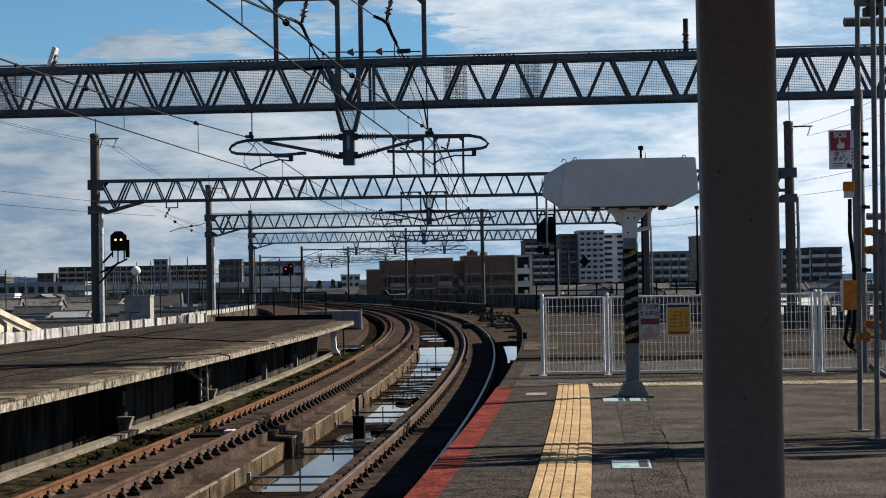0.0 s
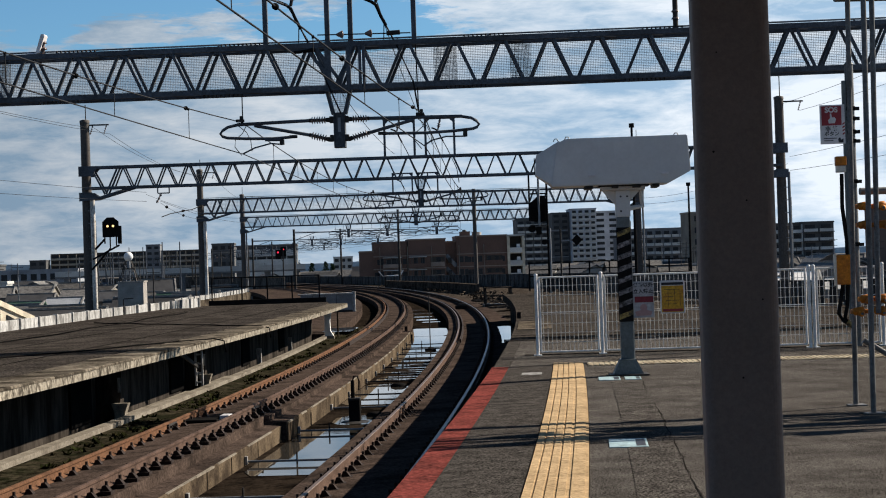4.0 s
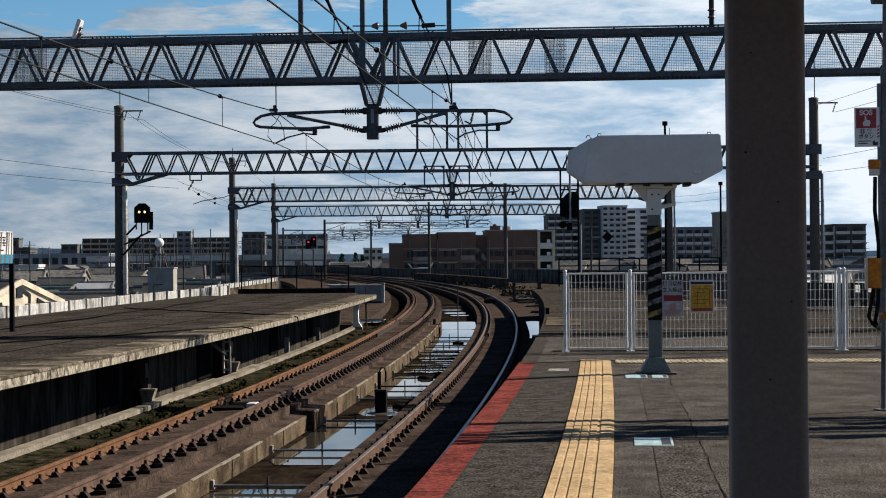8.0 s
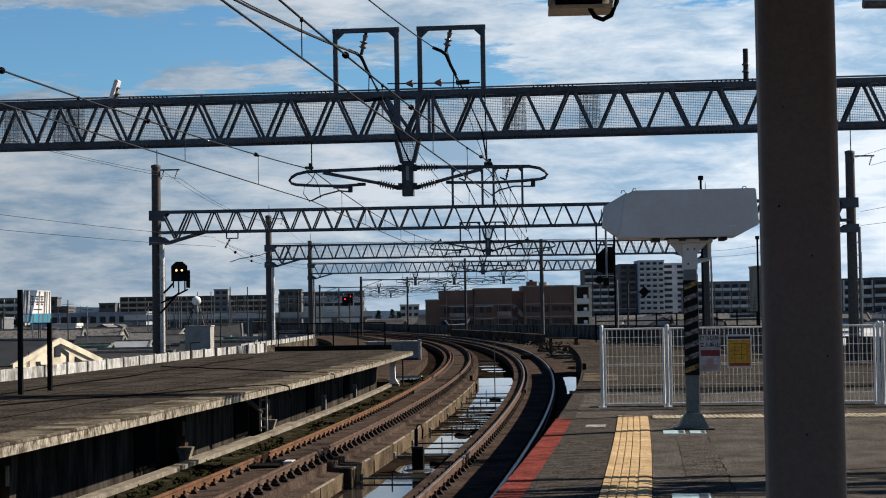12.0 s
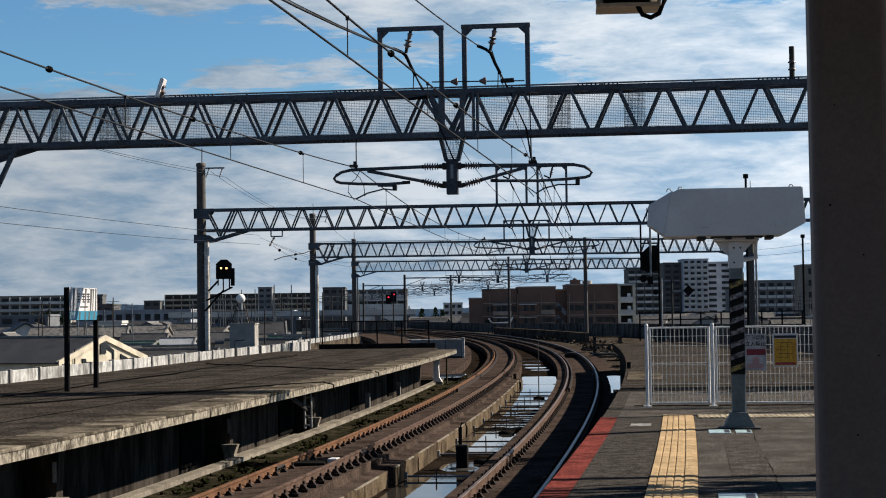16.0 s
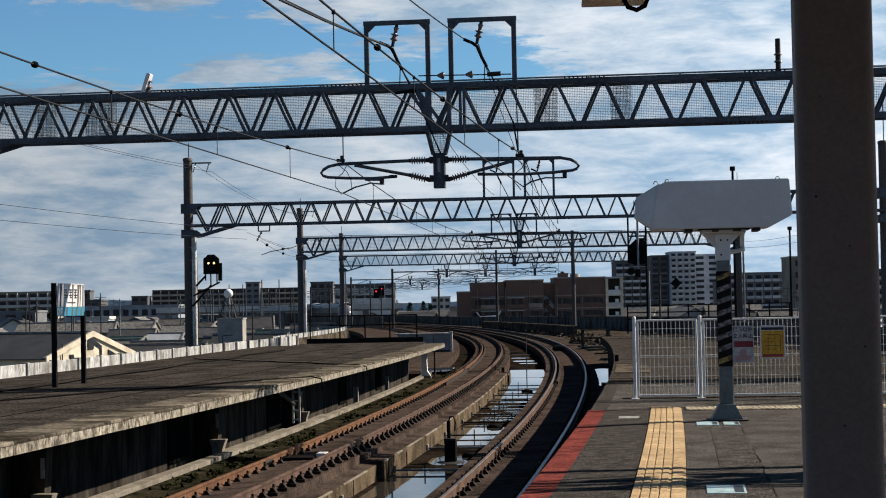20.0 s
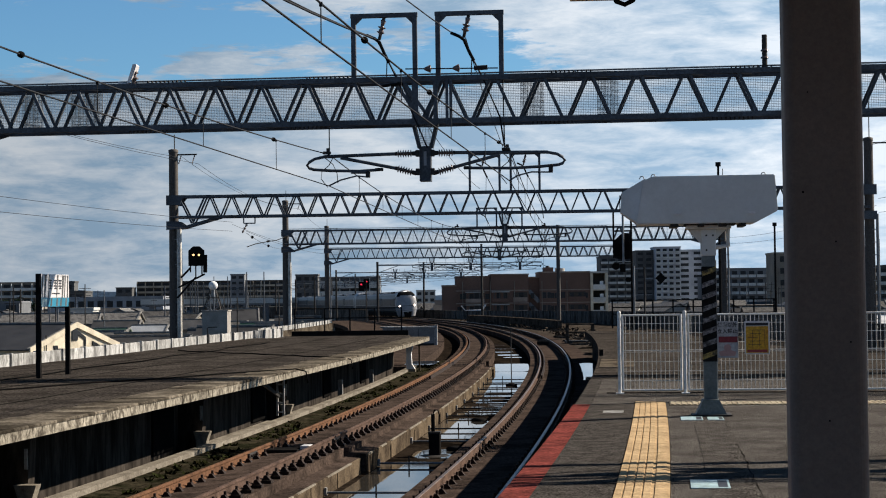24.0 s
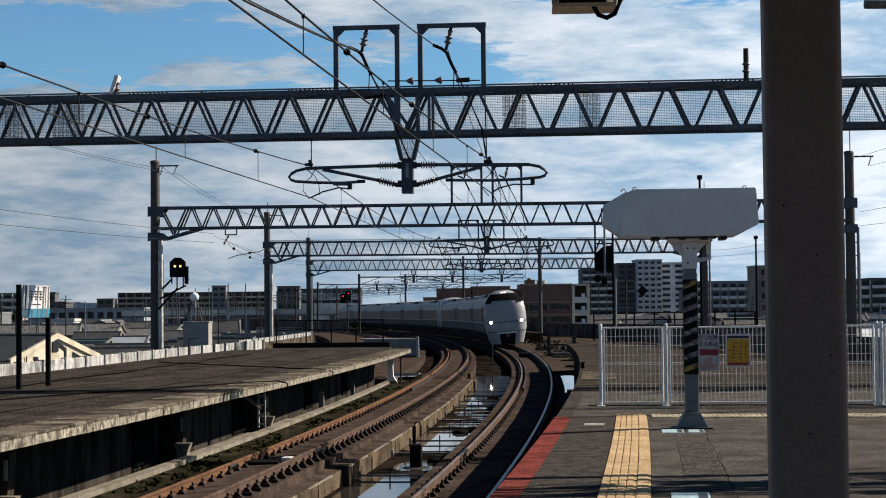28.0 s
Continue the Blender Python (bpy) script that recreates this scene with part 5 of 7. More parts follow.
def sag(a, b, d, k=14):
    return [a.lerp(b, i / k) - Vector((0, 0, 4 * d * (i / k) * (1 - i / k))) for i in range(k + 1)]


SUP = [-4.0, 36.0, 75.0, 115.0, 160.0, 214.0, 267.0, 320.0, 370.0, 420.0, 470.0]
for who, c in (("platform-side", 0.0), ("far", -3.75)):
    for i in range(len(SUP) - 1):
        s0, s1 = SUP[i], SUP[i + 1]
        st = [0.25 if k % 2 else -0.2 for k in (i, i + 1)]
        if i == 0:
            st = [-0.33, -0.3] if c == 0 else [-0.55, -0.39]
        elif i == 1:
            st[0] = -0.3 if c == 0 else -0.39
        lows, highs = [3.9, 3.9] if c < 0 else [3.93, 3.93], [4.57, 4.57] if c < 0 else [4.61, 4.61]
        deep = 0.32
        ca, cb_ = P(s0, c + st[0], lows[0]), P(s1, c + st[1], lows[1])
        ma, mb = P(s0, c + st[0], highs[0]), P(s1, c + st[1], highs[1])
        con = thing("contact_wire", "contact wire with its droppers over the " + who + " track", "wire", group="contact wires", shape=Shape().tube(sag(ca, cb_, 0.02), 0.011, 5), material=WIRE)
        mes = sag(ma, mb, deep)
        wire(mes, 0.012, "carrying wire over the " + who + " track", "carrying wires")
        for f in ((0.56, 0.7, 0.87) if c < 0 else (0.56, 0.69, 0.94)) if i == 0 else ():
            p = ma.lerp(mb, f) - Vector((0, 0, 4 * deep * f * (1 - f)))
            d = (mb - ma).normalized()
            part("wire_joint", Shape().tube([p - d * 0.05, p - d * 0.025, p + d * 0.025, p + d * 0.05], [0.02, 0.038, 0.038, 0.02], 10), RUBBER, con, "round black joint on the carrying wire")
        if s0 < 150:
            for k in range(1, 8):
                a, b = ca.lerp(cb_, k / 8) - Vector((0, 0, 0.02)), ma.lerp(mb, k / 8) - Vector((0, 0, 4 * deep * (k / 8) * (1 - k / 8)))
                part("dropper", Shape().tube([a, b], 0.006, 4), WIRE, con)
                part("clip", Shape().box(b.x - 0.016, b.x + 0.016, b.y - 0.02, b.y + 0.02, b.z - 0.03, b.z + 0.012), WIRE, con)
for a, b, r_, d in (
        (P(-4, -4.6, 7.0), P(36, -3.1, 7.0), 0.03, 0.75), (P(-4, -4.5, 7.1), P(36, -3.12, 7.02), 0.016, 0.75), (P(-4, -2.4, 7.1), P(36, -1.47, 7.08), 0.018, 0.55),
        (P(36, -3.1, 6.98), P(75, -3.1, 6.3), 0.014, 0.4), (P(36, -1.2, 6.98), P(75, -1.2, 6.3), 0.014, 0.4),
        (P(10, -16.3, 8.1), P(75, -15.5, 7.6), 0.012, 0.7), (P(10, -16.9, 8.3), P(75, -16.4, 7.9), 0.012, 0.7), (P(75, -15.5, 7.6), P(115, -15.4, 7.7), 0.012, 0.5), (P(75, -16.2, 7.9), P(115, -16.2, 7.9), 0.012, 0.5),
        (P(115, -15.4, 7.7), P(160, -14.4, 7.7), 0.012, 0.4), (P(75, 14.6, 7.6), P(36, 17.5, 7.9), 0.012, 0.3), (P(75, 13.8, 7.9), P(36, 16.5, 8.3), 0.012, 0.3), (P(75, 14.1, 5.6), P(34, 17.0, 5.7), 0.012, 0.2), (P(75, 14.1, 5.0), P(34, 17.2, 5.0), 0.012, 0.25),
        (P(75, 14.0, 5.3), P(115, 13.2, 5.4), 0.012, 0.3), (P(75, 14.0, 4.9), P(115, 13.2, 5.0), 0.012, 0.3),
        (P(75, -14.0, 5.0), P(20, -16.5, 4.6), 0.011, 0.2), (P(75, -14.0, 4.6), P(20, -16.5, 4.1), 0.011, 0.2), (P(75, -14.0, 4.9), P(115, -13.2, 4.9), 0.011, 0.3), (P(75, -13.4, 4.6), P(115, -12.6, 4.6), 0.011, 0.3)):
    wire(sag(a, b, d), r_ * 0.72, "thin dark feeder wire", "feeder wires")
jm = wire([P(100, -17.05, 4.7), P(101.5, -16.75, 4.92), P(105, -16.35, 5.18), P(108, -16.2, 5.35), P(115, -16.05, 5.9)], 0.03, "thick dark jumper cable tied to the gantry pole", "feeder wires", name="jumper_cable")
for p, q in ((P(104.4, -16.42, 5.14), P(105.2, -16.33, 5.2)), (P(111.5, -16.13, 5.6), P(113.6, -16.08, 5.8))):
    part("joint", Shape().tube([p, p.lerp(q, 0.3), p.lerp(q, 0.7), q], [0.03, 0.07, 0.07, 0.03], 8), RUBBER, jm)
far_feed = wire(sag(P(75, -13.4, 4.52), P(115, -16.1, 5.0), 0.25), 0.009, "thin dark feeder wire with round joints", "feeder wires")
for f in (0.1, 0.42):
    c = P(75, -13.4, 4.52).lerp(P(115, -16.1, 5.0), f) - Vector((0, 0, 4 * 0.25 * f * (1 - f)))
    part("joint", Shape().tube([c - Vector((0.07, 0, 0)), c - Vector((0.03, 0, 0)), c + Vector((0.03, 0, 0)), c + Vector((0.07, 0, 0))], [0.02, 0.07, 0.07, 0.02], 8), RUBBER, far_feed)
# ---------- signals ----------
def signal_head(m, label, lamps, glow, w=0.62, h=0.75):
    sg = thing("colour_light_signal", label, "signal", m, "signals")
    part("backboard", Shape().prism([(-w / 2, -h / 2), (w / 2, -h / 2), (w / 2, h * 0.28), (w * 0.2, h / 2), (-w * 0.2, h / 2), (-w / 2, h * 0.28)], -0.02, 0.02), BLACK, sg)
    part("case", Shape().box(-w * 0.36, w * 0.36, 0.02, 0.3, -h * 0.42, h * 0.3, bev=0.02), BLACK, sg)
    for k, q in enumerate(lamps):
        part("hood", Shape().tube([(q, -0.02, 0.05), (q, -0.22, 0.05)], 0.1, 12, cap=False), BLACK, sg)
        part("lens", Shape().tube([(q, -0.03, 0.05), (q, -0.035, 0.05)], 0.05, 12), glow, sg, "glowing lens")
    return sg


sl = signal_head(at(74.0, -15.42, 3.5), "black signal head with two amber lights on a bracket", (-0.12, 0.12), SIGNAL_AMBER, 0.7, 0.85)
part("side_box", Shape().box(0.3, 0.46, -0.06, 0.1, -0.72, 0.05, bev=0.02), BLACK, sl)
for p, q in (((-0.95, 0.5, -1.8), (-0.05, 0.2, -0.9)), ((-0.78, 0.5, -0.92), (-0.3, 0.2, -0.5)), ((-0.9, 0.5, -1.35), (0.32, 0.2, -0.78))):
    part("bracket", Shape().beam(p, q, 0.065), BLACK, sl)
for x, z in ((-0.07, -0.92), (0.2, -0.8), (-0.3, -0.7)):
    part("riser", Shape().tube([(x, 0.2, -0.35), (x, 0.2, z)], 0.03, 8), BLACK, sl)
sr = thing("signal_post", "dark signal heads seen from behind on a slim post", "signal", at(95.0, 4.85, -1.2), "signals")
part("post", Shape().tube([(0, 0, 0), (0, 0, 7.05)], 0.055, 10), BLACK, sr)
part("conduit", Shape().tube([(0.11, -0.05, 0), (0.11, -0.05, 4.4)], 0.055, 8), GALV, sr, "pale cable conduit")
hd = part("head", Shape().prism([(-0.98, 4.86), (-0.5, 4.74), (-0.08, 4.8), (-0.06, 5.95), (-0.12, 6.2), (-0.5, 6.22), (-0.96, 5.8)], -0.3, -0.04), BLACK, sr)
part("hood", Shape().box(-0.42, -0.1, -0.36, -0.3, 4.85, 5.75, bev=0.02), RUBBER, hd)
part("hood", Shape().box(-0.92, -0.56, -0.36, -0.3, 4.95, 5.6, bev=0.02), RUBBER, hd)
part("hanging_tube", Shape().tube([(-0.48, -0.42, 4.55), (-0.48, -0.42, 7.6)], 0.06, 10), GALV, sr, "galvanised tube in front of the heads")
part("rail_post", Shape().tube([(-0.97, 0, 4.85), (-0.97, 0, 7.6)], 0.05, 8), BLACK, sr)
part("bracket", Shape().box(-1.0, 0.06, -0.05, 0.05, 6.3, 6.38), DARK, sr)
part("bracket", Shape().box(-0.98, 0.02, -0.44, 0.03, 4.55, 4.62), DARK, sr)
part("lamp_case", Shape().tube([(-0.86, -0.2, 4.4), (-0.86, 0.2, 4.4)], 0.2, 14), BLACK, sr)
part("lamp_case", Shape().box(-0.63, -0.34, -0.2, 0.15, 4.08, 4.5, bev=0.04), BLACK, sr)
part("lamp_case", Shape().tube([(-0.2, -0.15, 3.65), (-0.2, 0.1, 3.65)], 0.15, 14), BLACK, sr)
fs = thing("far_signal", "far signal with two red lights on a post", "signal", at(219, -8.8, -1.2), "signals")
part("post", Shape().tube([(0, 0, 0), (0, 0, 5.3)], 0.08, 10), DARK, fs)
for x, z in ((0.05, 5.0), (-0.62, 4.65)):
    part("board", Shape().box(x - 0.34, x + 0.34, 0.0, 0.06, z - 0.75, z + 0.45, bev=0.05), BLACK, fs)
    part("lens", Shape().tube([(x, -0.05, z + 0.12), (x, -0.06, z + 0.12)], 0.1, 12), SIGNAL_RED, fs, "glowing red lens")
part("bracket", Shape().beam((0, 0.05, 3.6), (-0.62, 0.05, 4.3), 0.06), DARK, fs)

# ---------- near platform things ----------
col = thing("canopy_column", "dark brown-grey painted steel canopy column on the platform", "column", pose(1.305, 5.6, 0, 0, 0, -9))
ring = []
for cx, cy, a0 in ((0.088, 0.088, 0), (-0.088, 0.088, 90), (-0.088, -0.088, 180), (0.088, -0.088, 270)):
    ring += [(cx + 0.035 * math.cos(radians(a0 + 15 * k)), cy + 0.035 * math.sin(radians(a0 + 15 * k))) for k in range(7)]
part("shaft", Shape().prism(ring, 0, 3.5, "z"), COLUMN, col)
part("base_plate", Shape().box(-0.2, 0.2, -0.2, 0.2, 0, 0.025, bev=0.005), COLUMN, col)
for z, x in ((2.1, -0.05), (1.78, -0.07), (1.3, 0.07), (1.05, 0.0), (1.62, 0.03)):
    part("paint_chip", Shape().tube([(x, -0.1225, z), (x, -0.1238, z)], 0.0025 + 0.0014 * (z % 0.3) / 0.3, 8), BLACK, col)
canopy = structure("canopy_roof", Shape().box(-3.0, 7.5, -14, 8.2, 3.5, 3.62), COLUMN, "canopy roof over the near platform")
lamp = thing("canopy_lamp", "boxy canopy lamp with a wire guard hung from the canopy roof", "lamp", pose(0.905, 8.45, 2.95, 0, 0, -4))
part("housing", Shape().box(-0.16, 0.16, -0.5, 0.12, 0.03, 0.14, bev=0.01), LAMPBODY, lamp)
part("bottom_frame", Shape().box(-0.165, 0.15, -0.1, 0.12, -0.015, 0.005, bev=0.004), LAMPBODY, lamp)
for x in (-0.16, 0.14):
    part("frame_post", Shape().box(x - 0.008, x + 0.008, -0.1, -0.085, 0, 0.05), LAMPBODY, lamp)
part("tube_shade", Shape().box(-0.13, 0.1, -0.09, 0.1, 0.012, 0.04, bev=0.006), BLACK, lamp)
part("lead", Shape().tube([(0.03, -0.08, 0.0), (0.06, -0.08, -0.055), (0.1, -0.08, -0.07), (0.14, -0.08, -0.05), (0.17, -0.06, 0.02), (0.165, -0.05, 0.1)], 0.012, 8), BLACK, lamp)
part("hanger", Shape().tube([(0, -0.2, 0.14), (0, -0.2, 0.56)], 0.02, 8), LAMPBODY, lamp)

# train-watching monitor box on its striped post
box = thing("platform_monitor", "pale grey monitor box on a striped post on the platform", "monitor", pose(3.5, 21.1, 0, 0, 0, -6))
casing = Shape()
front = [(-0.88, 2.34), (0.55, 2.34), (0.82, 2.48), (0.79, 2.92), (-0.68, 2.92), (-0.79, 2.87)]
casing.prism(front, -0.3, 0.32)
sh = casing.mesh("casing", CASING)
bmc = bmesh.new()
bmc.from_mesh(sh)
bmesh.ops.bevel(bmc, geom=bmc.edges[:], offset=0.012, segments=2, affect="EDGES")
bmc.to_mesh(sh)
bmc.free()
part("casing", sh, CASING, box)
part("hood", Shape().add([(-0.76, -0.28, 2.9), (-0.76, 0.3, 2.9), (-0.87, 0.3, 2.36), (-0.87, -0.28, 2.36), (-1.05, -0.16, 2.74), (-1.05, 0.22, 2.74), (-1.07, 0.22, 2.5), (-1.07, -0.16, 2.5)],
                         [(0, 1, 5, 4), (2, 3, 7, 6), (1, 2, 6, 5), (3, 0, 4, 7), (4, 5, 6, 7), (0, 3, 2, 1)]), CASING, box, "tapered screen hood")
part("screen", Shape().box(-1.078, -1.07, -0.13, 0.19, 2.53, 2.71), BLACK, box)
for x in (-0.38, 0.5):
    part("latch", Shape().box(x - 0.045, x + 0.045, -0.33, -0.305, 2.445, 2.472, bev=0.004), SIGNWHITE, box)
for x, z in ((-0.8, 2.93), (-0.66, 2.95), (0.68, 2.95)):
    part("lifting_eye", Shape().tube([(x - 0.03, 0, z - 0.02), (x - 0.015, 0, z + 0.012), (x + 0.015, 0, z + 0.012), (x + 0.03, 0, z - 0.02)], 0.007, 6), GALV, box)
part("bearer", Shape().box(-0.27, 0.27, -0.16, 0.16, 2.28, 2.335, bev=0.01), CASING, box)
part("bearer_plate", Shape().box(-0.3, 0.32, -0.2, 0.2, 2.322, 2.338), DARK, box)
part("head_post", Shape().box(-0.095, 0.085, -0.09, 0.09, 1.95, 2.28, bev=0.01), CASING, box)
part("post", Shape().box(-0.085, 0.075, -0.08, 0.08, 0.0, 1.95, bev=0.008), POSTGREY, box, "dark blue-grey square post")
part("foot", Shape().prism([(-0.1, 0.2), (0.09, 0.2), (0.19, 0.0), (-0.2, 0.0)], -0.14, 0.14), POSTGREY, box)
part("foot_plate", Shape().box(-0.24, 0.24, -0.22, 0.22, 0, 0.02, bev=0.004), DARK, box)
# the post's sunny right edge, put in as a pale strip
part("earth_strip", Shape().box(0.077, 0.088, -0.03, 0.03, 0.2, 1.9), PALE, box, "pale strip for the post's sunlit right edge")
hz = part("hazard_wrap", Shape().box(-0.089, 0.079, -0.084, 0.084, 0.66, 1.82), BLACK, box, "black wrap with worn slanted stripes")
for i in range(8):
    z = 0.685 + 0.145 * i
    part("stripe", Shape().add([(-0.09, -0.0855, z), (0.08, -0.0855, z + 0.06), (0.08, -0.0855, z + 0.122), (-0.09, -0.0855, z + 0.062), (-0.09, -0.083, z), (0.08, -0.083, z + 0.06), (0.08, -0.083, z + 0.122), (-0.09, -0.083, z + 0.062)],
                               [(0, 1, 2, 3), (7, 6, 5, 4), (0, 4, 5, 1), (2, 6, 7, 3), (1, 5, 6, 2), (0, 3, 7, 4)]), HAZARD if i in (0, 7) else HAZGREY, hz)
for x, w in ((-0.42, 0.05), (-0.1, 0.04), (0.16, 0.05), (0.4, 0.04)):
    part("fixing_block", Shape().box(x - w, x + w, -0.26, 0.2, 2.3, 2.338, bev=0.006), DARK, box)
for x, z in ((-0.03, 2.2), (-0.03, 2.02), (0.05, 2.2)):
    part("bolt_hole", Shape().tube([(x, -0.088, z), (x, -0.094, z)], 0.012, 8), BLACK, box)
part("gusset", Shape().prism([(-0.25, 2.28), (-0.09, 2.28), (-0.09, 2.1)], -0.05, 0.05), CASING, box)
part("gusset", Shape().prism([(0.22, 2.28), (0.08, 2.28), (0.08, 2.14)], -0.05, 0.05), CASING, box)
part("elbow", Shape().tube([(0.07, 0, 2.05), (0.24, 0, 2.08), (0.24, 0, 2.3)], 0.03, 8), CASING, box)

# ---------- white mesh fence and gates ----------
def fence_panel(n0, n1, z0=0.05, z1=1.2, lean=0.0):
    f = thing("mesh_fence_panel", "white steel mesh fence panel across the platform", "fence", at(26.25, n0, 0), "white mesh fence panels")
    w = n1 - n0
    fr = 0.018
    for x in (0.02, w - 0.02):
        part("frame_bar", Shape().tube([(x, 0, z0), (x, 0, z1)], fr, 8), WHITE, f)
    for z in (z0, z1 - 0.015, z0 + 0.6):
        part("frame_bar", Shape().tube([(0.02, 0, z), (w - 0.02, 0, z)], 0.014 if z != z0 + 0.6 else 0.006, 8), WHITE, f)
    k = int(w / 0.062)
    up = Shape().tube([(0, 0.012, z0), (0, 0.012, z1)], 0.0044, 5, cap=False).mesh("upright_wire", WHITE)
    for i in range(1, k):
        part("upright_wire", up, WHITE, f, m=Matrix.Translation((w * i / k, 0, 0)))
    tie = Shape().tube([(0, -0.004, 0), (w, -0.004, 0)], 0.0036, 5, cap=False).mesh("cross_wire", WHITE)
    for i in range(1, 8):
        part("cross_wire", tie, WHITE, f, m=Matrix.Translation((0, 0, z0 + (z1 - z0) * i / 8)))
    return f


def fence_post(n, h=1.215, r=0.026):
    p = thing("fence_post", "white round fence post with a domed cap", "fence post", at(26.25, n, 0), "white fence posts")
    part("tube", Shape().tube([(0, -0.03, 0), (0, -0.03, h)], r, 12), WHITE, p)
    part("cap", Shape().tube([(0, -0.03, h), (0, -0.03, h + 0.02), (0, -0.03, h + 0.035)], [r * 1.15, r * 1.1, r * 0.4], 12), WHITE, p)
    part("foot", Shape().box(-0.06, 0.06, -0.1, 0.06, 0, 0.012), WHITE, p)
    return p


for n in (2.0, 2.985, 4.95, 6.11, 6.178, 7.2, 7.32, 9.3, 11.3):
    fence_post(n)
for a, b in ((2.03, 2.95), (3.02, 4.92), (4.98, 6.08), (6.21, 7.17), (7.35, 9.27), (9.33, 11.27)):
    fence_panel(a, b)
structure("fence_kerb", Shape().sweep([(1.8, -0.01), (1.8, 0.014), (11.3, 0.014), (11.3, -0.01)], 26.3, 26.5, 0.2), DECK, "low concrete kerb under the fence")


def board(name, label, n, z0, z1, w, mtl, s=26.18):
    b = thing(name, label, "sign", at(s, n, 0), "signs on the fence")
    part("board", Shape().box(-w / 2, w / 2, -0.006, 0.006, z0, z1, bev=0.003), mtl, b)
    return b


sg = board("warning_sign", "white notice with a red band tied to the white fence", 3.62, 0.53, 1.08, 0.32, NOTICE)
lettering("lettering", "係者以外", 0.075, INK, sg, pose(0.0, -0.0075, 1.02, 90), 0.002)
lettering("lettering", "立入禁止", 0.075, INK, sg, pose(0.0, -0.0075, 0.925, 90), 0.002)
part("red_band", Shape().box(-0.13, 0.15, -0.009, -0.006, 0.76, 0.85), DULLRED, sg)
part("figure_shape", Shape().tube([(0.0, -0.0065, 0.68), (0.0, -0.009, 0.68)], 0.055, 14), PINK, sg)
part("figure_shape", Shape().prism([(-0.11, 0.56), (0.11, 0.56), (0.13, 0.62), (0.05, 0.645), (-0.05, 0.645), (-0.13, 0.62)], -0.009, -0.0065), PINK, sg)
sy = board("yellow_notice", "yellow notice with dark and red lines on the white fence", 4.06, 0.58, 1.08, 0.37, SIGNWHITE)
part("yellow_field", Shape().box(-0.165, 0.165, -0.009, -0.006, 0.6, 1.0), SIGNYELLOW, sy)
part("text_bar", Shape().box(-0.165, 0.165, -0.009, -0.006, 1.01, 1.05), INK, sy)
for i in range(5):
    part("text_bar", Shape().box(-0.13 + 0.03 * (i % 2), 0.11 - 0.05 * (i % 3), -0.0105, -0.009, 0.94 - 0.055 * i, 0.947 - 0.055 * i), INK, sy)
for x in (-0.07, 0.03, 0.11):
    part("text_bar", Shape().box(x, x + 0.006, -0.0105, -0.009, 0.7, 0.94), INK, sy)
part("text_bar", Shape().box(-0.15, 0.15, -0.0105, -0.009, 0.61, 0.65), SIGNRED, sy)

# ---------- emergency button pole and steel pipe stand ----------
ep = thing("emergency_pole", "grey steel pole with the emergency button sign and boxes", "pole", pose(7.72, 25.6, 0, 0, 0, -8))
part("pole", Shape().tube([(0.03, 0, 0), (0.03, 0, 4.25)], 0.066, 14), SCAFF, ep)
part("cap", Shape().tube([(0.03, 0, 4.25), (0.03, 0, 4.29)], [0.072, 0.04], 12), SCAFF, ep)
part("channel", Shape().box(-0.09, -0.04, -0.1, 0.0, 0.4, 4.0), POSTGREY, ep)
part("cable", Shape().tube([(-0.14, -0.08, 2.6), (-0.15, -0.08, 2.1), (-0.1, -0.08, 1.6), (-0.1, -0.08, 1.38)], 0.03, 8), BLACK, ep)
for z in (3.55, 3.4, 3.2, 3.06, 1.5, 2.45):
    part("band", Shape().tube([(0.03, 0, z), (0.03, 0, z + 0.06)], 0.08, 12), BLACK, ep)
    part("band_bolt", Shape().box(0.1, 0.16, -0.06, 0.0, z, z + 0.05), DARK, ep)
so = part("sign_board", Shape().box(-0.44, -0.07, -0.115, -0.1, 3.05, 3.64, bev=0.004), SIGNWHITE, ep, "white emergency button sign with a red field")
part("red_field", Shape().box(-0.415, -0.12, -0.118, -0.115, 3.33, 3.62), SIGNRED, so)
lettering("lettering", "SOS", 0.11, SIGNWHITE, so, pose(-0.27, -0.12, 3.56, 90), 0.004)
lettering("lettering", "非 常", 0.085, INK, so, pose(-0.27, -0.1165, 3.275, 90), 0.002)
lettering("lettering", "ボタン", 0.075, INK, so, pose(-0.27, -0.1165, 3.2, 90), 0.002)
for i in range(2):
    part("text_bar", Shape().box(-0.39, -0.2 - 0.05 * i, -0.118, -0.115, 3.13 - 0.035 * i, 3.142 - 0.035 * i), INK, so)
part("pointing_mark", Shape().prism([(-0.31, 3.36), (-0.22, 3.36), (-0.2, 3.42), (-0.22, 3.45), (-0.26, 3.45), (-0.27, 3.51), (-0.29, 3.51), (-0.29, 3.44), (-0.32, 3.41)], -0.1195, -0.118), SIGNWHITE, so)
part("corner_mark", Shape().prism([(-0.17, 3.07), (-0.1, 3.07), (-0.1, 3.13), (-0.13, 3.11), (-0.15, 3.15), (-0.18, 3.12)], -0.118, -0.115), INK, so)
for i in range(4):
    part("hazard_tick", Shape().prism([(-0.11, 3.18 + 0.05 * i), (-0.075, 3.2 + 0.05 * i), (-0.075, 3.225 + 0.05 * i), (-0.11, 3.205 + 0.05 * i)], -0.118, -0.115), SIGNRED, so)
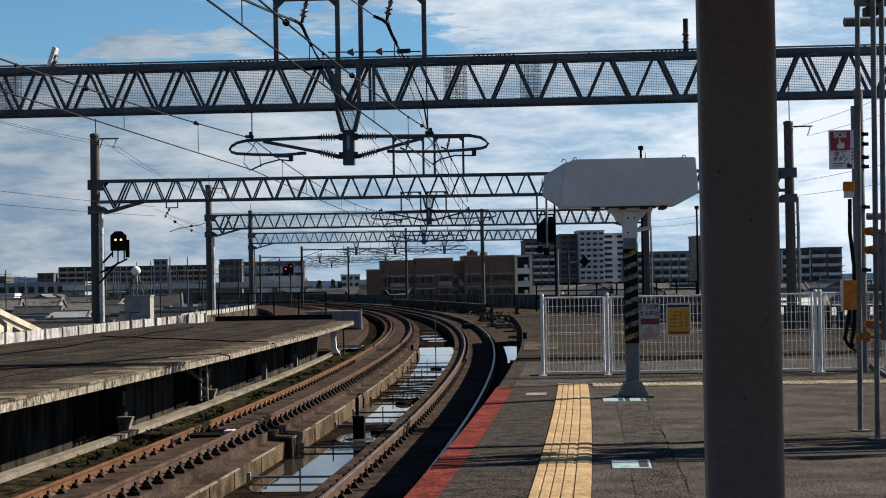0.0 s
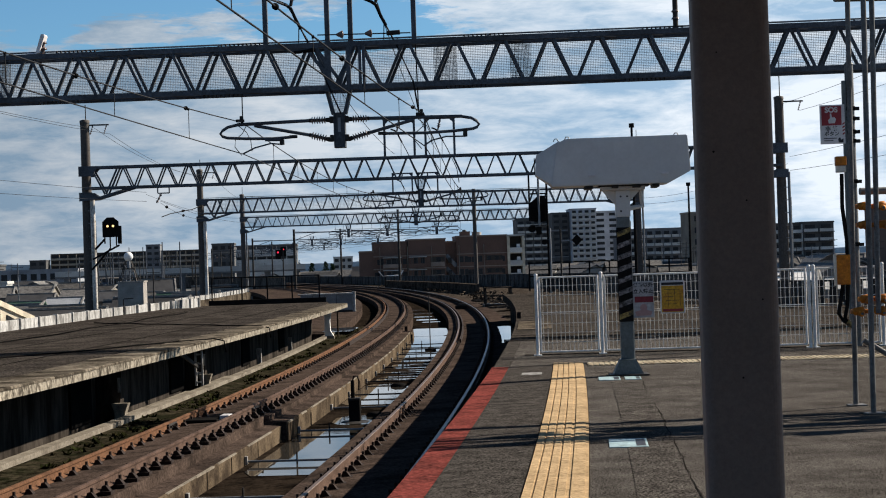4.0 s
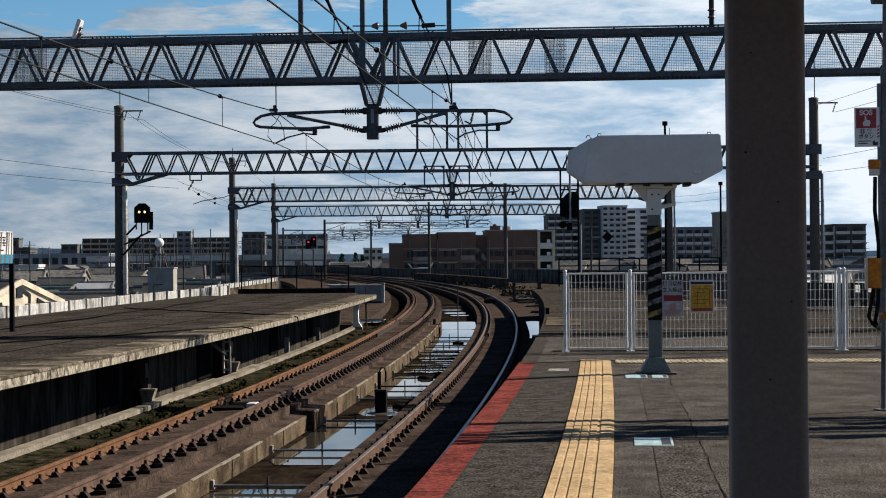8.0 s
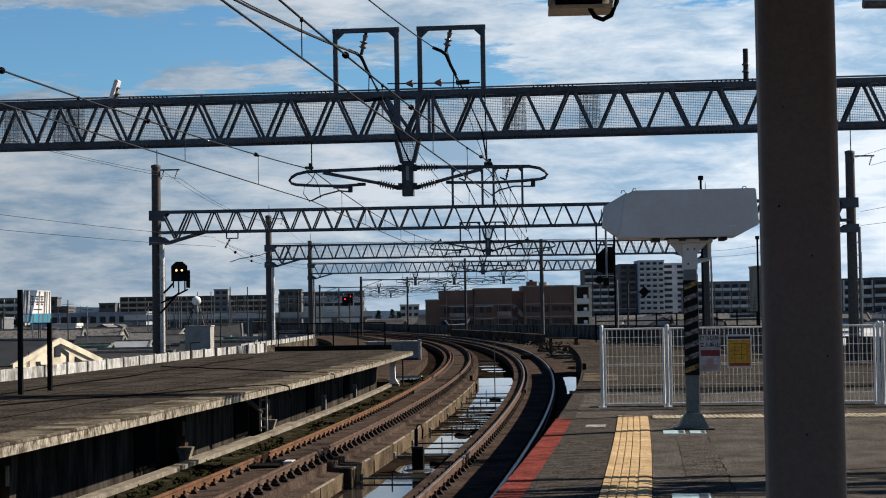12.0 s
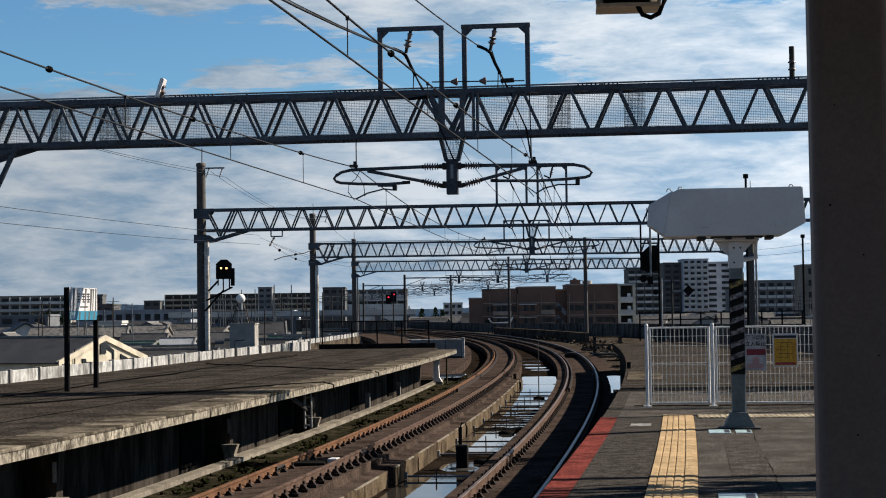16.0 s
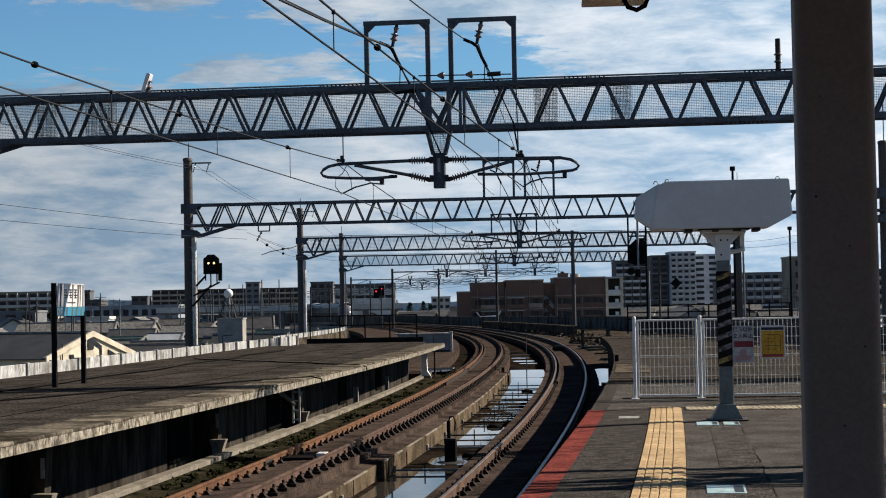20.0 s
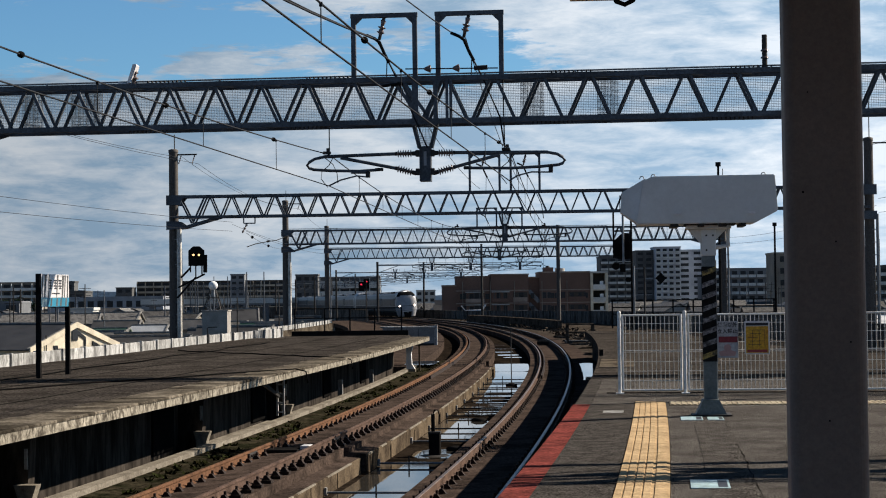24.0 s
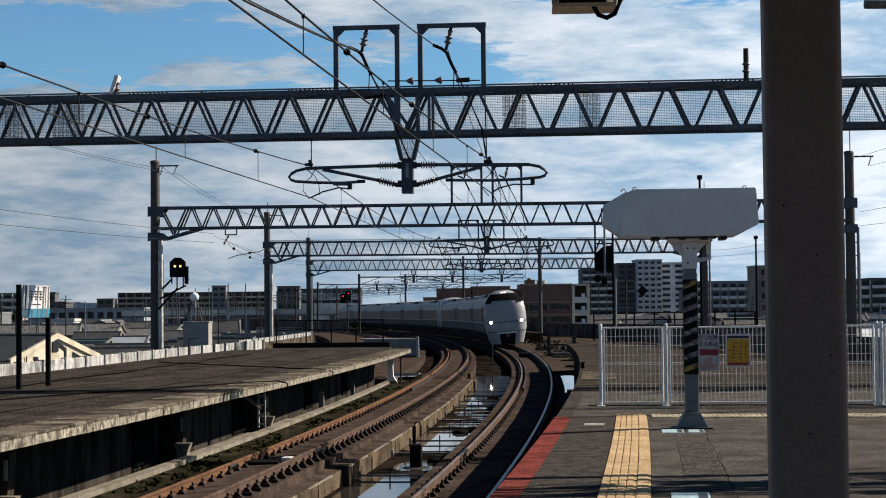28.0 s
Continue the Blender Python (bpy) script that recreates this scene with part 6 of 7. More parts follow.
part("small_box", Shape().box(-0.23, -0.07, -0.14, 0.0, 2.72, 2.86, bev=0.01), ORANGE, ep, "small orange box")
part("small_box_base", Shape().box(-0.22, -0.08, -0.13, 0.0, 2.62, 2.72, bev=0.008), LAMPBODY, ep)
bb = part("button_box", Shape().box(-0.28, -0.02, -0.16, 0.0, 0.93, 1.38, bev=0.012), ORANGE, ep, "yellow-orange button box")
part("box_rim", Shape().box(-0.3, -0.275, -0.165, 0.0, 0.92, 1.39), LAMPBODY, bb)
part("cable", Shape().tube([(-0.18, -0.08, 0.93), (-0.22, -0.09, 0.7), (-0.26, -0.1, 0.5), (-0.2, -0.1, 0.4), (-0.12, -0.1, 0.34)], 0.03, 8), BLACK, ep)
part("cable", Shape().tube([(-0.1, -0.08, 0.93), (-0.13, -0.09, 0.6), (-0.17, -0.1, 0.42), (-0.05, -0.1, 0.3)], 0.03, 8), BLACK, ep)
part("cable_tip", Shape().tube([(-0.14, -0.1, 0.37), (-0.04, -0.1, 0.29)], 0.04, 8), HAZARD, ep)

ps = thing("pipe_stand", "stand of galvanised scaffold pipes with orange clamp covers", "pipe stand", pose(0, 0, 0))
for x, y, lean, z0 in ((4.74, 15.79, 0.015, 0.0), (4.64, 14.94, 0.011, 0.0), (4.83, 15.3, 0.012, 0.86), (5.6, 15.4, 0.0, 0.0)):
    u = part("upright", Shape().tube([(x, y, z0 + 0.01), (x + lean * 6.6, y, 6.6)], 0.0245, 12), SCAFF, ps)
    if z0 == 0:
        part("base_plate", Shape().box(x - 0.07, x + 0.09, y - 0.07, y + 0.07, 0.0, 0.012), SCAFF, u)
# high ledgers run on out of view to cast shadow lines on the platform
for z, y, x1, rr in ((3.83, 15.95, 18, 0.045), (3.96, 15.6, 18, 0.04), (4.46, 16.5, 18, 0.05), (4.2, 16.3, 18, 0.04), (4.55, 17.4, 18, 0.05), (4.66, 16.1, 18, 0.05), (5.0, 17.7, 18, 0.06), (1.98, 15.5, 6.4, 0.034), (0.98, 15.5, 6.4, 0.034)):
    part("ledger", Shape().tube([(4.72 if z > 3 else 4.76, y, z), (x1, y + (0.35 if z > 3 else 0.1), z)], rr, 10), SCAFF, ps)
# clamps out of view, added for the knots in those shadows
for x, y, z in ((8.4, 16.05, 3.88), (9.0, 16.62, 4.4), (10.0, 16.66, 4.42), (10.5, 16.7, 4.42), (9.3, 15.7, 3.9), (7.6, 16.6, 4.4), (7.9, 16.0, 3.88), (11.2, 16.7, 4.44)):
    part("clamp", Shape().box(x - 0.13, x + 0.13, y - 0.1, y + 0.12, z - 0.13, z + 0.13, bev=0.02), DARK, ps)
# unseen blocks and tie pipes, added only for the shadows they cast
for x, y, w in ((7.36, 15.97, 0.16), (8.07, 16.2, 0.18), (8.86, 16.75, 0.22), (9.12, 16.75, 0.16), (10.3, 17.0, 0.16)):
    part("coupler", Shape().box(x - w * 0.7, x + w * 0.7, y - 0.08, y + 0.08, 4.05, 4.45, bev=0.03), DARK, ps, "unseen block on the ledgers added to cast a blob shadow")
for x in (9.1, 9.35, 11.2, 11.45):
    part("tie_pipe", Shape().tube([(x, 16.75, 4.3), (x + 0.1, 17.5, 5.2)], 0.06, 8), SCAFF, ps)
part("brace_pipe", Shape().tube([(4.75, 15.5, 0.62), (5.7, 15.4, 0.0)], 0.026, 10), SCAFF, ps)
for x, y, z, w in ((4.74, 15.35, 1.84, 0.3), (4.74, 15.35, 1.67, 0.34), (4.73, 15.35, 1.0, 0.3), (4.66, 15.35, 0.89, 0.4)):
    part("short_ledger", Shape().tube([(x - 0.06, y + 0.03, z), (x + 1.4, y + 0.05, z - 0.02)], 0.022, 10), ORANGE, ps, "tube in an orange sleeve")
    for k in range(3):
        c = x + k * w * 0.5
        cl = part("clamp_cover", Shape().tube([(c - 0.055, y, z - 0.012), (c - 0.04, y, z - 0.002), (c + 0.02, y, z + 0.004), (c + 0.05, y, z + 0.016), (c + 0.06, y, z + 0.02)], [0.014, 0.036, 0.04, 0.03, 0.012], 10), ORANGE, ps, "orange plastic clamp cover")
        part("cover_knob", Shape().tube([(c + 0.015, y - 0.07, z - 0.02), (c + 0.015, y - 0.06, z - 0.02), (c + 0.015, y, z - 0.015)], [0.016, 0.028, 0.026], 10), ORANGE, cl)
        part("bolt", Shape().tube([(c + 0.015, y - 0.085, z - 0.02), (c + 0.015, y - 0.07, z - 0.02)], 0.012, 8), SCAFF, cl)
for x, y, z in ((4.8, 15.4, 3.84), (4.8, 15.3, 3.95)):
    part("clamp", Shape().box(x - 0.06, x + 0.06, y - 0.08, y + 0.06, z - 0.04, z + 0.04, bev=0.01), DARK, ps)

# ---------- station name sign on the old platform ----------
ns = thing("station_sign", "station name board with a blue lower band on dark posts", "sign", at(34.1, -9.56, 0, 0))
for y in (-0.9, 0.9):
    part("post", Shape().box(-0.045, 0.045, y - 0.045, y + 0.045, 0, 2.08 if y < 0 else 1.5, bev=0.006), BLACK, ns)
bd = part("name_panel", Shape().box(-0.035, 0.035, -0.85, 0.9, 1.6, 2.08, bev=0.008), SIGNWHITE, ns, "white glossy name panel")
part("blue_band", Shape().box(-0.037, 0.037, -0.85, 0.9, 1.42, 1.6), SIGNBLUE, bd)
# these dark streaks imitate reflections on the glossy name panel
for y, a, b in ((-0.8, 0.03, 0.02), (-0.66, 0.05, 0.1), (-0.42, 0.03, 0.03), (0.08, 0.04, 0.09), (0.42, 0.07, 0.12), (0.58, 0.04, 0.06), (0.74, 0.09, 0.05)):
    part("dark_streak", Shape().prism([(y, 1.605), (y + a, 1.605), (y + b + 0.06, 2.06), (y + 0.04, 2.06)], 0.035, 0.038, "x"), FACADE_D, bd, "dark streak painted as a reflection on the panel")
for y in (-0.29, 0.02, 0.32):
    for z, w in ((1.95, 0.1), (1.9, 0.08), (1.84, 0.11), (1.79, 0.07)):
        part("letter_bar", Shape().box(0.038, 0.04, y - w, y + w, z - 0.013, z + 0.013), INK, bd)
    part("letter_bar", Shape().box(0.0385, 0.0405, y - 0.02, y + 0.015, 1.78, 1.97), INK, bd)
part("letter_bar", Shape().box(0.038, 0.04, -0.2, 0.3, 1.675, 1.7), INK, bd)
part("mark_block", Shape().box(0.037, 0.039, -0.82, -0.5, 1.44, 1.58), PLATE, bd, "pale cyan field")
# dark strips put on the blue band as reflections
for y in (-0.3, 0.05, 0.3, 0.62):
    part("dark_streak", Shape().prism([(y, 1.43), (y + 0.1, 1.43), (y + 0.13, 1.59), (y + 0.05, 1.59)], 0.037, 0.039, "x"), FACADE_D, bd, "dark streak painted as a reflection on the panel")
# box on the parapet and lamp stub
gb = thing("parapet_box", "pale grey-beige plastered box standing behind the parapet", "equipment box", at(74, 0, 0.0))
part("body", Shape().box(-15.1, -14.0, -0.5, 0.4, GZ, 1.1, bev=0.015), BOXPALE, gb)
part("cap", Shape().box(-15.13, -13.97, -0.53, 0.43, 1.1, 1.15), BOXPALE, gb)
stub = thing("railing_stub", "short bent dark pipe on the parapet", "pipe", at(61, -12.4, 0.0))
part("pipe", Shape().tube([(0, 0, 0), (0, 0, 0.55), (0.04, 0, 0.58), (0.36, 0, 0.59)], 0.022, 6), DARK, stub)

# ---------- railing and frames on the deck behind the fence ----------
ds = thing("deck_barrier", "low dark slatted barrier along the edge of the deck", "barrier")
slat = Shape().box(-0.1, 0.1, -0.02, 0.02, 0.04, 0.66).mesh("slat", DARK)
turns = [(76.4, 2.9), (76.4, 4.9), (61.0, deck_n(61) - 0.12), (46.0, deck_n(46) - 0.12), (44.5, 9.1), (43.5, 13.2)]
for (s0, n0), (s1, n1) in zip(turns, turns[1:]):
    a, b = P(s0, n0), P(s1, n1)
    run = (b - a).length
    for z in (0.68, 0.06):
        part("rail", Shape().beam(a + Vector((0, 0, z)), b + Vector((0, 0, z)), 0.05), DARK, ds)
    for i in range(int(run / 0.32)):
        part("slat", slat, DARK, ds, m=Matrix.Translation(a.lerp(b, (i + 0.5) * 0.32 / run)) @ Matrix.Rotation(math.atan2(b.y - a.y, b.x - a.x), 4, "Z"))
stub = thing("edge_stub", "short black post at the corner of the deck edge", "post", at(43.5, 1.5, 0), shape=Shape().box(-0.05, 0.05, -0.06, 0.06, 0, 0.16, bev=0.01), material=BLACK)
hr = thing("yard_railing", "dark steel railing across the yard before the parapet", "railing", at(150, 0, 0))
for z in (1.22, 0.62, 0.05):
    part("bar", Shape().box(9.6, 24.0, -0.05, 0.05, z - 0.05, z + 0.05), BLACK, hr)
for i in range(9):
    part("post", Shape().box(9.6 + 1.78 * i, 9.72 + 1.78 * i, -0.05, 0.05, -1.2, 1.2), BLACK, hr)
tr = thing("white_trough", "white curved trough lying on the parapet", "trough", pose(6.9, 242, 0.02))
part("shell", Shape().prism([(-1.1, 0), (1.2, 0.12), (1.7, 0.75), (1.85, 0.75), (1.4, -0.05), (-1.1, -0.16), (-1.75, 0.6), (-1.6, 0.66)], -0.4, 0.4), SIGNWHITE, tr)
nb = thing("sensor_box", "small black sensor box on the track bed", "sensor box", at(100, 0.1, -1.2))
part("body", Shape().box(-0.35, 0.35, -0.3, 0.3, 0, 0.2, bev=0.03), BLACK, nb)
part("lid", Shape().box(-0.2, 0.3, -0.2, 0.2, 0.2, 0.28, bev=0.02), DARK, nb)
sf = thing("steel_frame", "rusty steel frame with a mesh floor beside the track", "frame", at(102, 2.35, -1.17))
for x in (-0.75, 0.75):
    for y in (-1.0, 0, 1.0):
        part("leg", Shape().box(x - 0.04, x + 0.04, y - 0.04, y + 0.04, 0, 1.12), SLOPE, sf)
for z in (1.1, 0.62, 0.12):
    for x in (-0.75, 0.75):
        part("rail", Shape().box(x - 0.03, x + 0.03, -1.0, 1.0, z - 0.03, z + 0.03), SLOPE, sf)
    for y in (-1.0, 1.0):
        part("rail", Shape().box(-0.75, 0.75, y - 0.03, y + 0.03, z - 0.03, z + 0.03), SLOPE, sf)
for i in range(5):
    part("floor_bar", Shape().box(-0.75, 0.75, -0.95 + 0.42 * i, -0.8 + 0.42 * i, 1.09, 1.13), SLOPE, sf)
part("tray", Shape().box(-0.85, 0.85, -1.1, 1.1, 0.0, 0.14), DARK, sf)
# low brown growth round the frame
q, sh = random.Random(5), Shape()
for i in range(420):
    s, n = q.uniform(110, 215), 2.2 + q.random() * 3.5
    c = P(s, n, -1.16)
    for j in range(3):
        d = [Vector((q.uniform(-0.16, 0.16), q.uniform(-0.2, 0.2), q.uniform(0, 0.3))) for _ in range(3)]
        sh.add([c + d[0], c + d[1], c + d[2]], [(0, 1, 2)])
thing("dry_weeds", "brown dry weeds along the foot of the outer parapet", "weeds", kind="stuff", shape=sh, material=SLOPE)

dm = thing("diamond_sign", "small dark diamond sign on a slim post beyond the deck", "sign", pose(14.1, 110, GZ))
part("post", Shape().tube([(0, 0, 0), (0, 0, 10.4)], 0.06, 8), DARK, dm)
part("arm", Shape().box(-0.05, 1.1, -0.04, 0.04, 9.62, 9.72), GALV, dm)
part("board", Shape().prism([(0.7, 9.68), (1.05, 10.05), (1.4, 9.68), (1.05, 9.3)], -0.09, -0.05), BLACK, dm)
for z in (10.3, 8.6):
    part("crossbar", Shape().box(-1.6, 0.5, -0.03, 0.03, z, z + 0.06), GALV, dm)


# ---------- town ----------
def block(label, x0, x1, y, ztop, storeys, facade, depth=12.0, kind="bands", bays=0, turn=0.0, base=GZ, name="apartment_building", band=FACADE_C, high=0.36):
    """A block of flats: walls, slab bands or balconies and dark windows, storey by storey."""
    w, h = x1 - x0, (ztop - base)
    b = thing(name, label, "building", pose((x0 + x1) / 2, y, base, 0, 0, turn), "town buildings")
    part("wall", Shape().box(-w / 2, w / 2, 0, depth, 0, h), facade, b)
    part("roof", Shape().box(-w / 2 - 0.2, w / 2 + 0.2, -0.2, depth + 0.2, h, h + 0.5), facade, b)
    sh = h / storeys
    bays = bays or max(2, int(w / 6))
    bw = w / bays
    pane = Shape().box(-bw * 0.31, bw * 0.31, -0.06, 0.0, sh * 0.32, sh * 0.8).mesh("window", PANE)
    rail_ = Shape().box(-bw * 0.44, bw * 0.44, -1.15, -1.0, 0.1, sh * 0.36).mesh("balcony_front", FACADE_C)
    slab = Shape().box(-w / 2, w / 2, -1.2, -0.003, -0.12, 0.1).mesh("slab", facade)
    for k in range(storeys):
        if kind == "balcony" or kind == "deck":
            part("slab", slab, facade, b, m=Matrix.Translation((0, 0, k * sh)))
        for i in range(bays):
            m = Matrix.Translation((-w / 2 + bw * (i + 0.5), -0.002, k * sh))
            part("window", pane, PANE, b, m=m)
            if kind == "balcony":
                part("balcony_front", rail_, FACADE_C, b, m=m)
        if kind == "deck":
            part("parapet_band", Shape().box(-w / 2, w / 2, -1.3, -1.15, k * sh, k * sh + sh * high), band, b)
    if kind == "deck":
        fin = Shape().box(-0.12, 0.12, -1.1, -0.01, 0, h - 0.1).mesh("partition", band)
        for i in range(bays + 1):
            part("partition", fin, band, b, m=Matrix.Translation((-w / 2 + bw * i, 0, 0)))
    return b


# brown tiled flats behind the parapet
bb = thing("brown_flats", "brown tiled low block of flats with pale string courses", "building", pose(0, 393, GZ), "town buildings")
segs = ((4.2, 7.3, 11.6, BRICK), (7.3, 15.0, 13.6, BRICK), (15.3, 23.9, 14.0, BRICK), (23.9, 26.4, 13.3, BRICK), (26.4, 38.0, 14.4, BRICK))
for i, (a, b, h, m) in enumerate(segs):
    w = part("wall", Shape().box(a, b, 0.25 * (i % 2) + (1.2 if i == 3 else 0), 14, 0, h), m, bb)
    part("coping", Shape().box(a - 0.1, b + 0.1, 0.25 * (i % 2) - 0.15 + (1.2 if i == 3 else 0), 14, h, h + 0.3), BRICK_B if i != 1 else BRICK, w)
for z in (4.6, 7.5, 10.4):
    for a, b, y in ((26.4, 38.0, -0.08), (15.3, 23.9, -0.08), (4.2, 15.0, 0.1)):
        if not (a < 4 and z > 9):
            part("string_course", Shape().box(a, b, y, y + 0.08, z, z + 0.22), BRICK_B, bb)
    st = part("stair_flight", Shape().beam((26.3, 0.6, z - 2.6), (24.0, 0.6, z), 0.25, 0.9), FACADE_A, bb, "open concrete stair flight")
    for k, (a, b) in enumerate(((16.6, 17.4), (18.2, 19.0), (21.7, 22.7), (9.0, 9.6), (11.4, 13.6), (28.2, 28.9), (31.3, 32.2), (26.9, 27.9), (5.0, 5.5))):
        if a < 6.9 and z > 9:
            continue
        pw = part("window", Shape().box(a, b, -0.06 if a > 15 else 0.12, 0.3, z - 1.75, z - 0.45), PANE, bb)
        part("frame", Shape().box(a - 0.06, b + 0.06, -0.03 if a > 15 else 0.15, 0.28, z - 1.81, z - 0.39), FACADE_D, pw)
    for a, b in ((15.4, 19.5), (9.5, 13.8)):
        part("balcony_front", Shape().box(a, b, -0.7, -0.55, z - 2.6, z - 1.7), BRICK if a > 14 else BRICK_B, bb)
    part("end_slab", Shape().box(38.0, 42.0, -0.4, 12, z - 0.15, z + 0.1), CREAM, bb)
    part("end_balcony", Shape().box(38.6, 41.4, -0.4, -0.25, z + 0.1, z + 1.2), FACADE_C, bb)
    # no real depth here: the balcony shade is a flat dark panel
    part("recess", Shape().box(20.4, 23.6, -0.03, 0.2, z - 2.5, z - 0.35), FLAT_BROWN, bb, "flat dark panel painted as a shaded balcony")
    part("recess_front", Shape().box(20.4, 23.6, -0.14, -0.06, z - 2.5, z - 1.5), BRICK_B, bb)
    part("recess", Shape().box(33.0, 36.9, -0.03, 0.2, z - 2.5, z - 0.35), FLAT_BROWN, bb, "flat dark panel painted as a shaded balcony")
    part("recess_front", Shape().box(33.0, 36.9, -0.14, -0.06, z - 2.5, z - 1.5), BRICK, bb)
    part("laundry", Shape().box(40.2, 41.0, 0.0, 0.06, z + 1.0, z + 2.0), DOME, bb)
for x in (38.0, 41.4):
    part("end_pier", Shape().box(x, x + 0.6, -0.5, 12, 0, 14.3), CREAM, bb, "pale pier at the balcony end")
part("end_recess", Shape().box(38.6, 41.4, 2.0, 12, 0, 14.2), FLAT_BROWN, bb)
part("roof_slab", Shape().box(37.9, 42.1, -0.5, 12.2, 14.2, 14.6), FACADE_C, bb)
for z in (4.6, 7.5, 10.4):
    for a in (7.6, 8.2, 10.4, 14.0, 20.6, 24.4, 28.9, 29.8, 33.4, 35.2, 36.6):
        if a > 15 or z < 9 or a > 8:
            pw = part("window", Shape().box(a, a + (0.8 if a > 15 else 0.9), -0.07 if a > 25 else 0.1, 0.3, z - 1.8, z - 0.6), PANE, bb)
    for a in (16.0, 17.2, 18.4, 10.2, 11.4, 12.6):
        part("balcony_bar", Shape().box(a, a + 0.12, -0.72, -0.5, z - 1.75, z - 0.3), FACADE_D, bb)
    part("balcony_slab", Shape().box(15.4, 19.5, -0.75, 0.0, z - 0.3, z - 0.12), FACADE_C, bb)
    part("balcony_slab", Shape().box(9.5, 13.8, -0.75, 0.2, z - 0.3, z - 0.12), FACADE_C, bb)
for a in (8.8, 15.1, 20.6, 26.9, 32.6):
    part("downpipe", Shape().box(a, a + 0.12, -0.2, 0.1, 0, 12.6), FACADE_B, bb)
part("tank_room", Shape().box(27.6, 29.8, 3, 7, 14.4, 15.7), BRICK, bb)
part("water_tank", Shape().tube([(31.5, 5, 14.0), (31.5, 5, 15.5)], 1.1, 14), FACADE_C, bb)
part("ball_tank", Shape().tube([(28.6, 4, 15.2), (28.6, 4, 15.5), (28.6, 4, 15.9), (28.6, 4, 16.1)], [0.3, 0.5, 0.5, 0.2], 12), DARK, bb)

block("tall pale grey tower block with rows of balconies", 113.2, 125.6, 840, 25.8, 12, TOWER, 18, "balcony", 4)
block("grey tower block beside the tall one", 104.5, 112.9, 846, 24.3, 11, FACADE_D, 18, "bands", 2)
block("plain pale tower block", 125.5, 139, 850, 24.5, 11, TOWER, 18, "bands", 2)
block("dark tower block far off", 76, 90, 740, 19.0, 9, FACADE_D, 16, "balcony", 4)
block("grey stepped flats with balconies", 112, 128, 690, 9.0, 5, FACADE_A, 14, "balcony", 5)
block("long grey flats with access balconies", 106, 128, 630, 11.4, 6, FACADE_A, 12, "balcony", 7)
block("plain beige gable block", 103, 112, 505, 13.8, 6, FACADE_B, 12, "bands", 1)
block("dark plain wing of the flats with pale balconies", 140, 149.2, 551, 10.4, 6, FACADE_D, 12, "deck", 3)
block("grey flats with pale balconies", 149.2, 159.6, 550, 10.6, 6, FACADE_D, 12, "balcony", 2)
block("brown block of flats beyond the pipes", 97, 121, 300, 9.2, 5, BRICK, 14, "balcony", 5)
block("low dark blue flats far off", 168, 176, 700, 7.5, 4, FACADE_D, 12, "bands", 3)
block("long beige flats with access decks", -146, -70, 880, 12.4, 7, FLAT_BROWN, 14, "deck", 18, band=BEIGE_BAND)
block("stair tower of the long flats", -98, -91, 876, 15.6, 8, FACADE_A, 14, "bands", 2)
block("dark block of flats beyond the houses", -52, -43, 700, 12.2, 6, FACADE_D, 12, "bands", 3)
block("pale flats with open access decks", -32.8, -13.9, 545, 8.8, 5, FACADE_D, 14, "deck", 6, high=0.7)
block("grey flats with access balconies at the edge of town", -182, -150, 680, 10.2, 6, FACADE_B, 12, "deck", 8)
block("dark building with a rooftop tank", -112, -102, 520, 5.2, 4, FACADE_D, 12, "bands", 3)
block("rooftop tank of the dark building", -110, -106, 524, 8.2, 5, FACADE_D, 6, "bands", 1, name="water_tank_house")
block("long low pale works building", -98, -68, 450, 3.0, 3, FACADE_E, 14, "bands", 12)
block("long low grey works building", -150, -110, 470, 2.2, 3, FACADE_A, 14, "bands", 9)
block("dark block at the edge of the long flats", -155, -147, 870, 9.5, 5, FACADE_D, 12, "bands", 2)


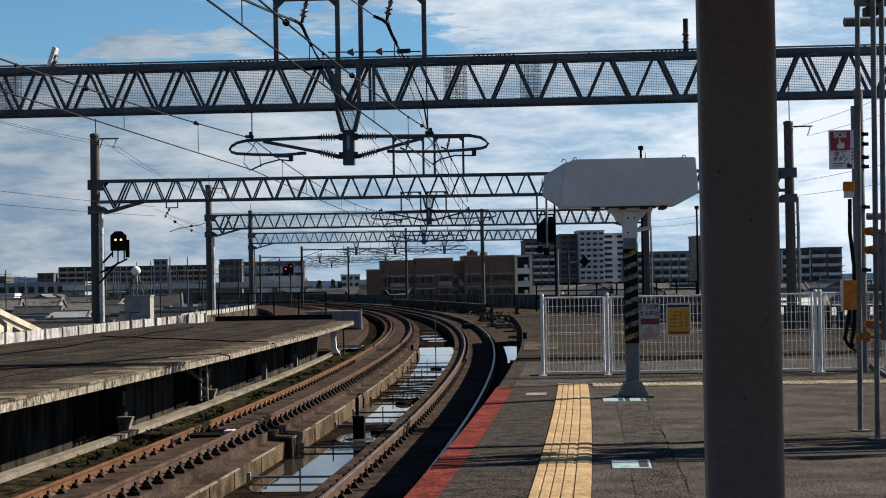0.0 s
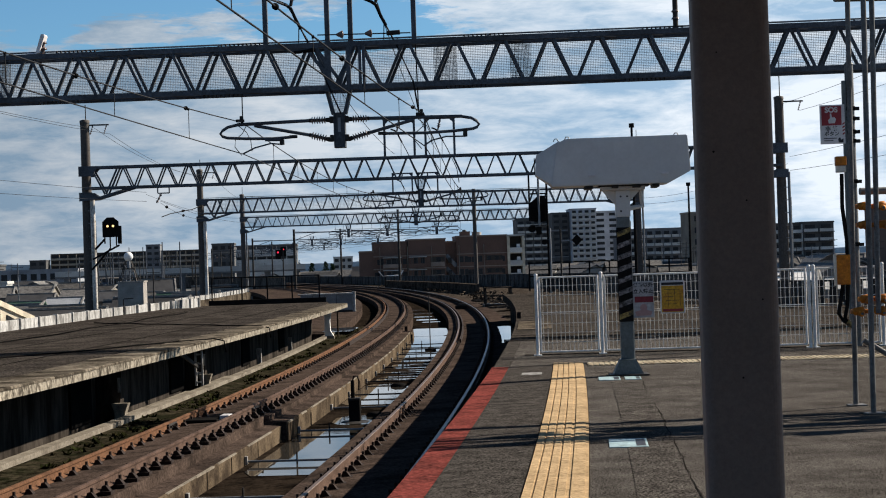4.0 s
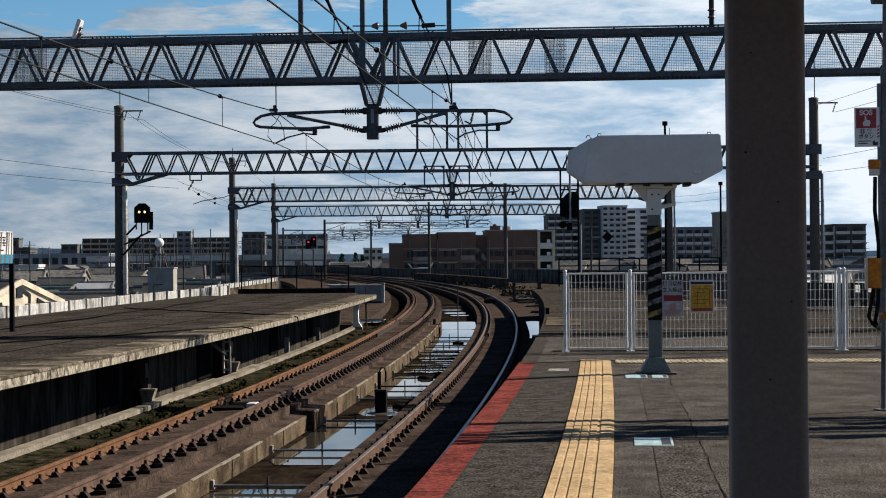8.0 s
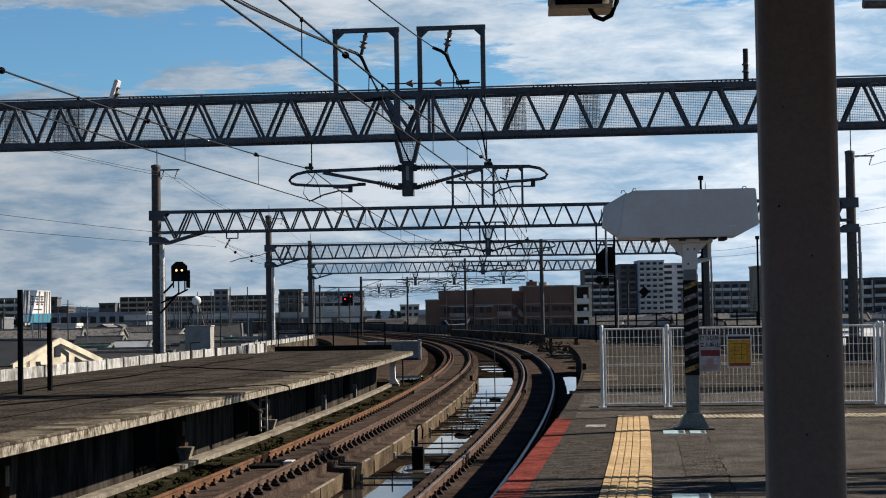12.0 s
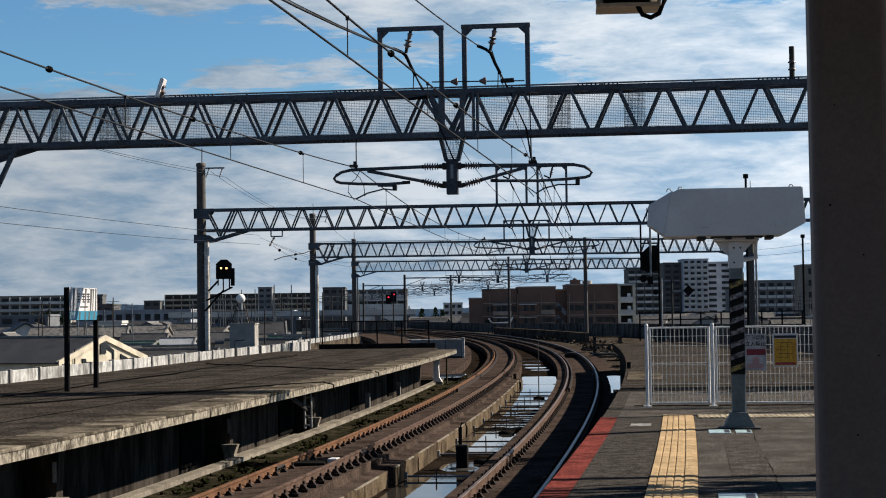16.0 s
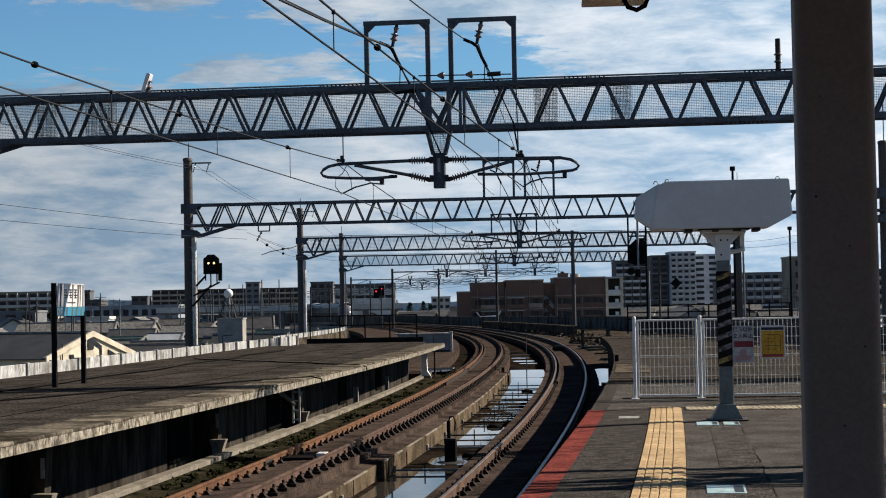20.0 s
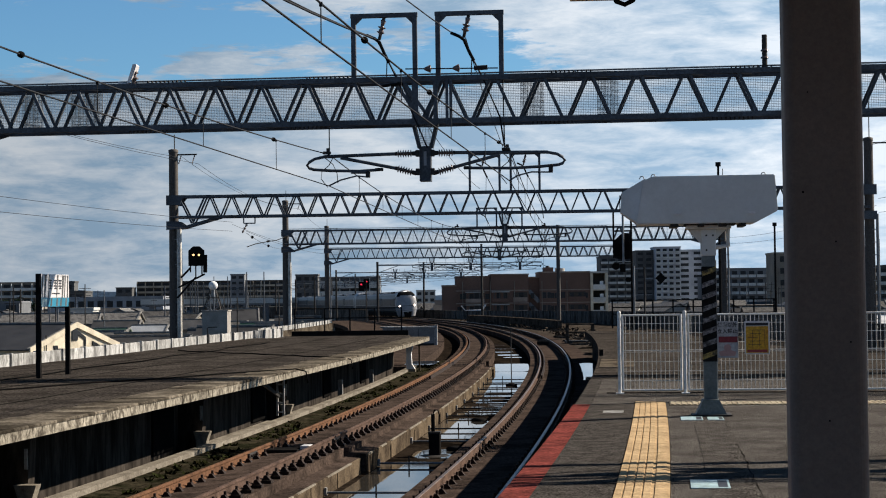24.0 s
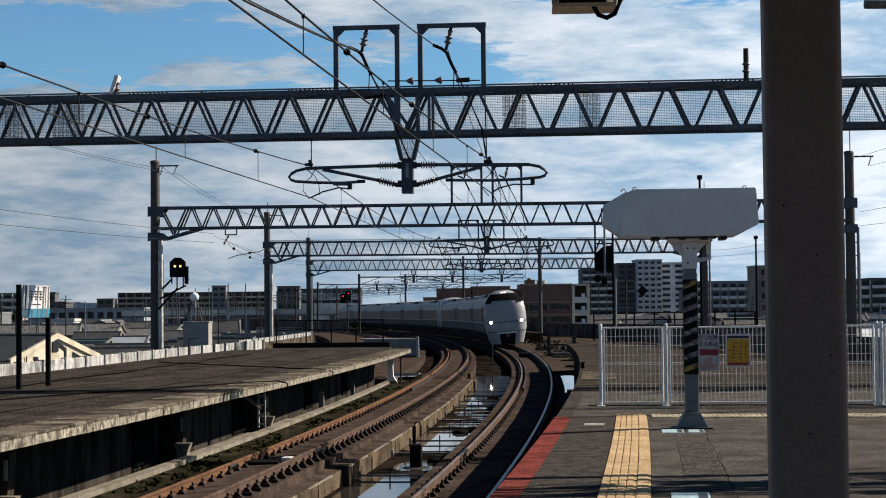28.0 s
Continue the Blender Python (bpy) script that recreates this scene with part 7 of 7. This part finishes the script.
def house(label, x, y, w, l, eave, ridge, wall_m, roof_m, turn, base=GZ, over=0.5, thick=0.22):
    """A house with a pitched roof; its ridge runs along its own y."""
    h = thing("house", label, "house", pose(x, y, base, 0, 0, turn), "houses")
    e, g = eave - base, ridge - base
    part("wall", Shape().prism([(-w / 2, 0), (w / 2, 0), (w / 2, e), (0, g - 0.12), (-w / 2, e)], -l / 2, l / 2), wall_m, h)
    k = (g - e) / (w / 2)
    for sgn in (-1, 1):
        part("roof", Shape().prism([(0, g), (sgn * (w / 2 + 0.6), e - 0.6 * k), (sgn * (w / 2 + 0.6), e - 0.6 * k + thick), (0, g + thick + 0.02)], -l / 2 - over, l / 2 + over), roof_m, h)
    if y < 360:
        part("ridge_cap", Shape().box(-0.18, 0.18, -l / 2 - over, l / 2 + over, g + thick - 0.1, g + thick + 0.14), RIDGE, h)
        for sgn in (-1, 1):
            part("verge", Shape().prism([(0, g + thick), (sgn * (w / 2 + 0.6), e - 0.6 * k + thick - 0.02), (sgn * (w / 2 + 0.6), e - 0.6 * k + thick + 0.12), (0, g + thick + 0.16)], -l / 2 - over - 0.03, -l / 2 - over + 0.22), RIDGE, h)
    wn = Shape().box(-0.7, 0.7, -0.05, 0.05, -0.6, 0.6).mesh("window", PANE)
    for q in (-0.25, 0.25) if y < 360 else (0.1,):
        part("window", wn, PANE, h, m=Matrix.Translation((q * w, -l / 2 - 0.03, e - 1.2)))
        if y < 500:
            part("window", wn, PANE, h, m=Matrix.Translation((w / 2 + 0.03, q * l, e - 1.3)) @ Matrix.Rotation(radians(90), 4, "Z"))
    return h


yh = house("cream rendered house with a dark tiled roof", -41.1, 171.4, 13.6, 16, -2.6, -0.45, CREAM, ROOF_A, 65, over=0.06, thick=0.1)
part("gable_window", Shape().prism([(-0.7, 5.0), (-0.7, 5.9), (-0.2, 6.15), (1.5, 5.3), (1.5, 3.6), (1.25, 3.6), (1.25, 5.05), (0.2, 5.55), (0.2, 5.0)], -8.1, -8.0), PANE, yh, "dark porch gable moulding")
for sg in (-1, 1):
    part("bargeboard", Shape().prism([(0, -0.75 - GZ), (0, -0.2 - GZ), (sg * 7.3, -2.51 - GZ), (sg * 7.3, -3.06 - GZ)], -8.22, -8.08), CREAM, yh)
part("eave_board", Shape().prism([(2.6, 4.9), (5.6, 3.75), (5.6, 3.6), (2.6, 4.45)], -8.1, -8.0), PANE, yh)
part("eave_board", Shape().prism([(-3.6, 4.6), (-3.0, 4.6), (-2.6, 2.6), (-3.0, 2.6)], -8.1, -8.0), PANE, yh)
part("downpipe", Shape().tube([(-4.8, -8.12, 0), (-4.8, -8.12, 5.6)], 0.06, 6), DARK, yh)
rng = random.Random(21)
k = 0
for row in range(8):
    y = 194 + 15.5 * row
    x = -0.29 * y
    while x < P(min(y, 235)).x - 17:
        x += rng.uniform(6.5, 10.5)
        if y < 200 and x < -34 or y > 225 and x < -0.09 * y or x > P(min(y, 235)).x - 15:
            continue
        e = -4.3 + rng.uniform(-0.5, 0.5) + 0.12 * row
        house(("dark-tiled", "grey-roofed", "grey-tiled", "green-roofed")[k % 4 if k % 12 == 3 else k % 3] + " house among the low houses of the town", x, y + rng.uniform(-5, 5), rng.uniform(5.5, 8), rng.uniform(7, 10), e, e + rng.uniform(1.7, 2.5), (FACADE_B, FACADE_E, FACADE_A)[k % 3], (ROOF_A, ROOF_B, ROOF_D, ROOF_C)[k % 4 if k % 12 == 3 else k % 3], rng.choice((88, 90, 80, 75, 95, 100, 15)), over=0.35, thick=0.14)
        k += 1
# the roofs seen above the parapet
for lab, x0, x1, y, w, eave, ridge, rm, wm, tn in (
        ("wide grey-tiled house with a long ridge", -57.2, -49.4, 300, 9.4, -1.66, -0.08, ROOF_B, FACADE_B, 90), ("brown-tiled house behind the mast", -50.2, -45.4, 311, 9.0, -1.76, 0.16, ROOF_D, FACADE_A, 84),
        ("dark-tiled house with a hipped front", -51.0, -44.1, 268, 9.0, -2.88, -1.24, ROOF_A, FACADE_B, 92), ("low house with a pale sheet roof", -43.5, -38.5, 259, 8.4, -3.35, -1.85, FACADE_E, FACADE_E, 88),
        ("low house with a green sheet roof", -46.6, -42.0, 245, 8.0, -3.3, -2.06, ROOF_C, FACADE_A, 90), ("gabled house with dark roof tiles", -34.0, -28.4, 294, 9.6, -1.9, 0.29, ROOF_A, FACADE_A, 97),
        ("grey-tiled house with pale walls", -45.5, -41.0, 286, 8.6, -1.99, -0.89, ROOF_B, FACADE_E, 90), ("brown-roofed house by the box", -41.2, -37.6, 290, 9.0, -1.87, -0.4, ROOF_D, FACADE_B, 80),
        ("grey-roofed house beside the cream one", -61.5, -54.6, 291, 9.0, -1.64, -0.22, ROOF_B, FACADE_A, 95), ("dark-roofed house with a lean-to", -38.6, -33.2, 270, 9.0, -2.5, -1.2, ROOF_A, FACADE_B, 92),
        ("low house with a brown-grey roof", -32.6, -27.0, 262, 8.6, -2.7, -1.5, ROOF_D, FACADE_A, 88)):
    house(lab, (x0 + x1) / 2, y, w, x1 - x0, eave, ridge, wm, rm, tn, over=0.3, thick=0.14)
block("small pale house with a flat roof", -64.0, -59.8, 312, 0.45, 2, FACADE_C, 6, "bands", 3, name="flat_roofed_house")
for row in range(14):
    y = 310 + 28 * row
    x = -0.3 * y
    while x < 0.42 * y:
        x += rng.uniform(10, 16)
        tx = P(min(y, 500)).x
        if -34 < x - tx < 22 or (0 < x < 66 and y < 430):
            continue
        e = -2.6 + rng.uniform(-1.2, 1.0)
        house("small " + rng.choice(("grey-roofed", "dark-roofed", "tiled")) + " town house", x, y + rng.uniform(-15, 15), rng.uniform(7, 10), rng.uniform(8, 14), e, e + rng.uniform(1.6, 2.6),
              rng.choice((FACADE_A, FACADE_B, FACADE_C)), rng.choice((ROOF_A, ROOF_B, ROOF_B)), rng.choice((0, 90, 20, 70)))
for x, y, e in ((40.5, 165, -1.9), (45.5, 172, -1.5), (36.0, 178, -1.7), (50.5, 168, -2.2)):
    house("low shed with a white sheet roof", x, y, 5.5, 5.0, e, e + 0.9, FACADE_A, DOME if x > 40 and x < 46 else FACADE_C, 70, over=0.2, thick=0.1)
for x, y in ((92, 250), (74, 262), (110, 262), (84, 285), (66, 290), (124, 300)):
    house("low dark-roofed house beyond the deck", x, y, 10, 13, -2.8, -0.6, FACADE_A, rng.choice((ROOF_A, ROOF_B)), rng.choice((10, 80)))


def tree(label, x, y, h, r, seed):
    t = thing("tree", label, "tree", pose(x, y, GZ), "trees")
    part("trunk", Shape().tube([(0, 0, 0), (0.1, 0, h * 0.5), (0, 0.1, h * 0.9)], [0.25, 0.16, 0.05], 7), DIRTY, t)
    q, sh_ = random.Random(seed), Shape()
    for i in range(260):
        a, z = q.uniform(0, 6.28), q.uniform(0.18, 1.0)
        rr = r * (1.05 - z) ** 0.7 * q.uniform(0.3, 1.1)
        c = Vector((rr * math.cos(a), rr * math.sin(a), z * h))
        d = [Vector((q.uniform(-1, 1), q.uniform(-1, 1), q.uniform(-1, 1))) * 0.75 for _ in range(3)]
        sh_.add([c + d[0], c + d[1], c + d[2]], [(0, 1, 2)])
    part("crown", sh_, LEAF, t)


for i, (x, y, h, r) in enumerate(((-19, 760, 11.5, 3), (-13, 765, 10.5, 2.6), (-7, 770, 11, 2.8), (-20, 640, 8, 3), (-131, 560, 11, 4), (-137, 565, 10, 4), (-4, 780, 10, 2.5), (-125, 555, 9, 4))):
    tree("dark conical tree in the distance", x, y, h, r, i)
block("pale box building far beyond the line", -4, 6, 900, 6.5, 4, FACADE_C, 14, "bands", 3)
block("low red-brown roofed shed by the line", 3, 8, 480, 1.0, 2, BRICK_B, 12, "bands", 2, name="shed")

# elevated line across the town, on piers
vd = thing("far_viaduct", "pale concrete viaduct of another line among the houses", "viaduct", pose(-36, 430, GZ, 0, 0, 3), "town buildings")
part("girder", Shape().box(-34, 27, -2.5, 2.5, 7.9, 8.7), FACADE_A, vd)
part("parapet", Shape().box(-34, 27, -2.75, -2.5, 8.3, 9.6), FACADE_C, vd)
for k in range(9):
    part("pier", Shape().box(-32 + 7 * k, -30.6 + 7 * k, -1.6, 1.6, 0, 7.9), FACADE_A, vd)
for x, y, top in ((15.5, 90, 8.3), (22.5, 110, 5.95)):
    sp = thing("slim_mast", "slim dark mast with a small lamp head behind the deck", "mast", pose(x, y, GZ), "slim masts")
    part("mast", Shape().tube([(0, 0, 0), (0, 0, top - GZ)], [0.09, 0.06], 8), BLACK, sp)
    part("head", Shape().tube([(0, 0, top - GZ - 0.02), (0, 0, top - GZ + 0.2)], 0.14, 10), BLACK, sp)

# radar dome on a lattice stand
rd = thing("radar_dome", "white dome on a lattice stand above the houses", "radar dome", pose(-36.6, 300, GZ))
sph = bmesh.new()
bmesh.ops.create_icosphere(sph, subdivisions=3, radius=0.8, matrix=Matrix.Translation((0, 0, 11.5)))
me = bpy.data.meshes.new("dome")
sph.to_mesh(me)
sph.free()
for p in me.polygons:
    p.use_smooth = True
me.materials.append(DOME)
part("dome", me, DOME, rd)
for a in (-1, 1):
    for b in (-1, 1):
        part("leg", Shape().beam((a * 3.5, b * 3.5, 0), (a * 0.5, b * 0.5, 10.7), 0.13), DARK, rd)
part("platform", Shape().box(-1.15, 1.15, -1.15, 1.15, 9.4, 9.5), DARK, rd)
part("mount", Shape().tube([(0, 0, 9.5), (0, 0, 10.8)], [0.35, 0.28], 12), GALV, rd)
for i in range(5):
    a, b = 3.5 - 0.28 * (2 * i), 3.5 - 0.28 * (2 * i + 2)
    part("lattice", Shape().beam((-a, -a, 2 * i), (b, -b, 2 * i + 2), 0.08).beam((a, -a, 2 * i), (-b, -b, 2 * i + 2), 0.08), GALV, rd)
    part("ring", Shape().beam((-b, -b, 2 * i + 2), (b, -b, 2 * i + 2), 0.08), GALV, rd)
# utility poles over the roofs
rng = random.Random(8)
for i in range(64):
    y = rng.uniform(200, 620)
    x = rng.choice((-1, -1, -1, 1)) * rng.uniform(0.04, 0.24) * y
    if x > 0:
        x = x * 0.6 + 55
    if abs(x - P(min(y, 500)).x) < 12:
        continue
    p = thing("utility_pole", "thin utility pole with cross-arms over the roofs", "utility pole", pose(x, y, GZ, 0, 0, rng.uniform(-30, 30)), "utility poles")
    h = rng.uniform(8.0, 10.5) + y * 0.004
    part("pole", Shape().tube([(0, 0, 0), (0, 0, h)], [0.11, 0.07], 8), DARK if i % 3 else FACADE_A, p)
    for z in (h - 0.6, h - 1.6):
        part("cross_arm", Shape().box(-0.8, 0.8, -0.03, 0.03, z, z + 0.07), DARK, p)
# mast pairs of another line
for i in range(14):
    y = 300 + 21 * i
    x = -0.15 * y + 0.0095 * y * (i * 5 % 11)
    if x > P(min(y, 500)).x - 10:
        x -= 26
    mp = thing("line_mast", "thin steel mast pair with a crossbar over the roofs", "mast", pose(x, y, GZ), "line masts")
    h = 9.5 + y * 0.006 + 1.3 * (i * 3 % 4) * 0.5
    for k_ in (0, 3.2):
        part("mast", Shape().tube([(k_, 0, 0), (k_, 0, h + 0.8 * (i % 2))], [0.14, 0.1], 7), GANTRY, mp)
    part("crossbar", Shape().box(-0.3, 3.5, -0.06, 0.06, h - 0.9, h - 0.75), GANTRY, mp)
    part("crossbar", Shape().box(0.6, 2.6, -0.05, 0.05, h - 1.9, h - 1.8), GANTRY, mp)
    for k_ in (0.8, 1.6, 2.4):
        part("hanger", Shape().box(k_ - 0.04, k_ + 0.04, -0.04, 0.04, h - 1.9, h - 0.9), DARK, mp)
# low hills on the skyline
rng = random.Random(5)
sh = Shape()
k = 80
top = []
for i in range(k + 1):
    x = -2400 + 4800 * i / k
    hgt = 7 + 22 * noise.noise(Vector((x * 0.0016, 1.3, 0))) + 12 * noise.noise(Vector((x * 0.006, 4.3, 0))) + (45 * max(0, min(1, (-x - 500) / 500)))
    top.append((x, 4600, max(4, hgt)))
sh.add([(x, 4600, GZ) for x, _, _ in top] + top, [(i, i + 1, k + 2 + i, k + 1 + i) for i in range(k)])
structure("backdrop", sh, HILL, "low hills on the skyline, coloured pale blue for haze")


# ---------- express train ----------
CAR, PITCH = 19.6, 20.2
OUT = [(-1.2, 0.92), (-1.42, 1.12), (-1.45, 1.9), (-1.41, 2.85), (-1.2, 3.38), (-0.7, 3.62), (0, 3.68), (0.7, 3.62), (1.2, 3.38), (1.41, 2.85), (1.45, 1.9), (1.42, 1.12), (1.2, 0.92)]
LEVELS = [(0.25, 1.1, -0.02), (0.6, 1.22, -0.1), (1.0, 1.34, -0.12), (1.4, 1.42, -0.1), (1.8, 1.45, -0.02), (2.4, 1.45, 0.1), (3.0, 1.41, 0.28), (3.2, 1.35, 0.38), (3.45, 1.2, 0.58), (3.7, 0.98, 0.85), (3.9, 0.72, 1.15), (4.02, 0.4, 1.45)]


def level(z):
    for (z0, w0, y0), (z1, w1, y1) in zip(LEVELS, LEVELS[1:]):
        if z <= z1:
            f = max(0, (z - z0) / (z1 - z0))
            return w0 + (w1 - w0) * f, y0 + (y1 - y0) * f
    return LEVELS[-1][1:]


def nose_at(t, z, out=0.0):
    w, y = level(z)
    return Vector((t * (w + out), y - out + 0.5 * abs(t) ** 3.5, z))


def nose_patch(z0, z1, t0, t1, out, nz=5, nt=8):
    sh = Shape()
    vs = [nose_at(t0 + (t1 - t0) * j / nt, z0 + (z1 - z0) * i / nz, out) for i in range(nz + 1) for j in range(nt + 1)]
    return sh.add(vs, [(i * (nt + 1) + j, i * (nt + 1) + j + 1, (i + 1) * (nt + 1) + j + 1, (i + 1) * (nt + 1) + j) for i in range(nz) for j in range(nt)], Matrix.Translation((0, -CAR / 2, 0)), True)


def train_car(label, head=False, hood=0, panto=False):
    c = thing("train_car", label, "train car", group="train cars")
    y0, y1 = -CAR / 2 + (2.2 if head else 0), CAR / 2
    part("body", Shape().prism(OUT, y0, y1), TRAIN_WHITE, c)
    part("underframe", Shape().box(-1.25, 1.25, y0 + 0.3, y1 - 0.3, 0.45, 0.93), TRAIN_UNDER, c)
    for s in (-1, 1):
        part("lower_band", Shape().prism([(s * 1.425, 1.12), (s * 1.45, 1.74), (s * 1.465, 1.74), (s * 1.44, 1.12)], y0 + 0.02, y1 - 0.02), TRAIN_GREY, c, "dark grey lower band")
        part("pale_stripe", Shape().box(s * 1.45, s * 1.47, y0 + 0.02, y1 - 0.02, 1.75, 1.83), TRAIN_FRONT, c, "white line below the windows")
        for i in range(4):
            a = y0 + 1.9 + i * (y1 - y0 - 3.6) / 4
            part("side_window", Shape().prism([(s * 1.452, 1.85), (s * 1.415, 2.78), (s * 1.44, 2.78), (s * 1.472, 1.85)], a + 0.03, a + (y1 - y0 - 3.6) / 4 - 0.03), TRAIN_GLASS, c)
        for a in (y0 + 0.5, y1 - 1.5):
            d = part("door", Shape().prism([(s * 1.445, 1.15), (s * 1.45, 1.9), (s * 1.405, 2.95), (s * 1.43, 2.95), (s * 1.468, 1.9), (s * 1.46, 1.15)], a, a + 0.95), TRAIN_GREY, c)
            part("door_window", Shape().prism([(s * 1.466, 1.95), (s * 1.44, 2.7), (s * 1.45, 2.7), (s * 1.478, 1.95)], a + 0.22, a + 0.72), TRAIN_GLASS, d)
    for a in (-6.2, 6.2):
        bg = part("bogie", Shape().box(-1.1, 1.1, a - 1.4, a + 1.4, 0.35, 0.62, bev=0.05), TRAIN_UNDER, c)
        for w in (-1.05, 1.05):
            for s in (-0.55, 0.55):
                part("wheel", Shape().tube([(s - 0.06, a + w, 0.43), (s + 0.06, a + w, 0.43)], 0.43, 16), CLIP, bg)
    for i, a in enumerate((-4.5, 0.5, 5.2)):
        if not (panto and i == 1):
            part("roof_unit", Shape().box(-0.75, 0.75, a - 1.4, a + 1.4, 3.6, 3.86, bev=0.08), TRAIN_ROOF if i != 1 else DARK, c)
    for i in range(4):
        a = -5 + 3.1 * i
        part("equipment_box", Shape().box(-1.3, 1.3, a, a + 1.9, 0.3, 0.9, bev=0.05), TRAIN_UNDER, c)
    part("gangway", Shape().box(-0.6, 0.6, y1, y1 + 0.3, 0.9, 3.2), TRAIN_UNDER, c)
    if panto:
        pb = part("pantograph", Shape().box(-0.6, 0.6, -0.2, 1.5, 3.66, 3.85), DARK, c, "raised pantograph")
        for p, q in (((0, 0.2, 3.85), (0, 1.5, 4.45)), ((0, 1.5, 4.45), (0, 0.1, 5.0)), ((-0.6, 0.1, 5.02), (0.6, 0.1, 5.02))):
            part("pantograph_arm", Shape().beam(p, q, 0.06), DARK, pb)
    if hood:
        ys = (y1 - 2.6, y1 - 1.5, y1 - 0.5, y1 - 0.1) if hood > 0 else (y0 + 2.6, y0 + 1.5, y0 + 0.5, y0 + 0.1)
        sc = (0.985, 1.03, 1.055, 1.03)
        up = (0.0, 0.2, 0.34, 0.3)
        sh = Shape()
        n = len(OUT)
        vs = [(x * k, y, z + (u if z > 3 else u * 0.3 if z > 2 else 0)) for y, k, u in zip(ys, sc, up) for x, z in OUT]
        fs = [(i * n + j, i * n + (j + 1) % n, (i + 1) * n + (j + 1) % n, (i + 1) * n + j) for i in range(3) for j in range(n)] + [tuple(range(n)), tuple(range(3 * n, 4 * n))]
        part("cab_hood", sh.add(vs, fs, None, True), TRAIN_FRONT, c, "raised white hood of an inner cab end")
    if head:
        rows, sh = [], Shape()
        zs = [0.25, 0.5, 0.8, 1.1, 1.4, 1.7, 2.0, 2.4, 2.8, 3.1, 3.3, 3.5, 3.7, 3.85, 3.95, 4.02]
        nt = 16
        for z in zs:
            w, _ = level(z)
            row = [nose_at(-1 + 2 * j / nt, z) for j in range(nt + 1)]
            back = 2.4 if z < 3.3 else 2.4 + (z - 3.3) * 4.2
            zb_ = z if z < 3.5 else 3.5 + (z - 3.5) * 0.5
            row = [Vector((-w, back, zb_)), Vector((-w, 1.3 if z < 3.5 else max(1.6, row[0].y + 0.2), z))] + row + [Vector((w, 1.3 if z < 3.5 else max(1.6, row[-1].y + 0.2), z)), Vector((w, back, zb_))]
            rows.append(row)
        n = nt + 5
        sh.add([v for r_ in rows for v in r_], [(i * n + j, i * n + j + 1, (i + 1) * n + j + 1, (i + 1) * n + j) for i in range(len(rows) - 1) for j in range(n - 1)], Matrix.Translation((0, -CAR / 2, 0)), True)
        top = rows[-1]
        sh.add([v for v in top] , [tuple(range(n))], Matrix.Translation((0, -CAR / 2, 0)))
        part("nose", sh, TRAIN_FRONT, c, "white smooth driving end")
        part("windscreen", nose_patch(3.3, 3.78, -0.96, 0.96, 0.05, 12, 14), BLACK, c, "wide black windscreen")
        part("wiper", Shape().beam(nose_at(0.1, 3.2, 0.03) + Vector((0, -CAR / 2, 0)), nose_at(0.35, 3.6, 0.03) + Vector((0, -CAR / 2, 0)), 0.03), BLACK, c)
        part("light_band", nose_patch(1.74, 1.81, -0.98, 0.98, 0.02, 2, 14), TRAIN_GREY, c, "dark grey line between the headlamps")
        for a, b in ((-0.97, -0.66), (0.66, 0.97)):
            part("windscreen_corner", nose_patch(3.14, 3.31, a, b, 0.05, 4, 5), BLACK, c, "black lower corner of the windscreen")
        part("coupler_lid", nose_patch(0.98, 1.06, -0.5, 0.5, 0.05, 1, 6), SIGNWHITE, c, "white bar over the coupler")
        for s in (-0.72, 0.72):
            p = nose_at(s, 1.8, 0.04) + Vector((0, -CAR / 2, 0))
            part("headlamp_rim", Shape().tube([p + Vector((0, 0.05, 0)), p - Vector((0, 0.01, 0))], 0.16, 14), TRAIN_GREY, c)
            part("headlamp", Shape().tube([p, p - Vector((0, 0.03, 0))], 0.11, 14), HEADLAMP, c, "bright headlamp")
        p = nose_at(0, 3.84, 0.02) + Vector((0, -CAR / 2 + 0.06, 0))
        part("roof_lamp", Shape().box(-0.2, 0.2, p.y - 0.05, p.y + 0.1, p.z - 0.05, p.z + 0.04, bev=0.02), ROOFLAMP, c, "bright roof headlamp")
        part("coupler_pocket", nose_patch(0.2, 0.95, -0.42, 0.42, 0.05, 6, 8), BLACK, c)
        part("coupler", Shape().box(-0.12, 0.12, -CAR / 2 - 0.4, -CAR / 2 + 0.1, 0.72, 0.96, bev=0.03), TRAIN_GREY, c)
        part("skirt_line", nose_patch(1.08, 1.13, -1, 1, 0.012, 1, 10), TRAIN_GREY, c)
        for s in (-1, 1):
            part("cab_window", Shape().prism([(s * 1.415, 2.6), (s * 1.39, 3.1), (s * 1.41, 3.1), (s * 1.435, 2.6)], -CAR / 2 + 1.3, -CAR / 2 + 2.1), TRAIN_GLASS, c)
    return c


CARS = [train_car("silver-white leading express car with lit headlamps", True)]
for i in range(1, 9):
    CARS.append(train_car("silver-white express car with dark window bands", hood=(1 if i == 2 else -1 if i == 3 else 0), panto=i in (1, 5)))


def motions():
    """The train runs in along the curve at a steady pace."""
    speed, s_end = 31.4, 121.2
    for i, c in enumerate(CARS):
        rows = []
        for k in range(29):
            s = s_end + speed * (28 - k) + CAR / 2 + PITCH * i
            cant = 4.5 * min(1, max(0, (330 - s) / 95))
            rows.append((float(k), at(s, 0, -1.04) @ Matrix.Rotation(radians(-cant), 4, "Y")))
        walk(c, rows)


motions()
